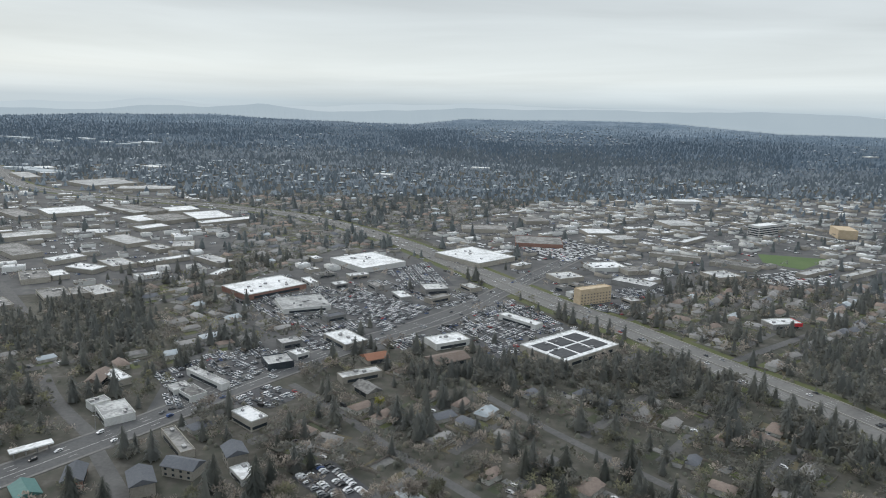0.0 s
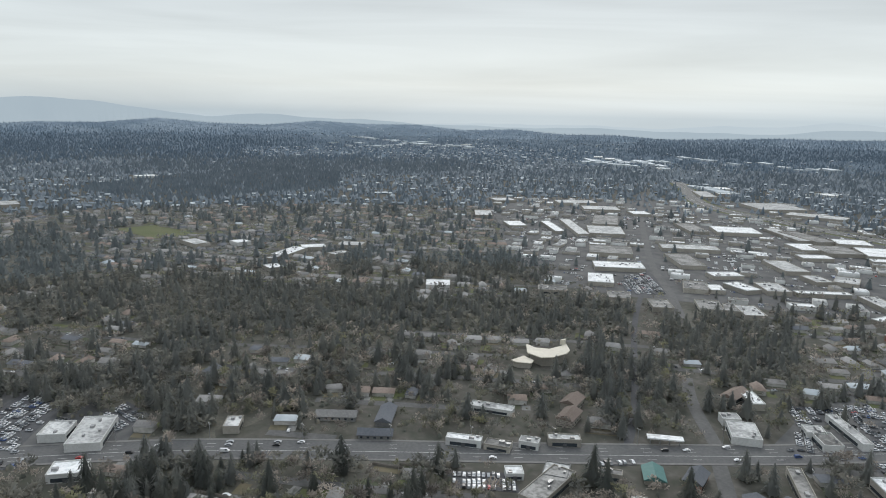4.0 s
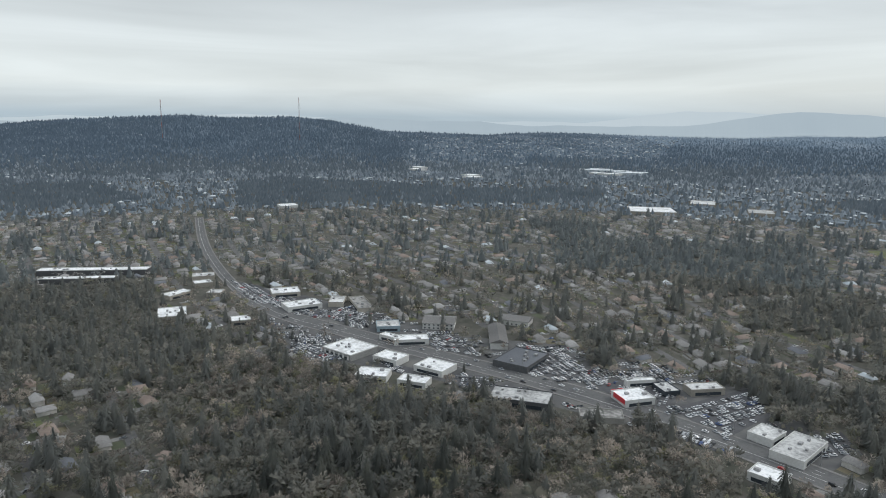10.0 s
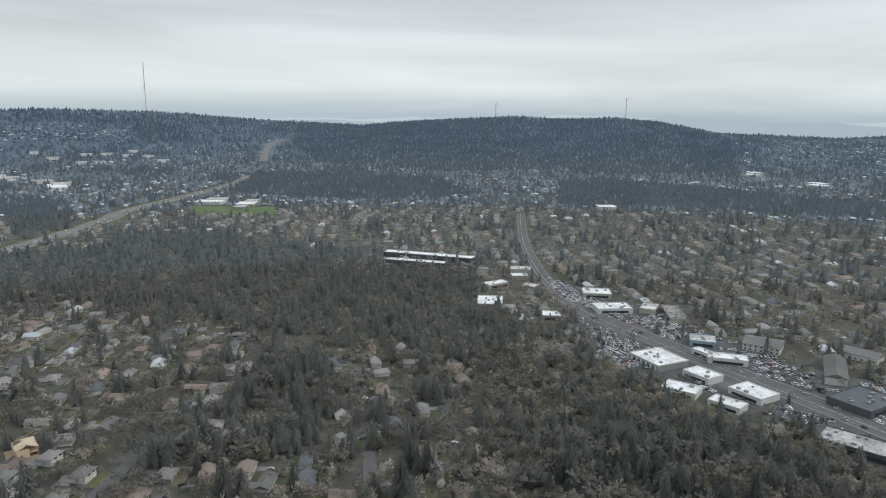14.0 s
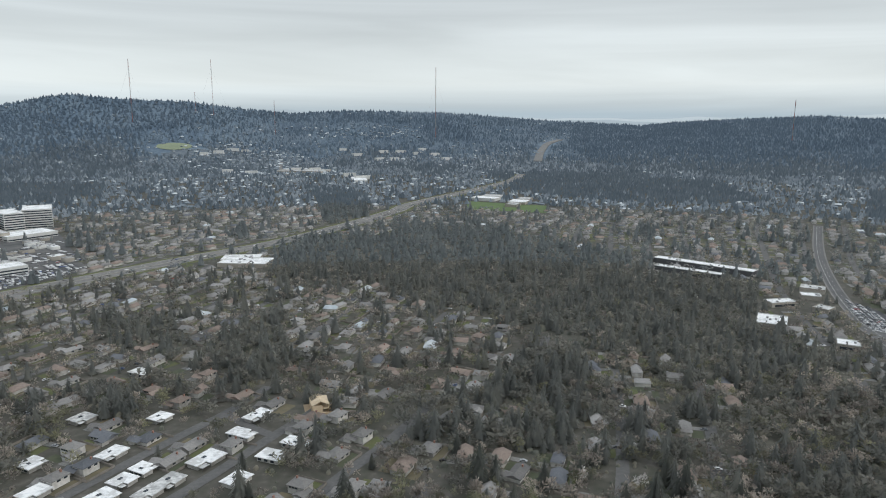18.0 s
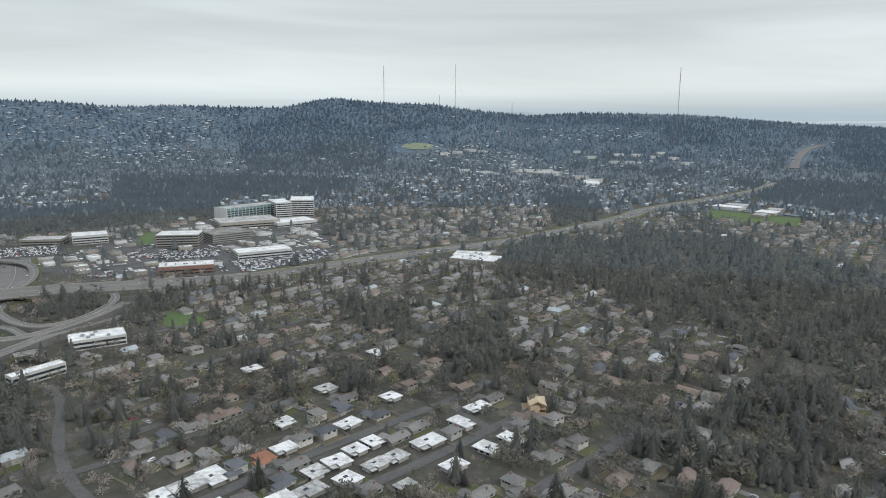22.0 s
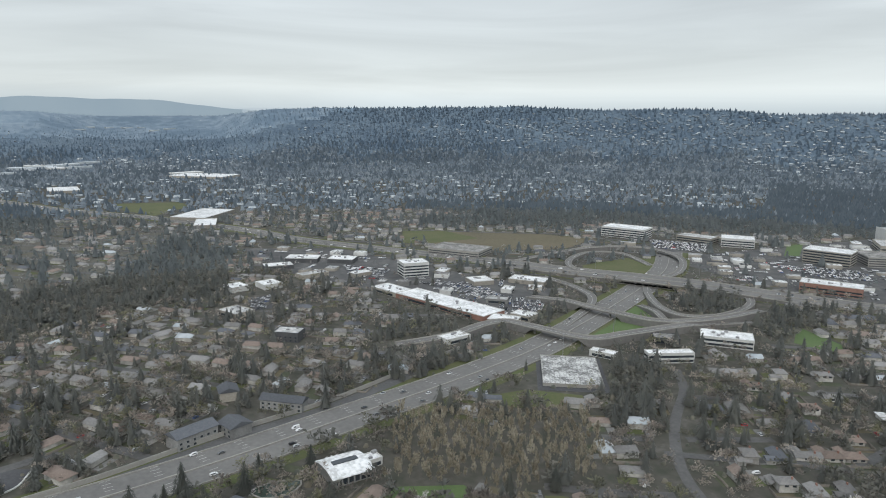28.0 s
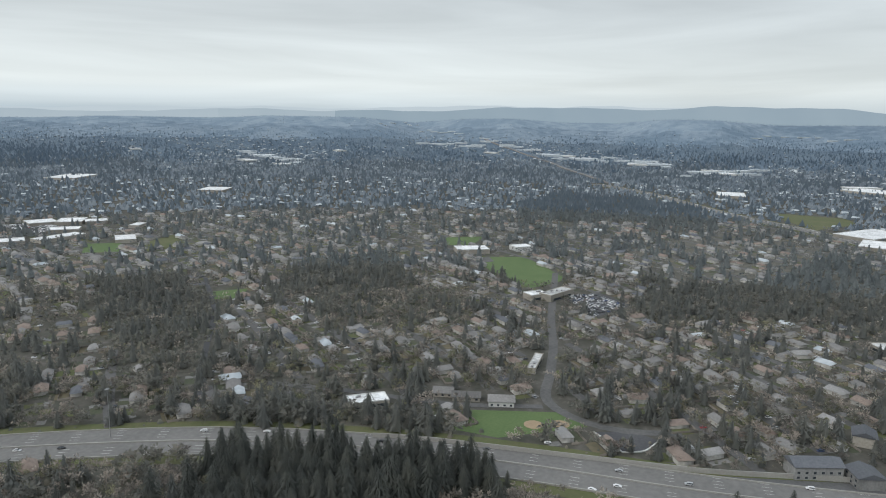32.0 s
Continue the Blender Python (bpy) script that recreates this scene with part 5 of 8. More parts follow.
block("apartment_building", 461, 126, 14, 11, 5.0, -80, "shingle", "tan", gable=True)
block("car_dealership", -221, 428, 12, 12, 5.0, -44, "pale", "white")
block("store", -104, 474, 32, 11, 7.0, 37, "pale", "tan")
block("car_dealership", -483, -75, 24, 20, 6.0, -48, "white", "white", sign=True)
block("apartment_building", 468, -151, 14, 13, 9.0, -12, "dark", "tan", gable=True)
block("car_dealership", -210, 449, 44, 7, 5.0, -33, "pale", "white")
block("car_dealership", -439, -230, 23, 14, 5.0, -84, "white", "white")
block("car_dealership", -437, -265, 25, 18, 5.0, -74, "white", "white")
block("store", -512, -56, 18, 13, 4.0, 39, "pale", "glass")
block("store", -273, 439, 23, 10, 6.0, -34, "white", "tan")
block("car_dealership", -172, 489, 20, 20, 9.0, 35, "pale", "glass")
block("store", -43, 518, 31, 19, 6.0, 39, "brown", "tan", gable=True)
block("store", -100, 511, 18, 14, 6.0, 36, "red", "tan", gable=True)
block("church", -285, 436, 23, 11, 6.0, -80, "brown", "tan", gable=True)
block("car_dealership", -516, -76, 23, 6, 5.0, -56, "white", "white")
block("reservoir", 364, -393, 64, 46, 2.6, -42, "concrete", "concrete")
block("car_dealership", -473, -229, 27, 22, 5.0, 82, "white", "white")
block("store", -161, 508, 12, 12, 5.0, 51, "white", "white")
block("store", 541, 70, 38, 7, 5.0, -2, "pale", "tan")
block("car_dealership", -475, -271, 24, 18, 6.0, 83, "white", "white")
block("car_dealership", -521, -173, 41, 31, 8.0, -8, "dark", "dark")
swept_church()
block("store", -47, 561, 33, 21, 8.0, 36, "white", "white")
block("store", -133, 549, 35, 22, 7.0, -44, "white", "tan")
block("store", 57, 563, 70, 49, 10.0, 46, "white", "tan", solar=True)
block("car_dealership", -478, -313, 35, 32, 10.0, 76, "white", "panel")
block("store", 375, -445, 22, 10, 5.0, 21, "white", "white")
block("office_building", 335, -481, 40, 10, 9.0, 59, "white", "white")
block("car_dealership", -525, -279, 31, 15, 6.0, -56, "white", "white")
block("car_dealership", -522, -297, 22, 9, 6.0, 79, "white", "white")
block("store", 481, -364, 27, 15, 6.0, -87, "white", "white")
block("apartment_building", -568, -212, 53, 15, 8.0, 24, "shingle", "white", gable=True)
block("apartment_building", 569, -242, 24, 18, 9.0, 44, "pale", "dark")
block("warehouse", 16, 631, 45, 11, 7.0, -40, "white", "white")
block("car_dealership", -552, -318, 22, 21, 6.0, -57, "pale", "blue")
block("office_building", 369, -523, 23, 16, 6.0, 44, "grey", "dark")
block("apartment_building", -583, -278, 30, 26, 8.0, -71, "shingle", "white", gable=True)
block("office_building", 334, -564, 45, 24, 9.0, 34, "white", "white")
block("apartment_building", -626, -214, 28, 19, 7.0, -86, "shingle", "white", gable=True)
block("store", 498, -439, 29, 21, 7.0, 32, "white", "tan")
block("car_dealership", -200, 645, 47, 42, 5.0, 30, "pale", "white")
block("store", -501, -454, 18, 17, 6.0, -44, "white", "tan")
block("store", 499, -467, 23, 17, 6.0, 18, "white", "tan")
block("store", 675, -230, 30, 24, 5.0, 17, "pale", "tan")
block("store", -607, -383, 51, 17, 5.0, 45, "grey", "tan")
block("store", -486, -529, 35, 27, 6.0, 46, "white", "tan")
block("car_dealership", -573, -435, 37, 23, 6.0, -34, "white", "white")
block("store", 579, -429, 130, 34, 8.0, 10, "white", "brick")
block("car_dealership", 269, 671, 32, 18, 5.5, 18, "white", "grey", sign=True)
block("hotel_under_construction", 93, 720, 42, 11, 17.0, 35, "timber", "timber")
block("store", -604, -411, 27, 16, 6.0, 26, "pale", "tan")
block("store", -77, 731, 27, 25, 6.0, 22, "pale", "grey")
block("store", -258, 697, 73, 50, 10.0, 52, "white", "brick")
block("warehouse", -479, 583, 35, 22, 7.0, -38, "grey", "tan")
block("school_building", 759, 101, 24, 17, 7.0, -45, "white", "tan")
block("warehouse", -415, 646, 40, 22, 8.0, -37, "pale", "tan")
block("warehouse", -430, 639, 29, 19, 7.0, -50, "grey", "tan")
block("warehouse", -450, 626, 40, 25, 8.0, -44, "grey", "tan")
block("school_building", 771, 79, 45, 16, 8.0, -28, "pale", "tan")
block("warehouse", -527, 570, 30, 25, 7.0, -44, "grey", "tan")
block("car_dealership", -609, -485, 31, 25, 7.0, -45, "white", "tan")
block("store", 664, -410, 43, 25, 8.0, 9, "white", "tan")
block("warehouse", -587, 525, 33, 25, 7.0, 49, "grey", "tan")
block("store", -670, 420, 28, 28, 9.0, -33, "white", "white")
block("store", -570, -551, 18, 16, 6.0, 25, "pale", "tan")
block("store", -545, -584, 30, 15, 6.0, -6, "white", "tan")
block("warehouse", -328, 746, 33, 11, 6.0, 84, "white", "tan")
block("school_building", 773, -265, 22, 21, 6.0, 7, "white", "white")
block("store", 151, 804, 48, 26, 6.0, -32, "pale", "grey")
block("store", 71, 816, 35, 29, 7.0, 31, "pale", "tan")
block("school_building", 766, -302, 25, 23, 6.0, 4, "white", "white")
block("store", 643, -525, 27, 26, 6.0, 76, "white", "tan")
block("store", 611, -578, 46, 24, 6.0, 29, "white", "tan")
block("store", -597, -597, 20, 15, 6.0, -35, "white", "tan")
block("warehouse", -597, 612, 49, 31, 7.0, -44, "white", "tan")
block("warehouse", -515, 687, 43, 28, 7.0, -50, "grey", "tan")
block("warehouse", -497, 700, 27, 17, 8.0, -39, "white", "tan")
block("store", -175, 841, 71, 66, 10.0, -42, "white", "white")
block("store", 759, -422, 26, 13, 6.0, -85, "white", "tan")
block("store", 788, -369, 38, 18, 6.0, -87, "pale", "tan")
block("office_building", 727, -482, 34, 27, 18.0, 75, "white", "white")
block("warehouse", -485, 734, 40, 22, 8.0, -13, "white", "tan")
block("store", -625, -623, 26, 22, 6.0, -47, "pale", "tan")
block("warehouse", -363, 807, 56, 22, 7.0, -34, "pale", "tan")
block("store", 161, 871, 31, 24, 6.0, 24, "grey", "tan")
block("store", -843, 279, 22, 19, 6.0, 5, "white", "tan")
block("warehouse", -464, 763, 44, 28, 6.0, -36, "pale", "tan")
block("store", 127, 884, 46, 32, 8.0, 21, "white", "white")
block("warehouse", -420, 792, 61, 13, 7.0, 54, "white", "tan")
block("store", -42, 904, 81, 70, 9.0, -41, "white", "tan")
block("store", 268, 866, 38, 34, 8.0, 25, "pale", "tan")
block("apartment_building", -538, -736, 86, 13, 7.0, -56, "white", "dark")
block("office_building", 372, -843, 66, 27, 12.0, 21, "white", "brick")
block("apartment_building", 856, -351, 37, 20, 6.0, 79, "white", "dark")
block("church", 2, -940, 65, 40, 6.0, -21, "white", "tan")
block("warehouse", -641, 689, 66, 38, 8.0, 51, "white", "tan")
block("warehouse", -537, 773, 40, 24, 8.0, 63, "white", "tan")
block("store", 221, 924, 33, 24, 7.0, -24, "grey", "tan")
block("store", -901, 303, 36, 12, 7.0, -53, "pale", "tan")
block("apartment_building", -579, -760, 132, 17, 7.0, -58, "white", "dark")
block("apartment_building", 849, -444, 36, 26, 6.0, 45, "white", "dark")
block("store", 8, -967, 51, 33, 6.0, -10, "white", "tan")
block("store", -886, 388, 29, 17, 7.0, -72, "pale", "tan")
block("apartment_building", 885, -401, 45, 27, 6.0, 52, "white", "dark")
block("warehouse", -464, 857, 39, 23, 7.0, -29, "pale", "tan")
block("store", -927, 331, 62, 23, 8.0, -50, "white", "tan")
block("store", 306, 936, 59, 29, 8.0, -33, "grey", "tan")
block("warehouse", -440, 884, 40, 28, 7.0, -66, "pale", "tan")
block("store", 400, 914, 72, 14, 6.0, 41, "pale", "tan")
block("store", 236, 975, 68, 16, 7.0, -19, "grey", "tan")
block("office_building", 309, -956, 77, 34, 10.0, 32, "white", "white")
block("warehouse", -623, 801, 85, 34, 9.0, -34, "grey", "tan")
block("store", -948, 375, 35, 23, 8.0, 75, "white", "tan")
block("parking_garage", 811, -623, 82, 53, 9.0, 28, "grey", "concrete")
block("store", 455, 917, 77, 10, 6.0, 41, "pale", "tan")
block("school_building", 1002, 234, 49, 33, 7.0, -64, "white", "tan")
block("store", 47, 1033, 70, 62, 8.0, 0, "grey", "brick")
block("store", -940, 433, 37, 31, 7.0, 52, "pale", "tan")
block("warehouse", -529, 894, 73, 33, 8.0, -33, "pale", "tan")
block("warehouse", -724, 759, 63, 62, 9.0, -44, "grey", "tan")
block("school_building", 1046, 165, 29, 24, 7.0, -50, "white", "white")
block("store", -1031, 291, 24, 23, 9.0, 13, "white", "white")
block("store", -1058, 231, 48, 25, 9.0, 13, "pale", "tan")
block("store", 178, 1092, 42, 37, 7.0, 27, "pale", "tan")
block("warehouse", -684, 888, 86, 39, 8.0, 49, "pale", "tan")
block("office_building", 459, -1023, 62, 39, 20.0, 12, "white", "tan")
block("store", -39, 1127, 74, 43, 9.0, 7, "grey", "tan")
block("warehouse", -547, 997, 45, 27, 8.0, 56, "white", "tan")
block("store", 293, 1109, 79, 10, 7.0, 51, "white", "tan")
block("store", 148, 1141, 48, 42, 7.0, 15, "white", "tan")
block("parking_garage", 410, -1083, 65, 55, 14.0, 44, "grey", "concrete")
block("warehouse", -462, 1086, 98, 23, 8.0, 49, "white", "tan")
block("store", 897, 771, 46, 30, 8.0, 42, "white", "tan")
block("office_building", 612, -1040, 50, 39, 14.0, 32, "white", "white")
block("warehouse", -561, 1081, 68, 55, 8.0, -35, "grey", "tan")
block("warehouse", -598, 1062, 56, 42, 8.0, -31, "white", "tan")
block("office_building", 672, -1019, 59, 34, 10.0, 12, "pale", "tan")
block("store", 817, 909, 35, 33, 8.0, 48, "white", "tan")
block("store", 868, 872, 75, 27, 8.0, -11, "white", "tan")
block("office_building", 772, -959, 76, 44, 17.0, 20, "white", "white")
block("warehouse", -513, 1122, 76, 60, 9.0, -47, "white", "tan")
block("warehouse", -861, 886, 87, 61, 9.0, -41, "pale", "tan")
block("store", 45, 1238, 51, 42, 10.0, -74, "grey", "tan")
block("warehouse", -940, 832, 115, 17, 8.0, -27, "white", "tan")
block("warehouse", -919, 865, 173, 21, 8.0, -31, "pale", "tan")
block("warehouse", -992, 787, 53, 32, 8.0, -24, "white", "tan")
block("office_building", 436, 1214, 57, 21, 18.0, 39, "white", "white")
block("hospital", 345, -1247, 77, 51, 8.0, 39, "white", "white")
block("hospital", 424, -1226, 105, 70, 12.0, 32, "pale", "tan")
block("store", 307, 1268, 65, 62, 8.0, 16, "pale", "tan")
block("store", 931, 922, 48, 34, 8.0, -53, "white", "tan")
block("warehouse", -587, 1175, 52, 50, 8.0, 43, "white", "tan")
block("store", 1016, 845, 33, 18, 8.0, 15, "white", "tan")
block("warehouse", -655, 1160, 108, 36, 8.0, -24, "grey", "tan")
block("warehouse", -814, 1057, 98, 34, 9.0, -34, "grey", "tan")
block("warehouse", -755, 1104, 75, 70, 9.0, 49, "white", "tan")
block("store", 1282, -388, 84, 38, 8.0, -20, "white", "tan")
block("warehouse", -687, 1153, 134, 26, 8.0, -32, "pale", "tan")
block("hotel_under_construction", 575, 1231, 52, 30, 15.0, 81, "timber", "timber")
block("warehouse", -950, 977, 120, 47, 9.0, -46, "grey", "tan")
block("hospital", 445, -1291, 110, 42, 28.0, 52, "pale", "greenglass")
block("hospital", 390, -1326, 66, 31, 33.0, -60, "white", "white")
block("store", 1025, 942, 37, 32, 8.0, -45, "white", "tan")
block("warehouse", -1131, 814, 72, 34, 8.0, -33, "pale", "tan")
block("store", 1009, 982, 52, 44, 8.0, 32, "white", "tan")
block("store", 977, 1018, 46, 44, 8.0, -32, "white", "tan")
block("hospital", 357, -1372, 66, 46, 33.0, -77, "white", "white")
block("store", 1399, -420, 130, 72, 8.0, -44, "white", "tan")
block("warehouse", -995, 1120, 47, 37, 9.0, -30, "white", "tan")
block("warehouse", -1083, 1095, 77, 61, 9.0, 53, "pale", "tan")
block("store", -1552, -229, 95, 85, 8.0, -74, "white", "tan")
for step, size, deep in ((-52, 42, 30), (0, 50, 40), (52, 44, 26)):
    block("school_building", -600 + step * 0.6, -1451 + step * 0.8, size, deep, 6.0, 53, "pale" if step else "white", "tan")
block("warehouse", -1299, 991, 55, 50, 9.0, -19, "pale", "tan")
block("warehouse", -1191, 1122, 91, 57, 9.0, 60, "pale", "tan")
block("warehouse", -794, 1437, 115, 53, 8.0, 18, "pale", "tan")
block("store", -1642, -11, 67, 52, 8.0, 4, "pale", "tan")
for step, size, deep in ((-24, 38, 44), (22, 40, 60)):
    block("school_building", -561 + step * 0.66, -1544 + step * 0.75, size, deep, 6.5, 49, "white" if step > 0 else "pale", "white")
block("warehouse", -929, 1490, 123, 110, 8.0, -31, "pale", "tan")
block("store", -1754, -140, 78, 56, 8.0, 4, "pale", "tan")
block("store", 1578, 1063, 81, 66, 8.0, 14, "white", "tan")
block("warehouse", -1177, 1572, 146, 40, 8.0, -42, "pale", "tan")
block("warehouse", -1195, 1664, 105, 34, 8.0, -41, "white", "tan")
block("store", 2045, -254, 108, 73, 8.0, -5, "white", "tan")
block("store", -335, -2076, 121, 45, 8.0, 83, "white", "white")
block("store", 1707, 1644, 147, 91, 8.0, 16, "white", "tan")
block("store", 2292, -697, 195, 120, 8.0, 43, "white", "tan")
block("store", -203, -2413, 160, 94, 8.0, -30, "pale", "tan")
timber_house(-42, -450, 14.5, 11.0, -87)

flat_home(165, -322, 15.4, 10.7, 139, "white")
flat_home(145, -345, 19.6, 13.3, 140, "white")
flat_home(115, -379, 15.1, 11.1, 49, "white")
flat_home(99, -322, 18.1, 13.7, 137, "white")
flat_home(83, -415, 16.7, 11.6, 52, "white")
flat_home(80, -365, 14.9, 13.5, 44, "white")
flat_home(72, -380, 13.0, 12.3, 50, "white")
flat_home(63, -391, 13.0, 10.8, 138, "white")
flat_home(70, -346, 13.0, 13.7, 55, "white")
flat_home(29, -393, 20.3, 13.5, 47, "white")
flat_home(-1, -446, 18.3, 11.1, 46, "white")
flat_home(9, -421, 17.8, 10.7, 139, "white")
flat_home(-8, -387, 16.7, 12.1, 143, "white")
flat_home(-23, -400, 17.7, 11.2, 140, "white")
flat_home(12, -365, 15.1, 11.7, 47, "white")
flat_home(61, -460, 13.1, 12.5, 50, "white")
flat_home(125, -414, 13.0, 13.2, 140, "white")
flat_home(177, -508, 14.6, 11.7, 48, "white")
flat_home(133, -314, 13.0, 13.6, 140, "white")
flat_home(155, -334, 19.7, 13.9, 52, "pale")
flat_home(89, -332, 20.7, 11.9, 51, "pale")
flat_home(110, -472, 14.4, 13.4, 49, "pale")
flat_home(36, -340, 13.1, 11.8, 138, "pale")
flat_home(57, -363, 15.3, 10.5, 51, "pale")
flat_home(47, -373, 14.8, 11.5, 51, "pale")
flat_home(84, -551, 17.5, 12.0, 140, "pale")
flat_home(90, -353, 13.0, 12.9, 139, "pale")
settle(124, -368, 140, "tile_red")
settle(136, -355, 142, "shingle_dark")
settle(94, -401, 50, "shingle_dark")
settle(65, -431, 52, "shingle_dark")
settle(106, -344, 142, "shingle_dark")
settle(92, -442, 142, "shingle_dark")
settle(192, -391, 139, "shingle_dark")
settle(199, -447, 142, "shingle_dark")
settle(107, -390, 50, "shingle_grey")
settle(106, -426, 141, "shingle_grey")
settle(148, -383, 136, "shingle_grey")
settle(201, -375, 139, "shingle_grey")
settle(182, -406, 51, "shingle_grey")
settle(49, -398, 50, "shingle_grey")
settle(38, -414, 50, "shingle_grey")
settle(15, -405, 52, "shingle_grey")
settle(92, -457, 49, "shingle_grey")
settle(57, -337, 50, "shingle_grey")
settle(151, -529, 134, "shingle_grey")
settle(216, -512, 50, "shingle_grey")
settle(135, -545, 55, "shingle_grey")
settle(239, -547, 47, "shingle_grey")
settle(171, -361, 53, "shingle_grey")
settle(-29, -418, 50, "shingle_grey")
settle(-45, -379, 46, "shingle_grey")
settle(-12, -463, 48, "shingle_grey")
settle(-55, -489, 146, "shingle_grey")
settle(-76, -568, 57, "shingle_grey")
settle(120, -323, 138, "shingle_grey")
settle(104, -361, 50, "shingle_grey")
settle(176, -451, 48, "shingle_brown")
settle(173, -418, 51, "shingle_brown")
settle(50, -481, 50, "shingle_brown")
settle(70, -511, 139, "shingle_brown")
settle(99, -535, 132, "shingle_brown")
settle(9, -483, 49, "shingle_brown")
settle(-33, -522, 139, "shingle_brown")
settle(-36, -434, 51, "shingle_brown")
settle(261, -484, 44, "shingle_brown")
settle(214, -475, 50, "shingle_brown")
settle(188, -574, 138, "shingle_brown")
settle(173, -608, 53, "shingle_brown")
settle(86, -610, 46, "shingle_brown")
settle(165, -428, 50, "shingle_brown")
settle(34, -529, 49, "shingle_brown")
settle(157, -368, 142, "shingle_pale")
settle(262, -523, 136, "shingle_pale")
settle(-43, -652, 139, "shingle_pale")
settle(148, -623, 45, "shingle_pale")
settle(187, -589, 50, "shingle_pale")
settle(121, -618, 138, "shingle_pale")
settle(233, -482, 140, "shingle_pale")
settle(-63, -397, 46, "shingle_grey")
settle(-21, -347, 140, "shingle_grey")
settle(-3, -335, 49, "shingle_grey")
settle(-148, -396, 142, "shingle_grey")
settle(-140, -330, 47, "shingle_grey")
settle(-48, -337, 49, "shingle_grey")
settle(-190, -511, 138, "shingle_grey")
settle(-140, -515, 137, "shingle_grey")
settle(-123, -543, 54, "shingle_grey")
settle(-226, -579, 142, "shingle_grey")
settle(-143, -420, 144, "shingle_grey")
settle(-52, -429, 46, "shingle_grey")
settle(-100, -371, 49, "shingle_grey")
settle(-45, -560, 139, "shingle_grey")
settle(-89, -459, 49, "shingle_grey")
settle(-122, -409, 44, "shingle_grey")
settle(-156, -486, 139, "shingle_brown")
settle(-104, -503, 139, "shingle_brown")
settle(-145, -589, 55, "shingle_brown")
settle(-106, -556, 53, "shingle_brown")
settle(-163, -528, 49, "shingle_brown")
settle(-195, -559, 46, "shingle_brown")
settle(-169, -406, 55, "shingle_brown")
settle(-154, -455, 47, "shingle_pale")
settle(-61, -336, 55, "shingle_pale")
settle(-201, -503, 47, "shingle_pale")
settle(-166, -588, 140, "shingle_pale")
block("store", -356, 269, 30, 9, 4.0, 40, "pale", "white")
block("store", -302, 258, 12, 8, 5.0, 40, "pale", "white")
block("store", -310, 240, 16, 9, 4.0, 40, "grey", "tan")
block("store", -266, 248, 16, 14, 5.0, -50, "pale", "grey")
boat(-225, 270, 60)
boat(-217, 274, 62)
boat(-211, 280, 75)
boat(-203, 288, -20)
boat(-196, 279, -10)
boat(-195, 294, -15)
boat(-203, 281, -10)
block("apartment_building", -398, 172, 26, 9, 5.0, 57, "shingle", "grey", gable=True)
lot((-496, -157), (-572, -163), (-516, -106), (-491, -131))
lot((-483, -46), (-543, -2), (-507, 16), (-449, -11))
lot((-494, -105), (-515, -93), (-512, -45), (-481, -55))
lot((-529, -261), (-560, -260), (-544, -226), (-511, -242))
lot((-564, -407), (-605, -393), (-595, -345), (-547, -362))
lot((-465, -373), (-482, -351), (-466, -306), (-440, -317))
lot((-452, -43), (-438, 0), (-427, -11), (-436, -41))
lot((-582, -499), (-616, -488), (-573, -408), (-544, -416))
lot((-473, -211), (-481, -182), (-457, -178), (-448, -196))
lot((-477, 40), (-493, 57), (-464, 66), (-446, 44))
lot((-472, -276), (-468, -246), (-454, -248), (-456, -262))
lot((-109, 332), (-94, 353), (-62, 322), (-80, 307))
lot((-211, 478), (-205, 503), (-169, 479), (-188, 438))
lot((-148, 810), (-99, 870), (-60, 760), (-109, 737))
lot((-194, 673), (-147, 705), (-75, 666), (-100, 580))
lot((-26, 611), (5, 653), (48, 625), (6, 577))
lot((-187, 417), (-168, 450), (-135, 440), (-151, 414))
lot((124, 782), (172, 819), (185, 788), (133, 736))
lot((11, 990), (90, 1077), (151, 1004), (79, 912))
lot((-229, 421), (-219, 433), (-204, 412), (-211, 393))
lot((-257, 458), (-247, 473), (-230, 457), (-236, 435))
lot((-174, 551), (-159, 569), (-136, 540), (-150, 520))
lot((-19, 565), (15, 579), (20, 544), (-8, 526))
lot((-132, 504), (-138, 479), (-140, 457), (-133, 491))
lot((303, 883), (392, 934), (426, 881), (335, 820))
lot((-214, 609), (-251, 665), (-240, 685), (-205, 633))
lot((-303, 198), (-283, 227), (-264, 220), (-286, 193))
lot((-273, 277), (-261, 305), (-253, 298), (-265, 274))
lot((-581, 624), (-609, 711), (-513, 641), (-535, 604))
lot((-240, 648), (-192, 699), (-173, 654), (-210, 614))
lot((345, -919), (273, -977), (210, -948), (299, -846))
lot((508, -937), (408, -1000), (363, -954), (425, -915))
lot((729, -967), (647, -1011), (606, -944), (675, -906))
lot((262, -1002), (229, -1010), (205, -961), (225, -940))
lot((687, -463), (652, -516), (567, -506), (578, -481))
lot((567, -497), (539, -531), (515, -500), (535, -482))
lot((825, -434), (767, -471), (737, -444), (760, -408))
lot((724, -261), (731, -297), (678, -269), (677, -250))
lot((779, 70), (806, 33), (766, -3), (703, 33))
lot((936, 1066), (982, 1040), (962, 921), (890, 944))
lot((-632, -592), (-626, -535), (-579, -457), (-564, -488))
lot((-478, -362), (-477, -321), (-438, -315), (-454, -360))


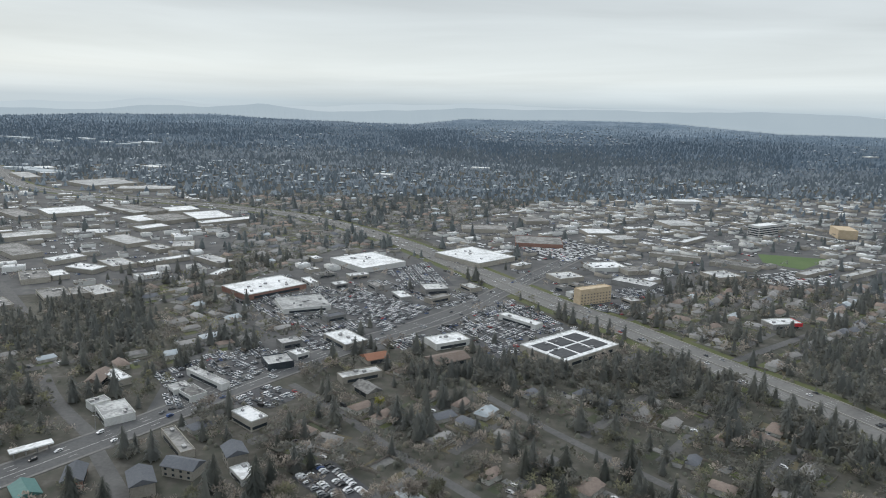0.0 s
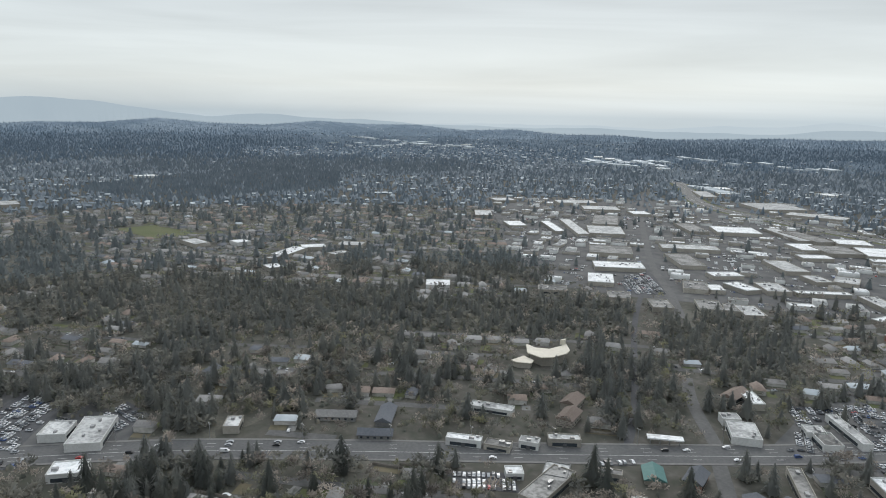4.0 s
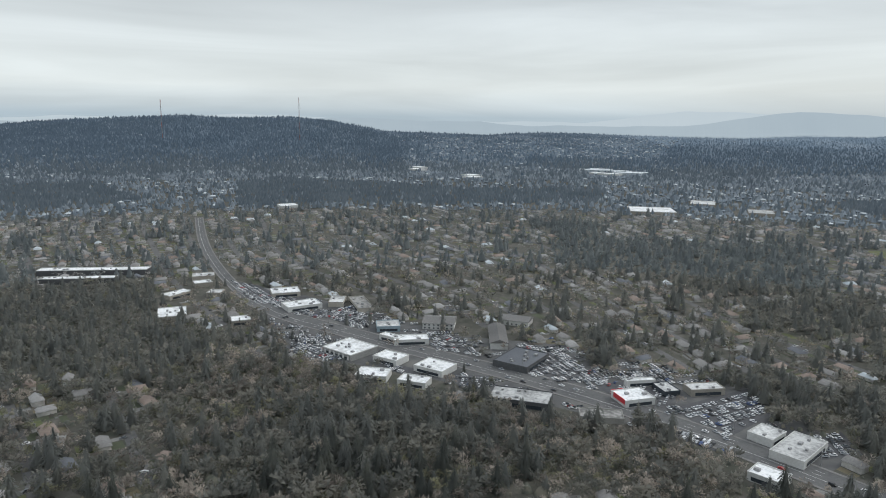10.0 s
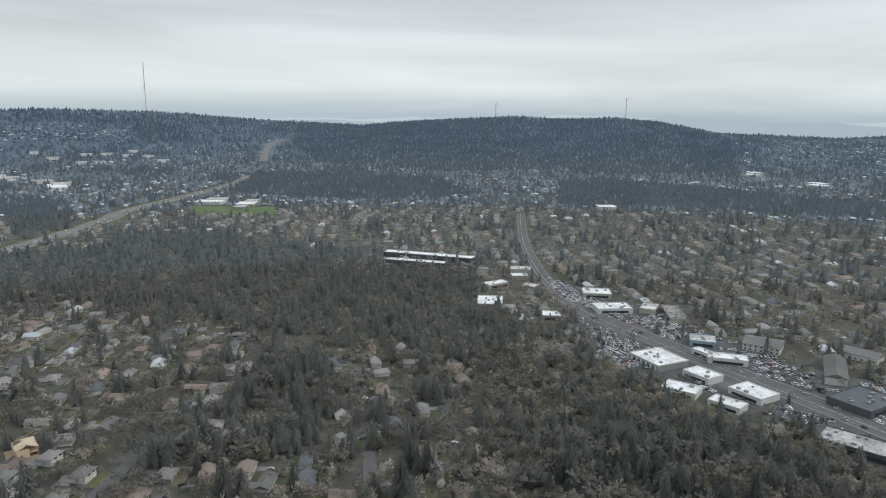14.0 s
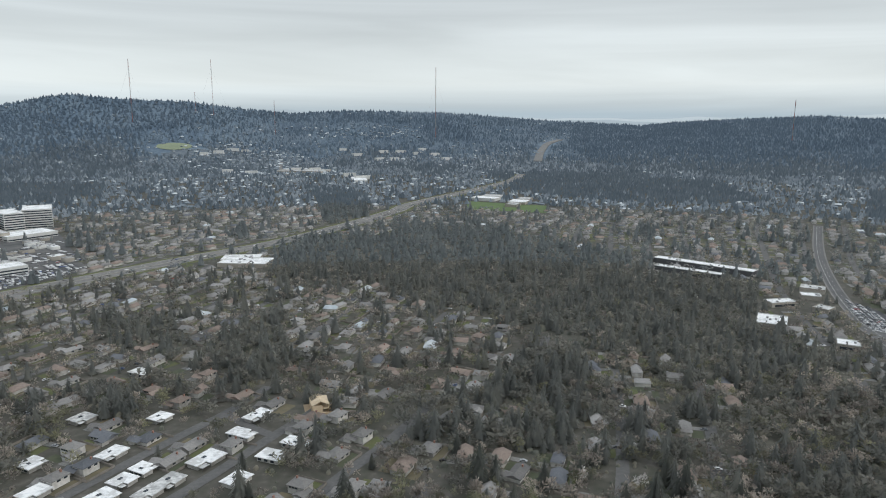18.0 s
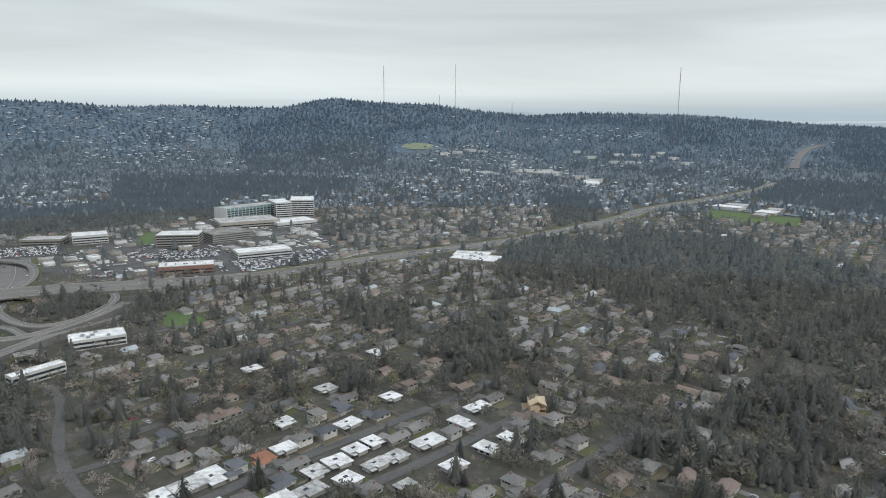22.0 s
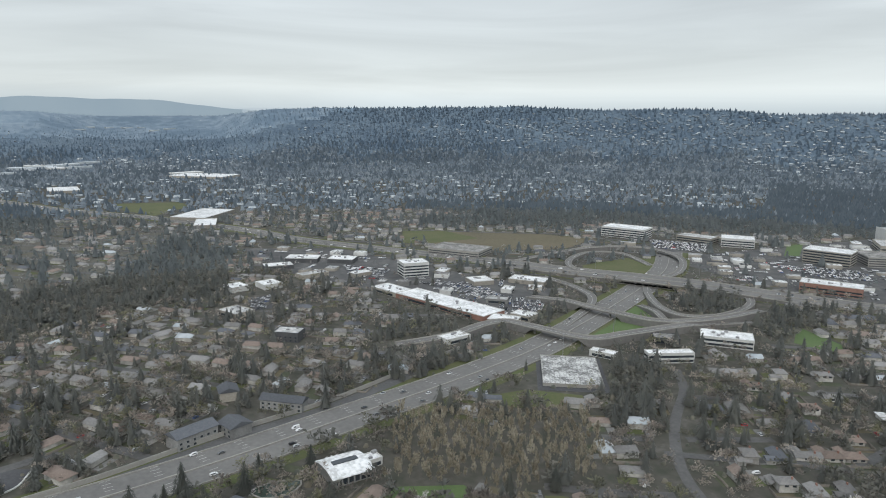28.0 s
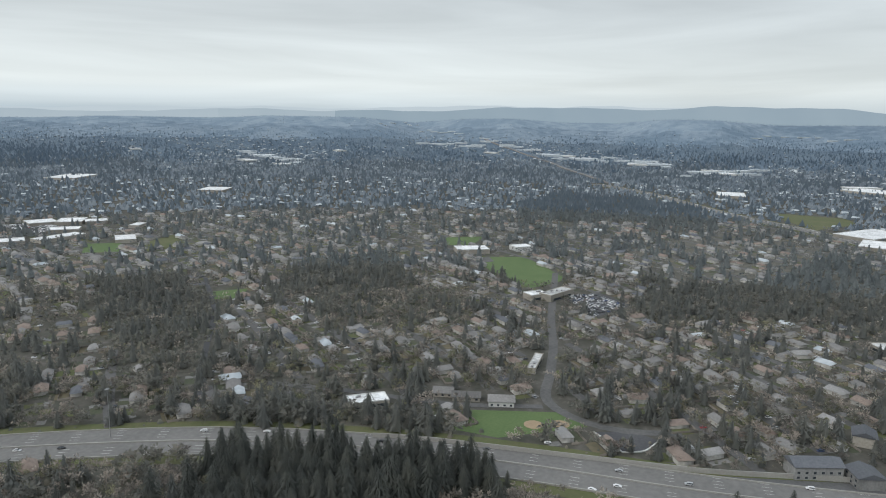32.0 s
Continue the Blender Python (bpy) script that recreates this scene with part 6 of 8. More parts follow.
# ---- cars ----
def profile(shape, outline, half, mat=0):
    """A side outline (x, z) drawn out to a width, narrower towards the top."""
    left = [(x, -half * (1 - 0.16 * max(0, z - 0.75)), z) for x, z in outline]
    right = [(x, -y, z) for x, y, z in left]
    n, k = len(outline), len(shape.v)
    shape.v += left + right
    shape.f += [tuple(range(k + n - 1, k - 1, -1)), tuple(range(k + n, k + 2 * n))]
    shape.m += [mat, mat]
    for i in range(n):
        j = (i + 1) % n
        shape.f.append((k + i, k + j, k + n + j, k + n + i))
        shape.m.append(mat)
    return shape


SEDAN = [(-2.25, 0.35), (2.25, 0.35), (2.3, 0.7), (1.2, 0.95), (0.45, 1.42), (-1.1, 1.45), (-1.75, 1.0), (-2.3, 0.9)]
SUV = [(-2.3, 0.4), (2.3, 0.4), (2.3, 0.9), (1.35, 1.1), (0.75, 1.7), (-2.0, 1.75), (-2.3, 1.1)]
VAN = [(-2.7, 0.4), (2.6, 0.4), (2.65, 1.0), (2.0, 1.3), (1.4, 2.2), (-2.7, 2.25)]
CABIN = {"sedan": [(-1.55, 1.0), (1.0, 1.0), (0.42, 1.38), (-1.05, 1.41)], "suv": [(-2.05, 1.12), (1.15, 1.12), (0.7, 1.64), (-1.9, 1.69)], "van": [(0.2, 1.3), (1.85, 1.3), (1.32, 2.05), (0.2, 2.1)]}
PAINTS = ("white", "silver", "black", "grey", "red", "blue")
wheel_ring = Shape()
wheel_ring.prism([(0.33 * math.cos(a * 0.785), 0.33 * math.sin(a * 0.785)) for a in range(8)], -0.11, 0.11, bottom=True)
WHEEL = wheel_ring.mesh("wheel", "tyre")
BODY = {(k, c): profile(Shape(), o, 0.92).mesh("body", "car_" + c) for k, o in (("sedan", SEDAN), ("suv", SUV), ("van", VAN)) for c in PAINTS}
GLAZE = {k: profile(Shape(), o, 0.94).mesh("window_glass", "glass") for k, o in CABIN.items()}
car_rng = random.Random(5)
CAR_FIRST = {}


def car(x, y, z, turn):
    kind = car_rng.choices(("sedan", "suv", "van"), (0.55, 0.4, 0.05))[0]
    paint = car_rng.choices(PAINTS, (0.41, 0.26, 0.14, 0.15, 0.015, 0.025))[0]
    m = Matrix.Translation((x, y, z)) @ Matrix.Rotation(turn, 4, "Z")
    if (kind, paint) in CAR_FIRST:
        return copy_thing(CAR_FIRST[kind, paint], m)
    ob = thing("car", "%s %s parked or driving on asphalt" % (paint, kind.replace("suv", "sport utility car")), "car", m, "cars of the town")
    part("body", BODY[kind, paint], None, ob)
    part("window_glass", GLAZE[kind], None, ob)
    for wx in (-1.4, 1.4):
        for wy in (-0.82, 0.82):
            part("wheel", WHEEL, None, ob).matrix_basis = pose(wx, wy, 0.33, 90, 0, 0)
    CAR_FIRST[kind, paint] = ob
    return ob


def rows_of_cars():
    spots = []
    for quad in LOTS:
        q = np.array(quad, float)
        u = q[1] - q[0] if np.linalg.norm(q[1] - q[0]) > np.linalg.norm(q[2] - q[1]) else q[2] - q[1]
        u /= np.linalg.norm(u)
        v = np.array((-u[1], u[0]))
        a, b = (q - q.mean(0)) @ u, (q - q.mean(0)) @ v
        row, k = b.min() + 3.0, 0
        while row < b.max() - 2:
            t = a.min() + 2.0
            while t < a.max() - 2:
                p = q.mean(0) + u * t + v * row
                if inside(quad, p[0], p[1]) and car_rng.random() < 0.66:
                    spots.append((p[0], p[1], 0.17, math.atan2(v[1], v[0]) + car_rng.gauss(0, 0.04) + (math.pi if car_rng.random() < 0.3 else 0)))
                t += 2.75
            k += 1
            row += 5.3 if k % 2 else 7.5
    # loose rows over the business quarters
    cells = [(i, j) for i, j in np.argwhere(cover == 2) if math.hypot(gx[i, j], gy[i, j]) < 1500]
    close = [q for q in cells if math.hypot(gx[q[0], q[1]], gy[q[0], q[1]]) < 760]
    for k in range(1700):
        i, j = car_rng.choice(close if k < 750 else cells)
        x, y, t = gx[i, j], gy[i, j], radians(car_rng.choice((40, 130, -50)))
        for n in range(car_rng.randrange(2, 9)):
            px, py = x + n * 2.9 * math.cos(t), y + n * 2.9 * math.sin(t)
            if cover_at(px, py) == 2:
                spots.append((px, py, 0.1 + 0.001 * n, t + math.pi / 2))
    # traffic
    for line, offs, gap in ((bl, (-8, -4, 4, 8), 34), (fw_a, (-17, -13, -9, -5, 5, 9, 13, 17), 60), (fw_b, (-13, -9, -5, 5, 9, 13), 55)):
        n = sideways(line)
        for off in offs:
            for i in range(len(line) - 1):
                if car_rng.random() < 12.0 / gap / 2.2:
                    p = line[i] + n[i] * off
                    d = line[i + 1] - line[i]
                    high = float(rise_b(*p)) if line is fw_b else 0.32
                    spots.append((p[0], p[1], max(0.32, high + 0.02) if line is fw_b else 0.33 if line is fw_a else 0.24, math.atan2(d[1], d[0]) + (math.pi if off > 0 else 0)))
    # along the home streets
    for x, y, turn, size in HOUSE_AT[:1400]:
        if car_rng.random() < 0.6:
            c, s = math.cos(turn), math.sin(turn)
            px, py = x + 4.5 * c + 13 * s, y + 4.5 * s - 13 * c
            if cover_at(px, py) in (0, 7, 9):
                spots.append((px, py, 0.03, turn + math.pi / 2))
    spots.sort(key=lambda p: math.hypot(p[0], p[1]))
    for p in spots[:240]:
        car(*p)
    base = np.array([(-2.2, -0.9, 0.3), (2.2, -0.9, 0.3), (2.2, 0.9, 0.3), (-2.2, 0.9, 0.3), (-2.2, -0.9, 0.9), (2.2, -0.9, 0.85), (2.2, 0.9, 0.85), (-2.2, 0.9, 0.9),
                     (-1.7, -0.8, 0.9), (1.1, -0.8, 0.9), (1.1, 0.8, 0.9), (-1.7, 0.8, 0.9), (-1.2, -0.65, 1.5), (0.4, -0.65, 1.5), (0.4, 0.65, 1.5), (-1.2, 0.65, 1.5)])
    quads = [(0, 1, 5, 4), (1, 2, 6, 5), (2, 3, 7, 6), (3, 0, 4, 7), (4, 5, 6, 7), (8, 9, 13, 12), (9, 10, 14, 13), (10, 11, 15, 14), (11, 8, 12, 15), (12, 13, 14, 15)]
    face = np.array([t for a, b, c, d in quads for t in ((a, b, c), (a, c, d))])
    verts, tris, index = [], [], []
    at = 0
    for x, y, z, t in spots[240:]:
        c, s = math.cos(t), math.sin(t)
        # beyond 900 metres a lower form: the body and its roof
        near = math.hypot(x, y) < 900
        b, f = (base, face) if near else (base[:8] * (1, 1, 1.35), face[:10])
        verts.append(np.stack([c * b[:, 0] - s * b[:, 1] + x, s * b[:, 0] + c * b[:, 1] + y, b[:, 2] + z], 1))
        tris.append(f + at)
        at += len(b)
        p = car_rng.choices(range(6), (0.41, 0.26, 0.14, 0.15, 0.015, 0.025))[0]
        index.append([p] * 10 + ([6] * 8 + [p] * 2 if near else []))
    me = raw_mesh("cars", np.concatenate(verts), np.concatenate(tris), tuple("car_" + p for p in PAINTS) + ("glass",), np.concatenate(index))
    tagged(new("parked_cars", me), "many parked and driving cars in mixed colours", "cars", kind="stuff")
    return len(spots)


# ---- ramps, bridges and freeway furniture ----
CROSS = np.array((508.0, -700.0))


def rise_b(x, y):
    """The second freeway climbs over the first on a bridge."""
    d = np.hypot(np.asarray(x) - CROSS[0], np.asarray(y) - CROSS[1])
    return 0.3 + 6.2 * np.clip((240 - d) / 200, 0, 1) ** 1.0


def raised(name, points, width, label, high=6.0, ends=70.0, gap=None):
    """A ramp or bridge on an embankment that is open where it crosses the freeway."""
    line = smooth(points, 8)
    cover[near_line([tuple(p) for p in line], gx, gy) < width / 2 + 7] = 4
    along = np.r_[0, np.cumsum(np.linalg.norm(np.diff(line, axis=0), axis=1))]
    z = 0.25 + high * np.clip(np.minimum(along, along[-1] - along) / ends, 0, 1)
    under = near_line([tuple(p) for p in fw_a[::2]], line[:, 0], line[:, 1]) < 26
    s = Shape()
    strip(s, line, width / 2, -width / 2, z, low=np.where(under, z - 1.2, -0.2))
    ob = structure(name, s, "concrete", label, "road")
    for side in (1, -1):
        rail = Shape()
        strip(rail, line, side * (width / 2 - 0.05), side * (width / 2 - 0.4), z + 0.9, low=z - 0.1)
        part("parapet", rail, "barrier", ob)
    middle = Shape()
    strip(middle, line, 0.12, -0.12, z + 0.03)
    part("lane_marking", middle, "paint", ob)
    for i in np.nonzero(under)[0][::4]:
        x, y = line[i]
        part("pier", Shape().box(x - 0.7, x + 0.7, y - 0.7, y + 0.7, -0.2, z[i] - 1.1), "barrier", ob)
    return line


raised("ramp_1", [(716, -636), (719, -753), (709, -818), (680, -863), (636, -874), (580, -845), (537, -778), (531, -711)], 10, "pale concrete loop ramp round a grass field", 5, 160)
raised("ramp_2", [(592, -790), (663, -815), (691, -772), (668, -709), (626, -673), (572, -683), (498, -723)], 9, "pale concrete inner loop ramp", 4, 120)
raised("ramp_3", [(527, -706), (493, -656), (442, -609), (406, -598), (385, -622), (382, -667), (396, -711), (428, -744), (466, -734)], 9, "pale concrete loop ramp round dark trees", 4, 120)
raised("ramp_4", [(625, -614), (566, -605), (515, -584), (485, -546), (459, -485)], 10, "curving two lane freeway ramp", 3, 120)
raised("bridge_1", [(501, -314), (486, -365), (488, -425), (462, -438), (404, -457), (392, -498), (380, -558), (359, -650)], 12, "concrete overpass across the sunken freeway", 6.5, 90)
raised("bridge_2", [(560, -530), (508, -535), (451, -542), (396, -561), (369, -635), (376, -700)], 11, "second concrete overpass beside green verges", 6.5, 50)
raised("ramp_5", [(466, -606), (427, -585), (393, -566)], 8, "short link ramp beside the overpass", 5, 40)
deck_line = fw_b[(np.hypot(*(fw_b - CROSS).T) < 262)]
deck = Shape()
over = near_line([tuple(p) for p in fw_a[::2]], deck_line[:, 0], deck_line[:, 1]) < 34
strip(deck, deck_line, 22.5, -22.5, rise_b(*deck_line.T), low=np.where(over, rise_b(*deck_line.T) - 1.6, -0.3))
deck_ob = structure("bridge_3", deck, "concrete", "wide freeway bridge carried over the other freeway", "bridge")
for side in (1, 0, -1):
    rail = Shape()
    strip(rail, deck_line, side * 22.4 + 0.25, side * 22.4 - 0.25, rise_b(*deck_line.T) + 1.0, low=rise_b(*deck_line.T) - 0.1)
    part("parapet", rail, "barrier", deck_ob)
for i in np.nonzero(over)[0][::2]:
    for off in (-14, 0, 14):
        x, y = deck_line[i] + sideways(deck_line)[i] * off
        part("pier", Shape().box(x - 0.8, x + 0.8, y - 0.8, y + 0.8, -0.3, 5.0), "barrier", deck_ob)
wall_line = smooth([(380, 150), (386, 110), (394, -22), (398, -61), (411, -130), (418, -196), (427, -237), (448, -314), (468, -391)])
sound = Shape()
strip(sound, wall_line, 0.25, -0.25, 3.2, low=-0.2)
sound_ob = structure("sound_wall", sound, "barrier", "long pale concrete sound wall along the freeway", "wall")
lane = Shape()
strip(lane, wall_line, -2.0, -13.0, 0.22)
part("sunken_lane", lane, "asphalt", sound_ob, "dark asphalt exit lane beside the wall")


def pole(x, y, high, label, heads):
    ob = thing("light_pole", label, "street lamp", pose(x, y, 0.1), "freeway light poles")
    part("mast", Shape().prism([(0.28 * math.cos(i * 1.047), 0.28 * math.sin(i * 1.047)) for i in range(6)], 0, high, taper=0.45), "metal", ob)
    for k in range(heads):
        a = 6.283 * k / heads
        cx, cy = 1.1 * math.cos(a), 1.1 * math.sin(a)
        part("lamp_head", Shape().box(cx - 0.5, cx + 0.5, cy - 0.3, cy + 0.3, high - 0.3, high), "metal", ob)


for x, y in ((417, -202), (402, -489), (392, -413), (694, -826), (514, -790), (452, -762), (394, -783), (431, -526), (468, -600), (560, -640), (330, 305), (300, 370)):
    pole(x, y, 32, "tall grey high-mast freeway light pole", 6)
for i in range(6, len(bl) - 40, 4):
    p = bl[i] + sideways(bl)[i] * (13.5 if i % 8 else -13.5)
    pole(p[0], p[1], 10, "grey street light pole beside the boulevard", 2)


def radio_mast(bearing, low, high, r):
    """A slim guyed lattice mast on the hills, in red and white lengths."""
    a = radians(bearing)
    x, y = -math.sin(a) * r, math.cos(a) * r
    base, top = float(ground_z(x, y)), EYE + r * math.tan(radians(high))
    ob = thing("radio_mast", "tall thin guyed radio mast on a wooded hill", "mast", pose(x, y, base), "radio masts on the hills")
    n = 7
    for k in range(n):
        z0, z1 = (top - base) * k / n, (top - base) * (k + 1) / n
        s = Shape()
        for q in range(3):
            px, py = 1.2 * math.cos(q * 2.094), 1.2 * math.sin(q * 2.094)
            s.box(px - 0.35, px + 0.35, py - 0.35, py + 0.35, z0, z1)
        for q in range(6):
            z = z0 + (z1 - z0) * (q + 0.5) / 6
            s.box(-1.1, 1.1, -0.25, 0.25, z - 0.3, z + 0.3)
        part("lattice_section", s, "mast_red" if k % 2 == 0 else "metal", ob)
    for q in range(3):
        g = Shape()
        dx, dy = math.cos(q * 2.094 + 0.5), math.sin(q * 2.094 + 0.5)
        g.face(((0, 0, (top - base) * 0.85), (0.3, 0, (top - base) * 0.85), (dx * 90, dy * 90, 0)))
        part("guy_wire", g, "metal", ob)


radio_mast(164.5, -0.12, 3.62, 3450)
radio_mast(182.0, 0.47, 4.0, 3450)
radio_mast(187.8, -0.29, 3.86, 3350)
radio_mast(183.3, 0.0, 1.54, 3500)
radio_mast(177.4, -0.3, 0.94, 3500)
radio_mast(127.0, -0.16, 1.41, 3600)
radio_mast(137.3, 0.0, 1.06, 3600)

# ---- park details ----
for x, y, q in ((430, 55, 6.5), (436, 38, 6.5)):
    structure("ball_diamond", Shape().prism([(x + q * math.cos(k * 0.5236), y + q * math.sin(k * 0.5236)) for k in range(12)], -0.3, 0.2), "dirt", "tan dirt ball diamond in the green park", "field")
structure("pond", Shape().prism([(337, -117), (339, -131), (331, -145), (322, -134), (327, -120)], -0.4, 0.15), "pond", "small green pond with a pale stone rim", "water")
kerb = Shape()
strip(kerb, smooth([(337, -117), (339, -131), (331, -145), (322, -134), (327, -120), (337, -117)], 4), 0.5, -0.5, 0.5, low=-0.2)
structure("pond_rim", kerb, "barrier", "pale stone rim round the pond", "kerb")
structure("cul_de_sac", Shape().prism([(431, 16), (415, 1), (408, -3), (412, -14), (418, -19), (431, -25), (440, -10)], -0.4, 0.2), "lot", "fresh dark asphalt turning circle", "road")
rim_line = Shape()
strip(rim_line, smooth([(431, 16), (415, 1), (408, -3), (412, -14), (418, -19), (431, -25)], 4), 0.5, -0.5, 0.6, low=-0.2)
structure("kerb_wall", rim_line, "paint", "white concrete kerb round the turning circle", "kerb")
structure("tennis_courts", Shape().prism([(951, 225), (974, 201), (945, 187), (919, 211)], -0.4, 0.2), "street", "grey green tennis courts beside the field", "court")


# ---- on the hillsides ----
SLOPES = []


def slope_zone(kind, *ring):
    """What covers a stretch of the far slopes, by bearing and by elevation from the eye: 1 dark firs, 9 homes."""
    SLOPES.append((kind, list(ring)))


slope_zone(1, (35.5, -1.83), (27.5, -1.17), (19.3, -1.14), (14.6, -1.79), (15.5, -2.50), (35.1, -2.93))
slope_zone(1, (10.0, -2.32), (1.4, -1.22), (-12.4, -1.21), (-12.8, -4.12), (-3.0, -4.72), (5.4, -4.40), (9.1, -3.19))
slope_zone(9, (4.8, -1.78), (-4.3, -1.60), (-4.0, -2.54), (2.1, -2.91))
slope_zone(9, (5.4, -1.80), (-6.9, -1.48), (-9.6, -2.61), (-1.1, -3.05))
slope_zone(1, (30.9, -1.63), (20.4, -1.13), (16.9, -1.97), (27.1, -2.61))
slope_zone(1, (350.0, -2.46), (339.1, -1.95), (338.9, -3.80), (349.0, -3.97))
slope_zone(1, (80.9, -1.23), (73.8, -1.55), (60.6, -3.37), (68.9, -4.72), (81.2, -4.92))
slope_zone(1, (43.2, -1.67), (29.9, -1.30), (25.8, -2.10), (38.5, -3.13))
slope_zone(9, (65.0, -3.63), (52.4, -2.89), (38.5, -3.59), (52.4, -4.64), (64.6, -4.96))
slope_zone(1, (108.2, -1.39), (86.1, -1.60), (84.4, -3.84), (96.6, -4.51), (108.5, -3.91))
slope_zone(1, (86.1, -0.83), (77.9, -0.69), (75.1, -1.87), (82.5, -2.22))
slope_zone(1, (75.1, -3.94), (57.1, -3.63), (52.9, -4.52), (70.4, -5.23))
slope_zone(9, (75.1, -2.93), (53.1, -2.39), (43.2, -2.76), (53.0, -3.24), (72.8, -3.67))
slope_zone(1, (131.4, -0.33), (127.3, -0.19), (119.3, -1.56), (118.2, -4.39), (131.8, -4.52))
slope_zone(9, (117.2, -1.68), (96.5, -1.44), (98.3, -3.17), (113.0, -3.17))
slope_zone(1, (95.6, -1.52), (76.5, -0.91), (69.6, -1.82), (76.2, -3.66), (93.7, -3.78))
slope_zone(1, (166.2, -0.27), (162.4, -0.64), (162.1, -2.27), (165.7, -2.51))
slope_zone(1, (153.3, -1.03), (139.1, -0.35), (125.4, -0.23), (120.0, -1.49), (118.6, -4.03), (129.8, -4.29), (141.0, -4.62), (150.0, -3.90), (153.8, -2.55))
slope_zone(9, (117.4, -1.80), (108.0, -1.67), (108.6, -2.92), (116.5, -3.26))
slope_zone(9, (137.8, -0.80), (132.2, -0.75), (132.2, -1.29), (137.8, -1.34))
slope_zone(1, (152.6, -1.01), (137.5, -0.24), (129.3, -0.56), (128.9, -3.66), (142.8, -4.19), (151.6, -3.94), (153.5, -2.60))
slope_zone(1, (193.7, 1.26), (186.7, 0.77), (177.5, 0.00), (165.5, -0.17), (157.2, -0.58), (158.1, -1.04), (177.1, -0.65), (186.8, -0.25), (187.9, -4.16), (194.4, -5.11))
slope_zone(1, (164.6, -0.62), (161.8, -0.47), (161.3, -2.20), (164.6, -2.31))
slope_zone(9, (175.4, -1.09), (165.5, -0.94), (165.5, -1.99), (174.6, -2.03))
slope_zone(9, (208.1, -0.16), (201.8, -0.24), (202.6, -1.09), (208.2, -0.97))
slope_zone(9, (184.6, -2.34), (178.9, -2.40), (172.0, -4.48), (168.3, -5.43), (178.2, -5.74), (184.0, -4.27))
slope_zone(9, (230.1, -0.48), (216.1, 0.44), (199.7, 0.09), (201.1, -1.51), (215.3, -1.78), (230.2, -1.92))
slope_zone(1, (236.4, 0.47), (227.7, 0.81), (221.3, 0.62), (228.2, -0.06), (236.4, -0.11))
slope_zone(1, (199.7, -1.50), (194.3, 0.57), (188.2, 0.37), (189.7, -3.18), (198.7, -4.70))
slope_zone(1, (194.3, 1.01), (181.6, 0.39), (177.7, -0.21), (181.5, -1.08), (187.2, -1.37), (194.3, -0.33))
slope_zone(9, (210.8, -2.46), (202.5, -2.43), (202.4, -3.82), (210.8, -3.84))
slope_zone(1, (248.7, 0.33), (226.9, 0.66), (222.0, 0.35), (228.7, -0.22), (248.3, -0.20))
slope_zone(9, (230.5, -0.10), (215.5, 0.58), (201.7, 0.09), (201.4, -2.61), (211.3, -2.13), (221.8, -1.93), (230.5, -1.60))
slope_zone(1, (266.5, -2.30), (260.9, -2.56), (263.2, -3.54), (266.7, -3.85))
slope_zone(9, (262.1, -2.96), (251.4, -3.51), (250.6, -4.18), (261.4, -4.20))
slope_zone(1, (255.1, 0.45), (225.9, 0.73), (223.5, 0.37), (237.2, -0.48), (250.5, -0.25))
slope_zone(1, (246.8, -1.77), (229.2, -2.17), (229.1, -3.40), (245.8, -3.80))
slope_zone(1, (318.2, -2.16), (310.0, -2.79), (311.2, -3.83), (318.3, -4.10))
slope_zone(1, (265.1, 0.08), (253.4, -0.09), (253.1, -2.99), (258.3, -2.44), (264.7, -0.98))
slope_zone(9, (307.1, -1.72), (296.0, -1.61), (294.2, -4.09), (305.6, -4.09))
slope_zone(9, (287.8, -1.48), (280.4, -1.34), (267.8, -3.25), (277.5, -3.56), (286.8, -2.47))


def slope_cover(x, y):
    x, y = np.asarray(x, float), np.asarray(y, float)
    r, az = np.hypot(x, y), np.degrees(np.arctan2(-x, y)) % 360
    up = np.degrees(np.arctan2(ground_z(x, y) - EYE, r))
    c = np.zeros(x.shape, int)
    for kind, ring in SLOPES:
        c[inside(ring, az, up) | inside(ring, az - 360, up)] = kind
    return c


def on_slope(bearing, el):
    """Where the land rises to an elevation as seen from the eye, on a bearing."""
    a = radians(bearing)
    r = np.arange(1500, 4500, 5.0)
    x, y = -math.sin(a) * r, math.cos(a) * r
    up = np.degrees(np.arctan2(ground_z(x, y) - EYE, r))
    k = int(np.argmax(up >= el))
    return x[k], y[k]


FAR_CLEAR = []


def hill_road(name, points, width, label):
    line = smooth([on_slope(*p) for p in points], 15)
    s = Shape()
    strip(s, line, width / 2, -width / 2, ground_z(line[:, 0], line[:, 1]) + 3.0, low=ground_z(line[:, 0], line[:, 1]) - 5)
    structure(name, s, "concrete", label, "road")
    FAR_CLEAR.extend((x - dx, y - dy, width / 2 + 16) for x, y in line for dx, dy in ((0, 0), (x * 0.012, y * 0.012)))


hill_road("freeway_3", [(156.1, -3.82), (155.9, -3.09), (155.4, -2.45), (154.4, -2.08)], 34, "distant grey freeway climbing over the wooded ridge")
hill_road("hill_street_1", [(176.4, -5.77), (176.6, -5.03), (177.1, -4.48), (177.0, -3.93)], 12, "distant grey street climbing through hillside homes")
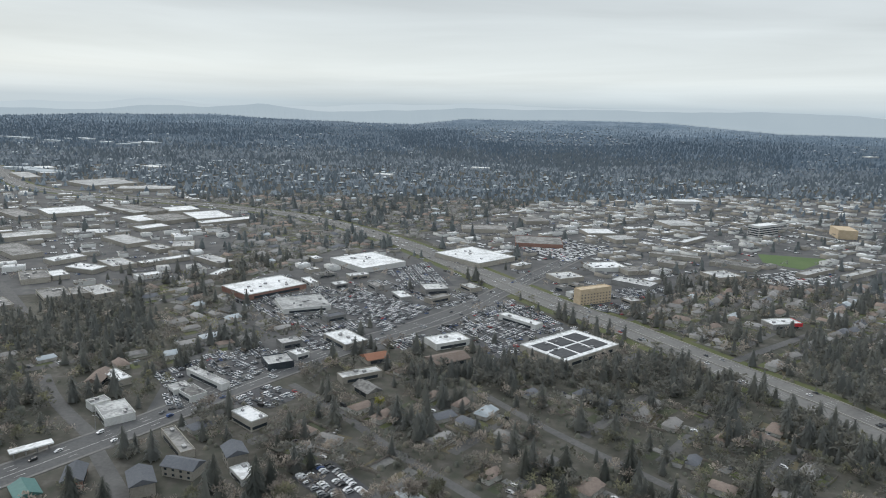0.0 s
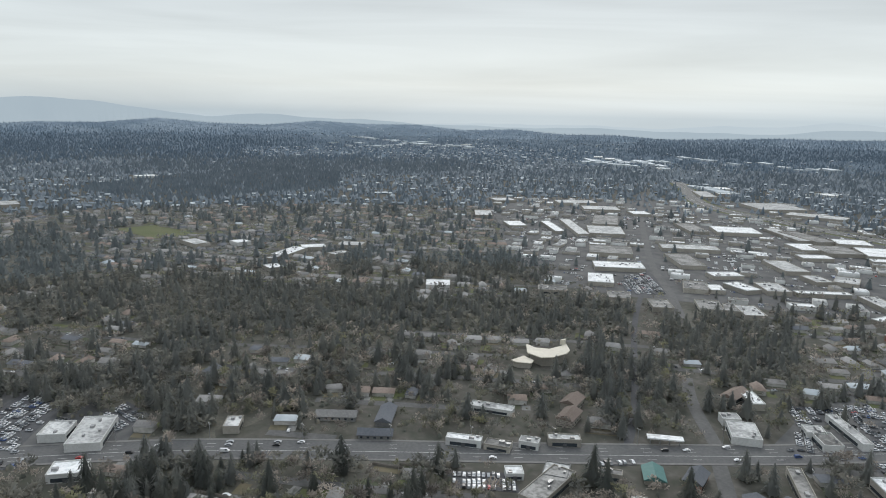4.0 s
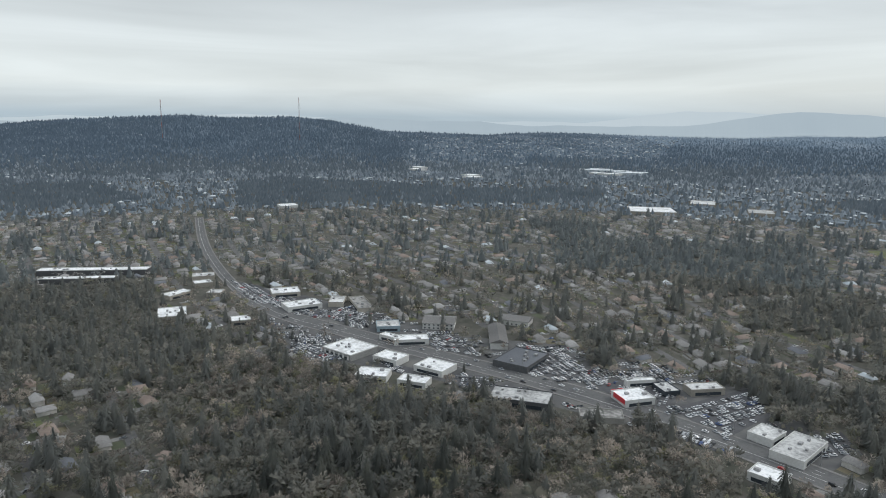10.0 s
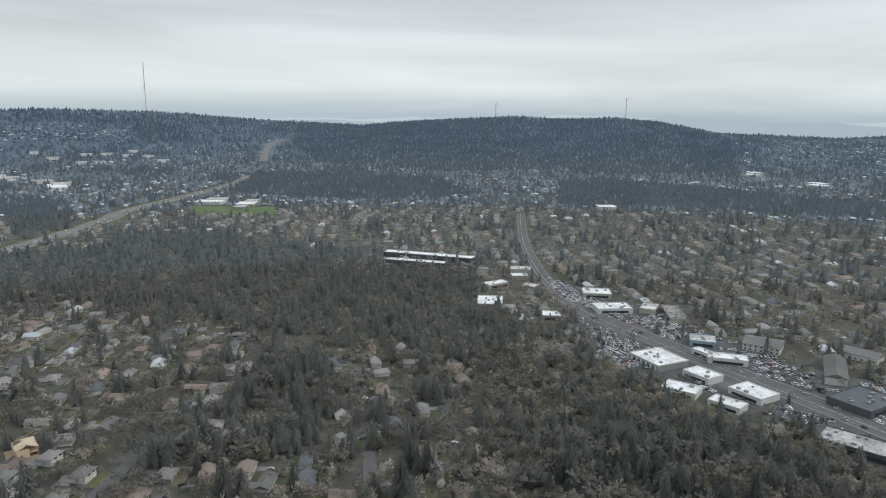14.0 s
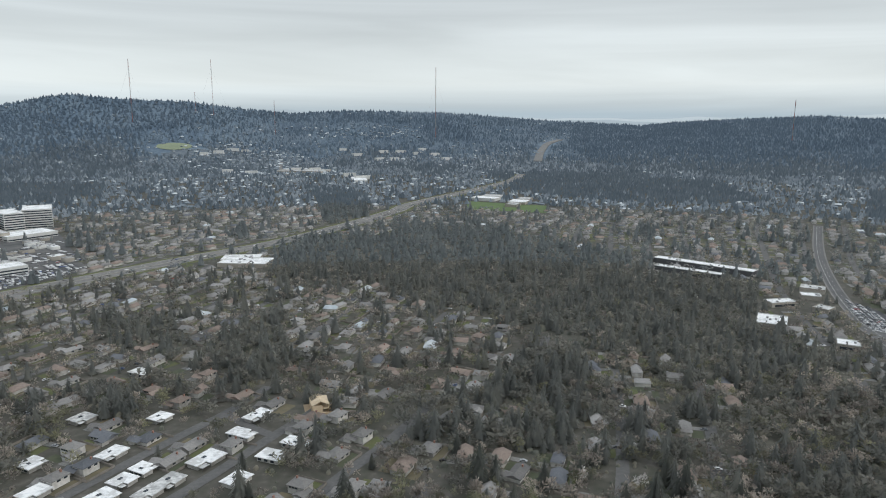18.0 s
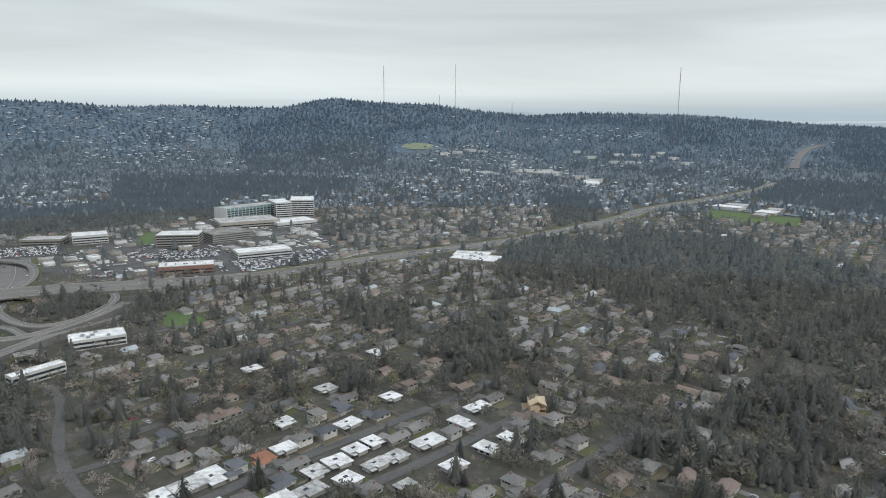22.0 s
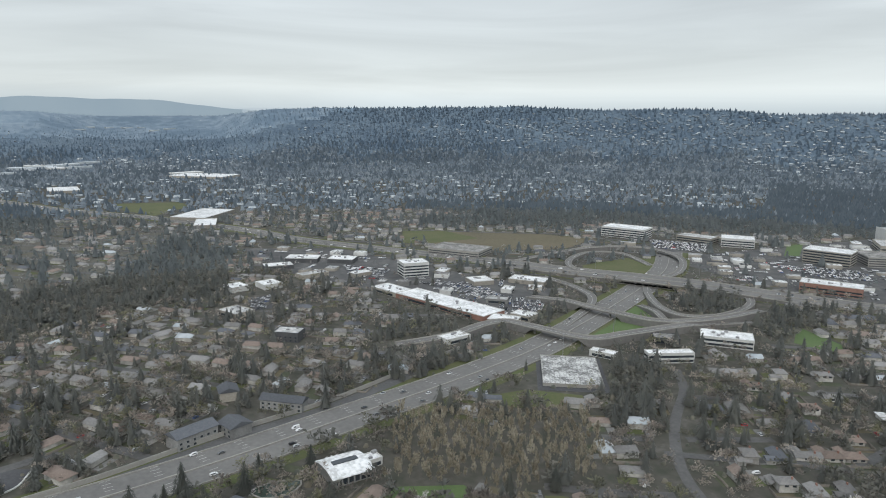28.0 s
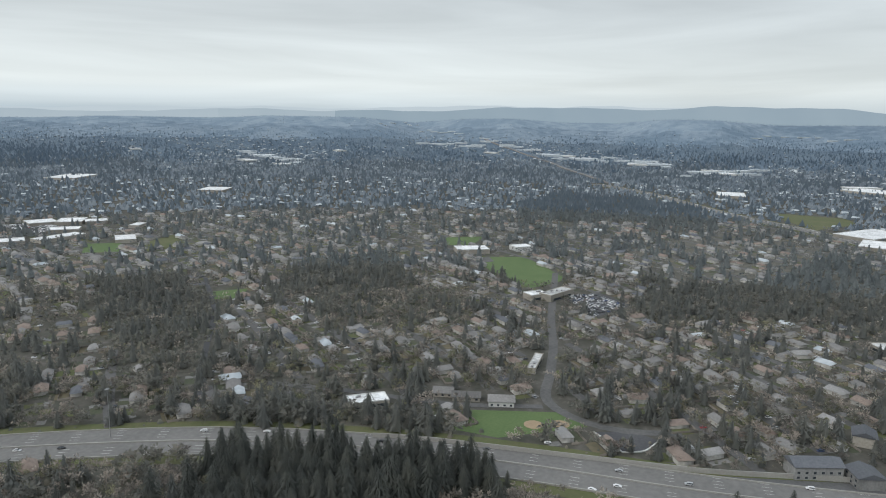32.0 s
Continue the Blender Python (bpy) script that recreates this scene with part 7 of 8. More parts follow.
for bearing, el, w in ((181.8, -3.16, 40), (180.7, -2.99, 45), (182.9, -3.29, 30), (179.8, -3.09, 30), (172.1, -3.03, 30), (170.9, -3.44, 45), (169.1, -3.81, 40), (168.8, -3.21, 40), (167.4, -3.20, 45), (167.9, -3.81, 35), (166.0, -3.33, 40), (164.6, -3.42, 40), (165.6, -3.01, 35), (163.7, -3.78, 30), (175.8, -4.63, 45), (174.4, -4.63, 40), (171.6, -5.11, 40), (170.5, -5.34, 50), (179.4, -4.82, 40), (181.2, -4.66, 35)):
    x, y = on_slope(bearing, el)
    block("apartment_building", x, y, w, 16, 11, -bearing - 5, "pale", "white")
for bearing, el, w in ((301.4, -3.66, 90), (275.7, -2.96, 90), (269.9, -3.46, 90), (298.7, -3.97, 70), (294.2, -2.85, 60), (281.7, -2.83, 60), (309.6, -2.78, 60), (44.2, -3.30, 90), (40.1, -3.92, 70), (59.3, -2.49, 60), (55.8, -2.46, 60), (45.1, -3.17, 60), (254.4, -4.48, 110), (263.2, -3.95, 60), (264.6, -3.75, 60), (113.0, -4.78, 60), (117.4, -4.17, 70), (81.0, -5.18, 60), (128.1, -7.34, 40), (35.6, -5.29, 60), (28.4, -5.30, 60), (10.5, -5.79, 50), (2.5, -5.01, 60), (346.1, -6.89, 70), (334.0, -2.65, 60), (102.1, -4.41, 110), (117.5, -4.34, 70), (112.9, -4.93, 60)):
    x, y = on_slope(bearing, el)
    block("store", x, y, w, 40, 15, -bearing, "white", "white")
    FAR_CLEAR.append((x * 0.99, y * 0.99, w * 0.6))
# rows of pale sheds and stores over the far plain: from a bearing and elevation to another, and how many
SHED_ROWS = (
    (291.0, -0.64, 287.7, -0.6, 8), (287.7, -1.13, 284.2, -1.31, 7), (287.4, -2.08, 282.3, -2.24, 9), (282.7, -1.72, 278.1, -2.66, 8),
    (277.7, -2.93, 272.4, -3.26, 9), (272.4, -2.99, 267.3, -3.5, 9), (266.9, -4.14, 260.8, -3.68, 9), (262.3, -1.04, 255.3, -1.1, 7),
    (301.7, -3.11, 297.2, -3.78, 10), (65.6, -1.93, 56.5, -2.57, 14), (45.9, -3.43, 39.9, -3.5, 16), (39.4, -3.03, 27.4, -3.58, 10),
    (37.5, -5.26, 34.7, -5.52, 5), (46.5, -3.52, 39.4, -3.84, 12), (103.3, -4.19, 99.5, -4.43, 6), (66.8, -2.57, 55.3, -2.54, 12))
shed_rng = random.Random(71)
sheds = Shape()
for b0, e0, b1, e1, count in SHED_ROWS:
    for k in range(count):
        q = (k + shed_rng.random()) / count
        turn = (b1 - b0 + 180) % 360 - 180
        x, y = on_slope(b0 + turn * q, e0 + (e1 - e0) * q + shed_rng.uniform(-0.16, 0.16))
        size = 0.35 + 0.65 * float(np.clip((EYE - ground_z(x, y)) / EYE, 0.2, 1.0))
        w, d, high = shed_rng.uniform(18, 60) * size, shed_rng.uniform(10, 24) * size, shed_rng.uniform(5, 9) * size
        c, n = math.cos(radians(-b0 + 12)), math.sin(radians(-b0 + 12))
        z = float(ground_z(x, y)) - 2
        ring = [(x + i * w * c - j * d * n, y + i * w * n + j * d * c) for i, j in ((-1, -1), (1, -1), (1, 1), (-1, 1))]
        low, top = [(*p, z) for p in ring], [(*p, z + 2 + high) for p in ring]
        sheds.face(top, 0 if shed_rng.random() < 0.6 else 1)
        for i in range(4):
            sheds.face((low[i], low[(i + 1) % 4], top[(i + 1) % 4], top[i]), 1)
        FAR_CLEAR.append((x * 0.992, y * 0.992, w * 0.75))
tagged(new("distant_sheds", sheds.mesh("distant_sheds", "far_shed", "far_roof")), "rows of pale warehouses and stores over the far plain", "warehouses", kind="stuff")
hill_road("freeway_4", [(282.25, -1.72), (279.8, -2.58), (277.26, -3.37), (274.2, -4.36), (271.95, -5.04)], 16, "distant grey freeway running out over the plain")
fx, fy = on_slope(185.0, -2.6)
hill_field = Shape()
for k in range(16):
    for q in range(4):
        ring = [(fx + 70 * m / 4 * math.cos(j * 0.3927), fy + 55 * m / 4 * math.sin(j * 0.3927)) for m, j in ((q, k), (q + 1, k), (q + 1, k + 1), (q, k + 1))]
        hill_field.face([(x, y, float(ground_z(x, y)) + 1.5) for x, y in ring])
structure("hill_field", hill_field, "pale_grass", "green hillside clearing among woods", "field")
FAR_CLEAR.append((fx * 0.985, fy * 0.985, 110))


def infill():
    """Small stores, sheds and offices between the big ones of the business quarters: the nearest as buildings of their own, the others as one mass."""
    g = np.random.default_rng(31)
    turn = radians(40)
    c, s = math.cos(turn), math.sin(turn)
    verts, tris, index, built = [], [], [], 0
    base = np.array([(x, y, z) for z in (0, 1) for x, y in ((-0.5, -0.5), (0.5, -0.5), (0.5, 0.5), (-0.5, 0.5))])
    face = np.array([(0, 1, 5), (0, 5, 4), (1, 2, 6), (1, 6, 5), (2, 3, 7), (2, 7, 6), (3, 0, 4), (3, 4, 7), (4, 5, 6), (4, 6, 7)])
    spots = [(u * 30.0, v * 26.0) for u in range(-70, 71) for v in range(-80, 81)]
    spots.sort(key=lambda p: math.hypot(*p))
    for u, v in spots:
        a, b = u + g.uniform(-5, 5), v + g.uniform(-4, 4)
        x, y = c * a - s * b, s * a + c * b
        w, d, h = g.uniform(13, 27), g.uniform(9, 16), g.uniform(3.8, 6.0)
        chance, roof = g.random(), str(g.choice(["white", "pale", "grey", "dark"], p=[0.3, 0.3, 0.28, 0.12]))
        if chance > 0.62 or any(cover_at(x + p * w / 2 + q * 4, y + r * d / 2) != 2 for p, q, r in ((0, 0, 0), (1, 1, 0), (-1, -1, 0), (0, 0, 1.4), (0, 0, -1.4))):
            continue
        degrees = 40 + float(g.normal(0, 4)) + (90 if g.random() < 0.4 else 0)
        if built < 26:
            built += 1
            block("store", float(x), float(y), float(w), float(d), float(h), degrees, roof, str(g.choice(["white", "tan", "grey"])))
            continue
        taken(x, y, w, d, radians(degrees), 1)
        ca, sa = math.cos(radians(degrees)), math.sin(radians(degrees))
        p = base * (w, d, h)
        verts.append(np.stack([ca * p[:, 0] - sa * p[:, 1] + x, sa * p[:, 0] + ca * p[:, 1] + y, p[:, 2] - 0.05], 1))
        tris.append(face + 8 * len(tris))
        index.append([4 if g.random() < 0.6 else 5] * 8 + [("white", "pale", "grey", "dark").index(roof)] * 2)
        # roof plant
        for _ in range(2):
            q = base * (g.uniform(1.5, 3), g.uniform(1.2, 2.2), 1.0) + (g.uniform(-0.35, 0.35) * w, g.uniform(-0.3, 0.3) * d, h - 0.05)
            verts.append(np.stack([ca * q[:, 0] - sa * q[:, 1] + x, sa * q[:, 0] + ca * q[:, 1] + y, q[:, 2]], 1))
            tris.append(face + 8 * len(tris))
            index.append([6] * 10)
    me = raw_mesh("small_stores", np.concatenate(verts), np.concatenate(tris), ("white_roof", "pale_roof", "grey_roof", "dark_roof", "tan_wall", "white_wall", "metal"), np.concatenate(index))
    tagged(new("small_stores", me), "small flat-roofed stores and sheds of the business quarters", "stores", kind="stuff")


infill()


def patch(x, y, size, seed=0.0):
    """Soft patches from 0 to 1 over the land."""
    u, v = x / size + seed, y / size - seed * 1.7
    q = np.sin(u * 1.3 + 1.1 * np.sin(v * 0.9)) + np.sin(v * 1.7 + 1.3 * np.sin(u * 0.8 + 2)) + 0.7 * np.sin(u * 3.1 - v * 2.3) + 0.5 * np.sin(u * 5.3 + v * 4.7)
    return np.clip(0.5 + q / 4.4, 0, 1)


# ---- homes ----
rng = np.random.default_rng(7)
HOUSE_AT = []  # x, y, turn, size


def bent(a, b):
    """From the street plan to the land: streets that bend gently."""
    ca, sa = math.cos(radians(49)), math.sin(radians(49))
    x, y = ca * a - sa * b, sa * a + ca * b
    return x + 50 * np.sin(y / 210) + 20 * np.sin(y / 95 + 1), y + 50 * np.sin(x / 240 + 1) + 20 * np.sin(x / 110)


def homes():
    """Rows of homes on both sides of the streets, now and then a gap."""
    for v in range(-76, 77):
        for u in range(-150, 151):
            for side in (-1, 1):
                x, y = bent(u * 19.5 + rng.uniform(-2.5, 2.5), v * 54.0 + side * (15.5 + rng.uniform(-2, 3)))
                r = math.hypot(x, y)
                if 300 < r < 2300 and rng.random() < 0.93:
                    x1, y1 = bent(u * 19.5 + 6, v * 54.0)
                    x0, y0 = bent(u * 19.5 - 6, v * 54.0)
                    HOUSE_AT.append((float(x), float(y), math.atan2(y1 - y0, x1 - x0) + rng.normal(0, 0.12) + (math.pi / 2 if rng.random() < 0.25 else 0) + (math.pi if side < 0 else 0), rng.uniform(0.85, 1.2)))


homes()
plots = np.array([(p[0], p[1]) for p in SETTLED])


def free(x, y):
    c = cover_at(x, y)
    return (c in (0, 9) or (c == 7 and rng.random() < 0.6)) and min(cover_at(x + a, y + b) != 4 for a in (-7, 7) for b in (-7, 7)) and np.hypot(plots[:, 0] - x, plots[:, 1] - y).min() > 17


HOUSE_AT = [h for h in HOUSE_AT if free(h[0], h[1])]
HOUSE_AT.sort(key=lambda h: math.hypot(h[0], h[1]))


def home_streets():
    """The small streets between the rows of homes, a mesh for each, where homes stand on both sides."""
    number = 0
    for v in range(-30, 31):
        if v == 0:
            continue
        s = Shape()
        a = np.arange(-1500, 1500, 15.0)
        x, y = bent(a, np.full(len(a), v * 54.0))
        c, r = cover_at(x, y), np.hypot(x, y)
        ok = ((c == 0) | (c == 7) | (c == 9)) & (r > 300) & (r < 1500)
        for x0, y0, r0 in zip(x, y, range(len(a))):
            if r[r0] < 700 and np.hypot(plots[:, 0] - x0, plots[:, 1] - y0).min() < 24:
                ok[r0] = False
        run = []
        for k in range(len(a)):
            if ok[k]:
                run.append((x[k], y[k]))
            if (not ok[k] or k == len(a) - 1) and run:
                if len(run) > 3:
                    strip(s, np.array(run), 3.8, -3.8, 0.1163)
                run = []
        if s.f:
            number += 1
            structure("home_street_%d" % number, s, "street", "narrow grey street between rows of homes", "street")


home_streets()


def gardens():
    """Pale drives, lawns and bare beds round the homes."""
    v, f, index = [], [], []
    for x, y, turn, size in HOUSE_AT + [(p[0], p[1], p[2], 1.0) for p in SETTLED]:
        if math.hypot(x, y) > 1500:
            continue
        c, s = math.cos(turn), math.sin(turn)
        pads = [(3, 8.5 + rng.uniform(-1, 1), -13, -5, 0), (-9, 2, -12, -5, int(rng.choice([1, 2, 3], p=[0.45, 0.25, 0.3])))]
        pads.append((-9 + rng.uniform(-1, 3), 9, 5, 11 + rng.uniform(-2, 3), int(rng.choice([0, 1, 2, 3], p=[0.12, 0.4, 0.24, 0.24]))))
        for n, (x0, x1, y0, y1, mat) in enumerate(pads):
            k, z = len(v), rng.uniform(0.02, 0.09)
            v += [(c * p - s * q + x, s * p + c * q + y, z) for p, q in ((x0, y0), (x1, y0), (x1, y1), (x0, y1))]
            f += [(k, k + 1, k + 2), (k, k + 2, k + 3)]
            index += [mat, mat]
    tagged(new("garden_ground", raw_mesh("garden_ground", np.array(v), np.array(f), ("drive", "garden_lawn", "meadow", "rough_grass"), np.array(index))), "concrete drives, lawns and bare beds round the homes", "gardens", kind="stuff")


gardens()
ROOFS = ("shingle_grey", "shingle_brown", "shingle_pale", "shingle_dark", "tile_red", "white_roof")


def house(kind, roof, label):
    """A detached home, built once of its parts and copied."""
    w, d, h = ((14.5, 8.5, 2.8), (12, 9.5, 2.9), (10.5, 8.5, 5.2), (15.5, 8, 2.7))[kind]
    ob = thing("house", label, "house", group="homes of the neighbourhood")
    part("wall", Shape().box(-w / 2, w / 2, -d / 2, d / 2, 0, h), "house_wall", ob)
    s = Shape()
    e, rise = 0.7, d * 0.21
    x0, x1, y0, y1 = -w / 2 - e, w / 2 + e, -d / 2 - e, d / 2 + e
    z0, z1 = h - 0.15, h + rise
    hip = d / 2 if kind in (1, 2) else 0.0
    a, b, c, f = (x0, y0, z0), (x1, y0, z0), (x1, y1, z0), (x0, y1, z0)
    p, q = (x0 + hip, 0, z1), (x1 - hip, 0, z1)
    for quad in ((a, b, q, p), (c, f, p, q), (b, c, q), (f, a, p)):
        s.face(quad)
    s.box(x0, x1, y0, y1, z0 - 0.22, z0)
    part("roof", s, roof, ob)
    # a wing with a garage
    wing = Shape().box(w * 0.12, w * 0.12 + 6.5, -d / 2 - 4.5, -d / 2 + 0.5, 0, 2.7)
    part("garage", wing, "house_wall", ob)
    g = Shape()
    gx0, gx1, gy0, gy1, gz = w * 0.12 - 0.5, w * 0.12 + 7.0, -d / 2 - 5.1, 0.0, 2.6
    m, top = (gx0 + gx1) / 2, 4.0
    g.face(((gx0, gy0, gz), (m, gy0, top), (m, gy1, top), (gx0, gy1, gz)))
    g.face(((m, gy0, top), (gx1, gy0, gz), (gx1, gy1, gz), (m, gy1, top)))
    g.face(((gx0, gy0, gz), (gx1, gy0, gz), (m, gy0, top)))
    part("garage_roof", g, roof, ob)
    part("garage_door", Shape().box(w * 0.12 + 0.8, w * 0.12 + 5.7, -d / 2 - 4.58, -d / 2 - 4.48, 0.05, 2.2), "white_wall", ob)
    part("chimney", Shape().box(-w * 0.3, -w * 0.3 + 1.0, 0.6, 1.5, h, h + rise + 0.9), "brick", ob)
    for k in range(3):
        part("window", Shape().box(-w * 0.42 + k * w * 0.18, -w * 0.42 + k * w * 0.18 + 1.7, -d / 2 - 0.06, -d / 2 + 0.02, h - 1.9, h - 0.6), "glass", ob)
        if k < 2:
            part("window", Shape().box(-w * 0.38 + k * w * 0.4, -w * 0.38 + k * w * 0.4 + 2.2, d / 2 - 0.02, d / 2 + 0.06, h - 1.9, h - 0.6), "glass", ob)
    return ob


WORDS = {"shingle_grey": "weathered grey shingle", "shingle_brown": "brown shingle", "shingle_pale": "pale grey shingle", "shingle_dark": "dark blue grey shingle", "tile_red": "terracotta red", "white_roof": "flat white"}
FORMS = ("long low ranch house", "square hip-roofed house", "two-storey house", "long narrow ranch house")
KINDS = {}
near_homes, rest_homes = [h[:3] + ("",) for h in HOUSE_AT[:68]], HOUSE_AT[68:]
for x, y, turn, given in SETTLED + near_homes:
    key = (int(rng.integers(4)), given or ROOFS[int(rng.choice(5, p=[0.38, 0.22, 0.25, 0.13, 0.02]))])
    m = Matrix.Translation((x, y, -0.05)) @ Matrix.Rotation(turn, 4, "Z")
    if key not in KINDS:
        KINDS[key] = house(*key, "%s with %s roof and garage" % (FORMS[key[0]], WORDS[key[1]]))
        KINDS[key].matrix_basis = m
    else:
        copy_thing(KINDS[key], m)


def far_size(x, y):
    """The far plain is drawn in, so what stands on it is drawn in with it."""
    return 1 - plain(x, y) * (1 - np.clip((EYE - ground_z(x, y)) / EYE, 0.3, 1.0))


def far_homes():
    """All the other homes as one mass: walls and pitched roofs."""
    verts, tris, index = [], [], []
    base = np.array([(-8, -5, 0), (8, -5, 0), (8, 5, 0), (-8, 5, 0), (-8, -5, 3), (8, -5, 3), (8, 5, 3), (-8, 5, 3), (-8.7, -5.7, 2.9), (8.7, -5.7, 2.9), (8.7, 5.7, 2.9), (-8.7, 5.7, 2.9), (-7, 0, 5.2), (7, 0, 5.2)], float)
    face = np.array([(0, 1, 5), (0, 5, 4), (1, 2, 6), (1, 6, 5), (2, 3, 7), (2, 7, 6), (3, 0, 4), (3, 4, 7), (8, 9, 13), (8, 13, 12), (10, 11, 12), (10, 12, 13), (9, 10, 13), (11, 8, 12)])
    spots = [h for h in rest_homes if rng.random() < (0.8 if math.hypot(h[0], h[1]) < 1000 else 0.6 if math.hypot(h[0], h[1]) < 1500 else 0.32)]
    r, a = 2300 + 2200 * rng.random(36000), rng.uniform(0, 2 * math.pi, 36000)
    fx, fy = -np.sin(a) * r, np.cos(a) * r
    kept = rng.random(36000) < np.select([slope_cover(fx, fy) == 1, slope_cover(fx, fy) == 9], [0.02, 0.95], 0.04 + 0.4 * patch(fx, fy, 190, 6.0) ** 2.5)
    spots += [(x, y, t, q) for x, y, t, q in zip(fx[kept], fy[kept], rng.uniform(0, 6.3, kept.sum()), rng.uniform(0.8, 1.2, kept.sum()) * far_size(fx[kept], fy[kept]))]
    z = ground_z([s[0] for s in spots], [s[1] for s in spots])
    for (x, y, turn, size), h in zip(spots, z):
        c, s = math.cos(turn), math.sin(turn)
        p = base * (size * 0.82, size * 0.82, rng.uniform(0.85, 1.4) * min(1.0, size + 0.2))
        verts.append(np.stack([c * p[:, 0] - s * p[:, 1] + x, s * p[:, 0] + c * p[:, 1] + y, p[:, 2] + h - 0.1], 1))
        tris.append(face + 14 * len(tris))
        # walls and roofs past 1500 metres take colours with haze mixed in
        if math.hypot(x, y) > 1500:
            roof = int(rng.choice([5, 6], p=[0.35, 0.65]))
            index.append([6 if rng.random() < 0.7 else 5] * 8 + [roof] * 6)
        else:
            roof = int(rng.choice(5, p=[0.40, 0.24, 0.16, 0.14, 0.06])) + 1
            index.append([0] * 8 + [roof] * 6)
    me = raw_mesh("homes", np.concatenate(verts), np.concatenate(tris), ("house_wall", "shingle_grey", "shingle_brown", "shingle_pale", "shingle_dark", "far_roof", "dim_roof"), np.concatenate(index))
    tagged(new("distant_homes", me), "suburb of grey and brown pitched-roof homes among trees", "houses", kind="stuff")


far_homes()


# ---- trees ----
def fir_form(tiers, seg, seed):
    """A conifer of unit height: dense drooping boughs in ragged, uneven tiers, with a rounded flank."""
    g = np.random.default_rng(seed)
    v, f = [], []
    lean, blunt = g.normal(0, 0.012, 2), g.uniform(1.2, 2.6)
    core = 0.74 if tiers > 4 else 1.0
    v += [(0.21 * core * math.cos(k * 1.257), 0.21 * core * math.sin(k * 1.257), 0.05) for k in range(5)] + [(*lean, 0.97)]
    f += [(k, (k + 1) % 5, 5) for k in range(5)]
    if tiers > 2:
        for k in range(tiers):
            s = k / tiers
            lo = 0.05 + 0.90 * s
            rad = 0.215 * (1 - s**blunt) ** 0.85 * g.uniform(0.9, 1.12) + 0.016
            turn, drop = g.uniform(0, 6.28), 0.9 / tiers + 0.06
            for i in range(seg):
                a = turn + 6.283 * (i + g.uniform(-0.35, 0.35)) / seg
                q, wide = rad * g.uniform(0.6, 1.2), 4.4 / seg * g.uniform(0.8, 1.2)
                z, n = lo + g.normal(0, 0.012), len(v)
                for c, r, h in ((a - wide / 2, 0.6 * q, z + drop * 0.5), (a + wide / 2, 0.6 * q, z + drop * 0.5), (a + g.uniform(-0.15, 0.15), q, z - 0.12 * q)):
                    v.append((r * math.cos(c) + lean[0] * lo, r * math.sin(c) + lean[1] * lo, h))
                f.append((n, n + 2, n + 1))
    v = np.array(v)
    r = v * (1, 1, 0) + g.normal(0, 0.02, v.shape)
    r = r / (np.linalg.norm(r, axis=1)[:, None] + 0.03) * (1.0 if tiers > 2 else 0.35) + (0, 0, 0.7 if tiers > 2 else 1.0)
    return v, np.array(f), r / np.linalg.norm(r, axis=1)[:, None]


def crown_form(twigs, size, seed, narrow=1.0):
    """A leafless or budding crown of unit height: fine twigs that fan out and up from the limbs, in lobes with gaps."""
    g = np.random.default_rng(seed)
    v, f = [], []
    lobes = [(g.normal(0, 0.15) * narrow, g.normal(0, 0.15) * narrow, g.uniform(0.40, 0.74), g.uniform(0.15, 0.26)) for _ in range(8)]
    for n in range(twigs):
        x, y, z, q = lobes[n % 8]
        d = g.normal(size=3) + (0, 0, 0.35)
        d /= np.linalg.norm(d)
        far = g.uniform(0.55, 1.08)
        root = np.array((x * 0.9, y * 0.9, z - 0.04)) + d * q * far * g.uniform(0.1, 0.5) * (narrow, narrow, 1)
        tip = np.array((x, y, z)) + (d * q * far + g.normal(0, 0.02, 3)) * (narrow, narrow, 1.05)
        side = np.cross(tip - root, g.normal(size=3))
        side *= size / (np.linalg.norm(side) + 1e-9)
        k = len(v)
        v += [root * 0.4 + tip * 0.6 + side, tip, root] if n % 3 else [tip + side, tip - side, root]
        f.append((k, k + 1, k + 2))
    v = np.array(v)
    r = v - (0, 0, 0.45)
    r = r / (np.linalg.norm(r, axis=1)[:, None] + 0.02) * 0.45 + (0, 0, 0.4)
    # each twig faces outwards and keeps most of its own tilt
    tilt = np.cross(v[1::3] - v[0::3], v[2::3] - v[0::3])
    tilt /= np.linalg.norm(tilt, axis=1)[:, None] + 1e-9
    turned_in = (tilt * r[0::3]).sum(1) < 0
    f = np.where(turned_in[:, None], np.array(f)[:, ::-1], np.array(f))
    r = r + 0.8 * np.repeat(np.where(turned_in[:, None], -tilt, tilt), 3, 0)
    return v, np.array(f), r / np.linalg.norm(r, axis=1)[:, None]


def soften(me, normals):
    """Shade a fir by the way its boughs face, out from the stem."""
    me.polygons.foreach_set("use_smooth", np.ones(len(me.polygons), bool))
    me.normals_split_custom_set_from_vertices(normals)


def crown(form, mat):
    me = raw_mesh("crown", form[0], form[1], (mat,))
    if form[2] is not None:
        soften(me, form[2])
    return me


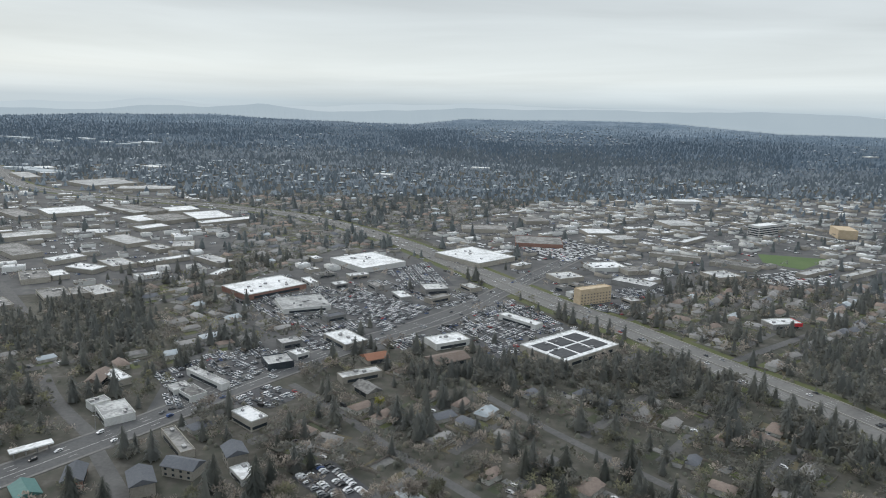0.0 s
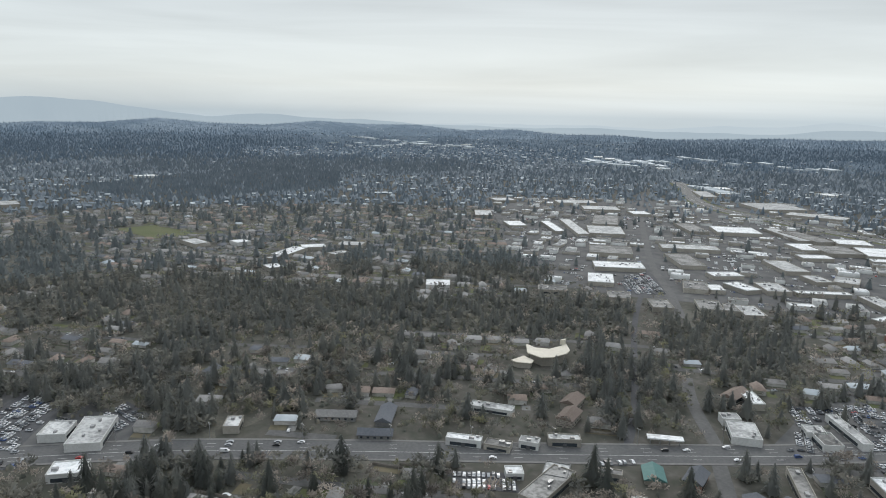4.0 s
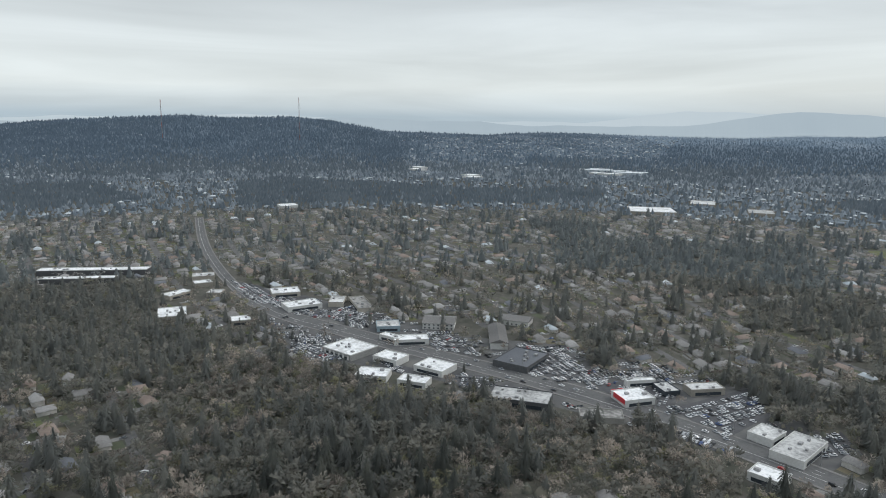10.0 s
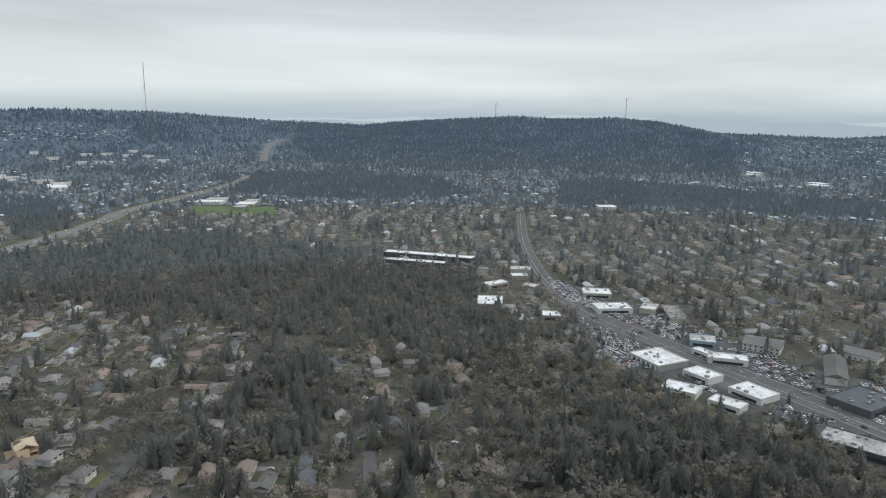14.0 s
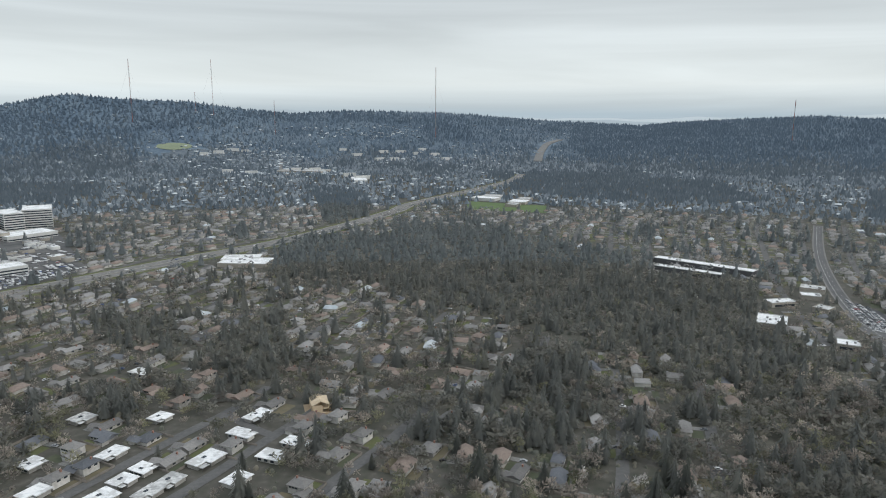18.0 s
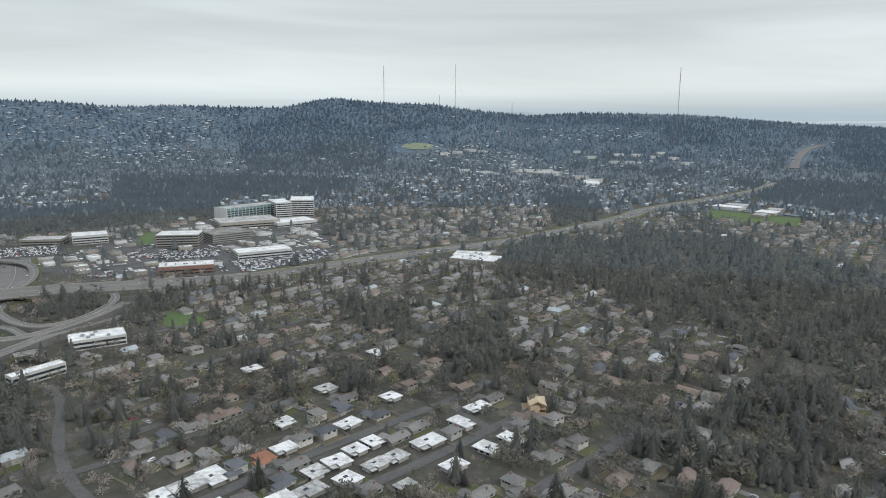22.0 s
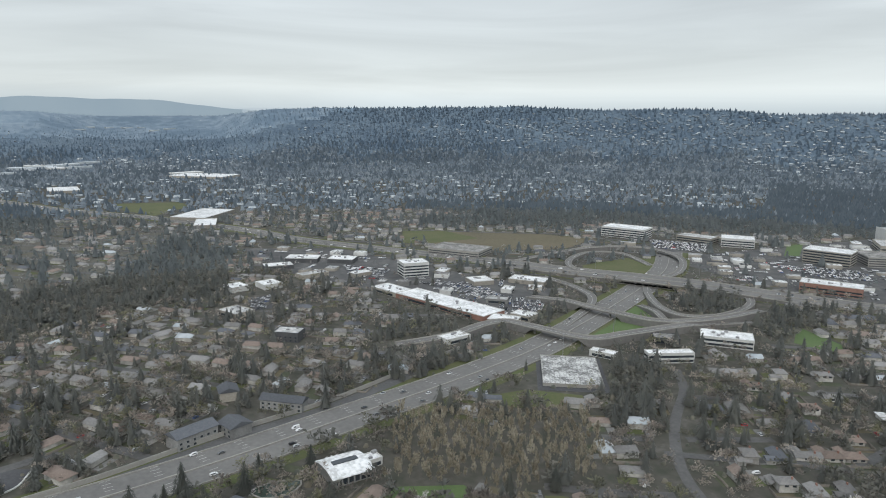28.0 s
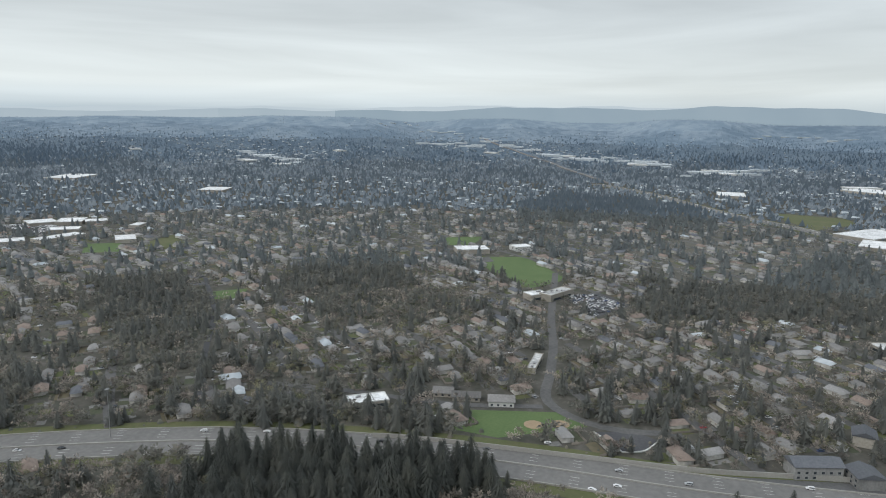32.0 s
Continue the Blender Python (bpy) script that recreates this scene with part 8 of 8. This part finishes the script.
def trunk_form(height, limbs, seed, thick=0.022):
    g = np.random.default_rng(seed)
    s = Shape()
    ring = [(thick * math.cos(i * 1.257), thick * math.sin(i * 1.257)) for i in range(5)]
    s.prism(ring, -0.02, height, taper=0.35)
    v, f = list(s.v), [(q[0], q[1], q[2]) for q in s.f] + [(q[0], q[2], q[3]) for q in s.f if len(q) == 4]
    for _ in range(limbs):
        a, z = g.uniform(0, 6.28), g.uniform(0.25, 0.5)
        tip = np.array((0.2 * math.cos(a), 0.2 * math.sin(a), z + g.uniform(0.15, 0.3)))
        k = len(v)
        v += [(0.012, 0, z), (-0.006, 0.01, z), (-0.006, -0.01, z), tuple(tip)]
        f += [(k, k + 1, k + 3), (k + 1, k + 2, k + 3), (k + 2, k, k + 3)]
    return np.array(v, float), np.array(f)


def sown(spacing, r0, r1, chance):
    """Jittered grid points of the ring from r0 to r1 that pass chance(cover, x, y)."""
    n = int(r1 / spacing) + 1
    i, j = np.meshgrid(np.arange(-n, n + 1), np.arange(-n, n + 1), indexing="ij")
    x = (i + rng.uniform(-0.5, 0.5, i.shape)).ravel() * spacing
    y = (j + rng.uniform(-0.5, 0.5, i.shape)).ravel() * spacing
    r = np.hypot(x, y)
    ok = (r > r0) & (r < r1)
    x, y = x[ok], y[ok]
    keep = rng.random(len(x)) < chance(cover_at(x, y), x, y)
    return x[keep], y[keep]


# homes keep a clear spot for each house
house_cells = np.zeros_like(cover, bool)
for x, y in [h[:2] for h in HOUSE_AT + SETTLED]:
    house_cells[int((x + SPAN) / CELL), int((y + SPAN) / CELL)] = True


def clump(x, y, seed=0.0):
    """Groups of trees some tens of metres across, with open ground between them."""
    return np.clip(patch(x, y, 13, seed) * 2.6 - 0.85, 0, 1)


def density(c, x, y):
    i, j = np.clip(((x + SPAN) / CELL).astype(int), 0, SIDE - 1), np.clip(((y + SPAN) / CELL).astype(int), 0, SIDE - 1)
    group = clump(x, y)
    p = np.select([c == 1, c == 2, c == 3, c == 4, c == 5, c == 6, c == 7, c == 8, c == 9], [0.88, 0.1, 0.0, 0.0, 1.0, 0.95, 0.13 + 0.64 * group, 1.0, 0.26 + 0.62 * group], 0.2 + 0.5 * group + 0.3 * patch(x, y, 90, 3.0) ** 2)
    return p * np.where(house_cells[i, j], 0.12, 1.0)


def is_fir(c, x, y):
    group = clump(x, y)
    return rng.random(len(x)) < np.select([c == 1, c == 5, c == 6, c == 7, c == 8], [0.3 + 0.4 * patch(x, y, 40, 1.0), 0.0, 0.08 + 0.45 * patch(x, y, 40, 4.0) ** 2, 0.06 + 1.0 * group * patch(x, y, 45, 1.0) ** 1.6, 0.9], 0.04 + 0.08 * (y > 300) + 0.95 * group * patch(x, y, 45, 1.0) ** 1.7)


def is_dark(c, x, y):
    """Evergreen broadleaf trees and ivied crowns among the leafless ones."""
    return rng.random(len(x)) < np.select([c == 1, c == 5, c == 6, c == 7], [0.88, 0.0, 0.2 + 0.3 * patch(x, y, 50, 8.0), 0.26], 0.18)


def mass(name, label, x, y, forms, low, high, mat, wide=(0.95, 1.45), size=1.0):
    """Many trees of one kind as one object."""
    verts, tris, normals, at = [], [], [], 0
    h = (low + (high - low) * rng.random(len(x)) ** 1.5) * size
    z, turn, w, pick = ground_z(x, y), rng.uniform(0, 6.28, len(x)), rng.uniform(*wide, len(x)), rng.integers(len(forms), size=len(x))
    for k, (v, f, r) in enumerate(forms):
        s = pick == k
        n = int(s.sum())
        c, sn, hh, ww = np.cos(turn[s])[:, None], np.sin(turn[s])[:, None], h[s][:, None], (h[s] * w[s])[:, None]
        px, py, pz = v[:, 0] * ww, v[:, 1] * ww, v[:, 2] * hh
        p = np.stack([c * px - sn * py + x[s][:, None], sn * px + c * py + y[s][:, None], pz + z[s][:, None]], 2)
        verts.append(p.reshape(-1, 3))
        if r is not None:
            normals.append(np.stack([c * r[:, 0] - sn * r[:, 1], sn * r[:, 0] + c * r[:, 1], np.broadcast_to(r[:, 2], (n, len(r)))], 2).reshape(-1, 3))
        tris.append((f[None] + (np.arange(n) * len(v))[:, None, None]).reshape(-1, 3) + at)
        at += n * len(v)
    me = raw_mesh(name, np.concatenate(verts), np.concatenate(tris), (mat,))
    if normals:
        soften(me, np.concatenate(normals))
    tagged(new(name, me), label, "trees", kind="stuff")


def plant():
    # nearest ring: single trees first, the rest as masses
    x, y = sown(6.5, 262, 560, lambda c, x, y: density(c, x, y) * ((np.hypot(x, y) > 315) | (c == 8)))
    c = cover_at(x, y)
    fir = is_fir(c, x, y)
    order = np.argsort(np.hypot(x, y))
    singles = {True: 0, False: 0}
    firs = [fir_form(30, 12, 100 + k) for k in range(4)]
    crowns = [crown_form(400, 0.021, 200 + k) for k in range(4)]
    stems, boles = [trunk_form(0.25, 0, 300 + k) for k in range(2)], [trunk_form(0.55, 7, 310 + k) for k in range(3)]
    fir_mesh = [crown(f, "unhazed_fir") for f in firs]
    crown_mesh = {m: [crown(f, m) for f in crowns] for m in ("bare", "bud", "blossom", "yellow_bush")}
    stem_mesh, bole_mesh = [raw_mesh("trunk", *f, ("bark",)) for f in stems], [raw_mesh("trunk", *f, ("bark",)) for f in boles]
    words = {"bare": "bare grey brown broadleaf tree in early spring", "bud": "broadleaf tree in olive spring bud", "blossom": "small tree in white spring blossom", "yellow_bush": "round tree in bright yellow green leaf"}
    used = np.zeros(len(x), bool)
    for n, (tx, ty, m, h) in enumerate(((-80, 424, "yellow_bush", 11), (-172, -315, "blossom", 9), (138, -369, "blossom", 10), (-198, -298, "blossom", 9), (-212, -267, "blossom", 8), (-366, 24, "blossom", 9), (137, -374, "blossom", 7), (226, -469, "yellow_bush", 9), (-408, 68, "bare", 14))):
        ob = tagged(new("broadleaf_tree", bole_mesh[n % 3]), words[m], "tree", "broadleaf trees among the homes")
        part("crown", crown_mesh[m][n % 4], None, ob)
        ob.matrix_basis = pose(tx, ty, 0, 0, 0, 40 * n) @ Matrix.Diagonal((h * 1.2, h * 1.2, h, 1))
    for n in order:
        kind = bool(fir[n])
        if singles[kind] >= 190:
            continue
        if rng.random() < 0.35 or c[n] in (5, 8):
            continue
        singles[kind] += 1
        used[n] = True
        k = int(rng.integers(4))
        if kind:
            h = 10 + 17 * rng.random() ** 1.4
            ob = tagged(new("fir_tree", stem_mesh[k % 2]), "tall dark green fir tree with ragged boughs", "tree", "firs among the homes")
            top = part("crown", fir_mesh[k], None, ob)
        else:
            m = str(rng.choice(["bare", "bud", "blossom", "yellow_bush"], p=[0.68, 0.26, 0.045, 0.015]))
            h = rng.uniform(8, 15) * (0.6 if m in ("blossom", "yellow_bush") else 1)
            ob = tagged(new("broadleaf_tree", bole_mesh[k % 3]), words[m], "tree", "broadleaf trees among the homes")
            top = part("crown", crown_mesh[m][k], None, ob)
        ob.matrix_basis = pose(x[n], y[n], 0, 0, 0, rng.uniform(0, 360)) @ Matrix.Diagonal((h * 1.1, h * 1.1, h, 1))
    x, y, fir = x[~used], y[~used], fir[~used]
    c = c[~used]
    dark = is_dark(c, x, y) & ~fir
    bud = rng.random(len(x)) < 0.15 + 0.4 * patch(x, y, 80, 5.0)
    tall, thick = c == 8, c == 5
    mass("tall_fir_wood", "tall dark fir wood beside the freeway", x[fir & tall], y[fir & tall], [fir_form(36, 13, 90 + k) for k in range(6)], 19, 32, "unhazed_fir", (0.85, 1.3))
    mass("poplar_thicket", "pale leafless poplar thicket of upright stems", x[thick], y[thick], [crown_form(170, 0.02, 95 + k, 0.38) for k in range(5)], 11, 17, "poplar", (0.9, 1.3))
    x, y, fir, bud, dark = (q[~(tall & fir) & ~thick] for q in (x, y, fir, bud, dark))
    mass("fir_wood", "dense dark green fir wood beside the homes", x[fir], y[fir], [fir_form(15, 8, k) for k in range(6)], 9, 22, "fir")
    mass("evergreen_wood", "dark rounded evergreen trees in gardens and ravines", x[dark], y[dark], [crown_form(84, 0.068, 25 + k) for k in range(6)], 8, 17, "dark_leaf", (1.0, 1.6))
    fir = fir | dark
    mass("bare_wood", "bare grey brown spring trees in gardens and ravines", x[~fir & ~bud], y[~fir & ~bud], [crown_form(100, 0.039, 20 + k) for k in range(5)], 7, 15, "bare")
    mass("budding_wood", "broadleaf trees in olive spring bud", x[~fir & bud], y[~fir & bud], [crown_form(100, 0.039, 30 + k) for k in range(5)], 7, 14, "bud")
    # each farther ring uses needle and twig colours with more haze painted in
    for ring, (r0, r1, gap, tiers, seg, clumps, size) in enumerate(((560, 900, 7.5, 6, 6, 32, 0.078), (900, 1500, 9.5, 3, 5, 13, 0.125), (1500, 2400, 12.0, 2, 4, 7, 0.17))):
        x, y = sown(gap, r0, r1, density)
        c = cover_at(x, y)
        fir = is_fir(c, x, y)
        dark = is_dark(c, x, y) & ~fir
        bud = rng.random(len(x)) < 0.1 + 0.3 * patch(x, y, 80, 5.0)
        mass("fir_wood", "dark green fir trees scattered over the suburb", x[fir], y[fir], [fir_form(tiers, seg, 40 + k) for k in range(4)], 8, 21, ("fir", "light_haze_fir", "mid_fir")[ring], (1.0, 1.6))
        mass("evergreen_wood", "dark rounded evergreen trees over the suburb", x[dark], y[dark], [crown_form(clumps, size * 1.3, 65 + k) if r1 < 2000 else fir_form(2, 5, 65 + k) for k in range(4)], 8, 16, ("dark_leaf", "light_haze_fir", "mid_fir")[ring], (1.0, 1.6) if r1 < 2000 else (1.6, 2.4))
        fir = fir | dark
        mass("bare_wood", "bare grey brown trees scattered over the suburb", x[~fir & ~bud], y[~fir & ~bud], [crown_form(clumps, size, 50 + k) if r1 < 2000 else fir_form(2, 5, 50 + k) for k in range(4)], 7, 14, ("bare", "light_haze_bare", "mid_bare")[ring], (0.95, 1.45) if r1 < 2000 else (1.8, 2.8))
        mass("budding_wood", "olive budding trees scattered over the suburb", x[~fir & bud], y[~fir & bud], [crown_form(clumps, size, 60 + k) if r1 < 2000 else fir_form(2, 5, 60 + k) for k in range(4)], 7, 13, ("bud", "light_haze_bare", "mid_bare")[ring], (0.95, 1.45) if r1 < 2000 else (1.8, 2.8))
    x, y = sown(17.5, 2400, 4640, lambda c, x, y: np.select([slope_cover(x, y) == 1, slope_cover(x, y) == 9], [1.0, 0.62], 0.68 + 0.3 * patch(x, y, 120, 2.0)))
    for cx, cy, q in FAR_CLEAR:
        away = np.hypot(x - cx, y - cy) > q
        x, y = x[away], y[away]
    fir = rng.random(len(x)) < np.where(slope_cover(x, y) == 1, 0.8, 0.15 + 0.6 * patch(x, y, 130, 1.0) ** 1.5)
    # haze tint of each far tree, scattered over the band edges
    mix = 1 + rng.normal(0, 0.07, len(x))
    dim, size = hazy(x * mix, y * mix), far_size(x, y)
    # higher levels carry more haze blue in their leaf colour
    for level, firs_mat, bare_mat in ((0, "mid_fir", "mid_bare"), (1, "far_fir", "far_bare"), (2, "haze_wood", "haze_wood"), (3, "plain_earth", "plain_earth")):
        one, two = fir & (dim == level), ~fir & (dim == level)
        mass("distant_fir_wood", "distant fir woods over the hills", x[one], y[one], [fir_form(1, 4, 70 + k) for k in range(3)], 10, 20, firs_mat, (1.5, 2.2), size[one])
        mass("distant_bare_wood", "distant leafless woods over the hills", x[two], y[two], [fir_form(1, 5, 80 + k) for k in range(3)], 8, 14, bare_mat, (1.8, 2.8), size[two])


def shrub_form(seed):
    """A low rounded bush: an uneven dome of twelve facets."""
    g = np.random.default_rng(seed)
    v = [(0.5 * g.uniform(0.7, 1.2) * math.cos(k * 1.047), 0.5 * g.uniform(0.7, 1.2) * math.sin(k * 1.047), 0.0) for k in range(6)]
    v += [(0.36 * g.uniform(0.7, 1.2) * math.cos(k * 1.047 + 0.5), 0.36 * g.uniform(0.7, 1.2) * math.sin(k * 1.047 + 0.5), 0.65 * g.uniform(0.8, 1.2)) for k in range(6)] + [(0, 0, 1.0)]
    f = [(k, (k + 1) % 6, 6 + k) for k in range(6)] + [(6 + k, (k + 1) % 6, 6 + (k + 1) % 6) for k in range(6)] + [(6 + k, 6 + (k + 1) % 6, 12) for k in range(6)]
    v = np.array(v)
    r = v * (1, 1, 0.6) + (0, 0, 0.35)
    return v, np.array(f), r / np.linalg.norm(r, axis=1)[:, None]


def undergrowth():
    x, y = sown(7.2, 320, 760, lambda c, x, y: np.isin(c, (1, 6, 8)) * 0.6)
    mass("undergrowth", "dark evergreen undergrowth beneath the woods", x, y, [shrub_form(400 + k) for k in range(5)], 2.0, 6.5, "shrub", (0.9, 1.6))
    x, y = sown(4.6, 320, 640, lambda c, x, y: np.where(c == 0, 0.2, np.where(c == 7, 0.3, np.where(c == 2, 0.05, 0.0))))
    mass("garden_shrubs", "small evergreen and brown shrubs and hedges in the gardens", x, y, [shrub_form(410 + k) for k in range(5)], 0.9, 3.2, "shrub", (1.0, 1.8))


def fences():
    """Board fences along the backs and sides of the plots."""
    v, f = [], []
    for x, y, turn in [h[:3] for h in HOUSE_AT[:700] + SETTLED]:
        c, s = math.cos(turn), math.sin(turn)
        for x0, x1, y0, y1 in ((-9.4, 9.4, 11.2, 11.35), (-9.5, -9.35, 0.0, 11.3), (9.35, 9.5, 1.0, 11.3)):
            if rng.random() < 0.35:
                continue
            k = len(v)
            v += [(c * p - s * q + x, s * p + c * q + y, z) for z in (0.0, 1.7) for p, q in ((x0, y0), (x1, y0), (x1, y1), (x0, y1))]
            f += [(k, k + 1, k + 5), (k, k + 5, k + 4), (k + 2, k + 3, k + 7), (k + 2, k + 7, k + 6), (k + 4, k + 5, k + 6), (k + 4, k + 6, k + 7), (k + 1, k + 2, k + 6), (k + 1, k + 6, k + 5), (k + 3, k, k + 4), (k + 3, k + 4, k + 7)]
    tagged(new("garden_fences", raw_mesh("garden_fences", np.array(v), np.array(f), ("fence",))), "weathered board fences between the gardens", "fences", kind="stuff")


plant()
undergrowth()
fences()

rows_of_cars()
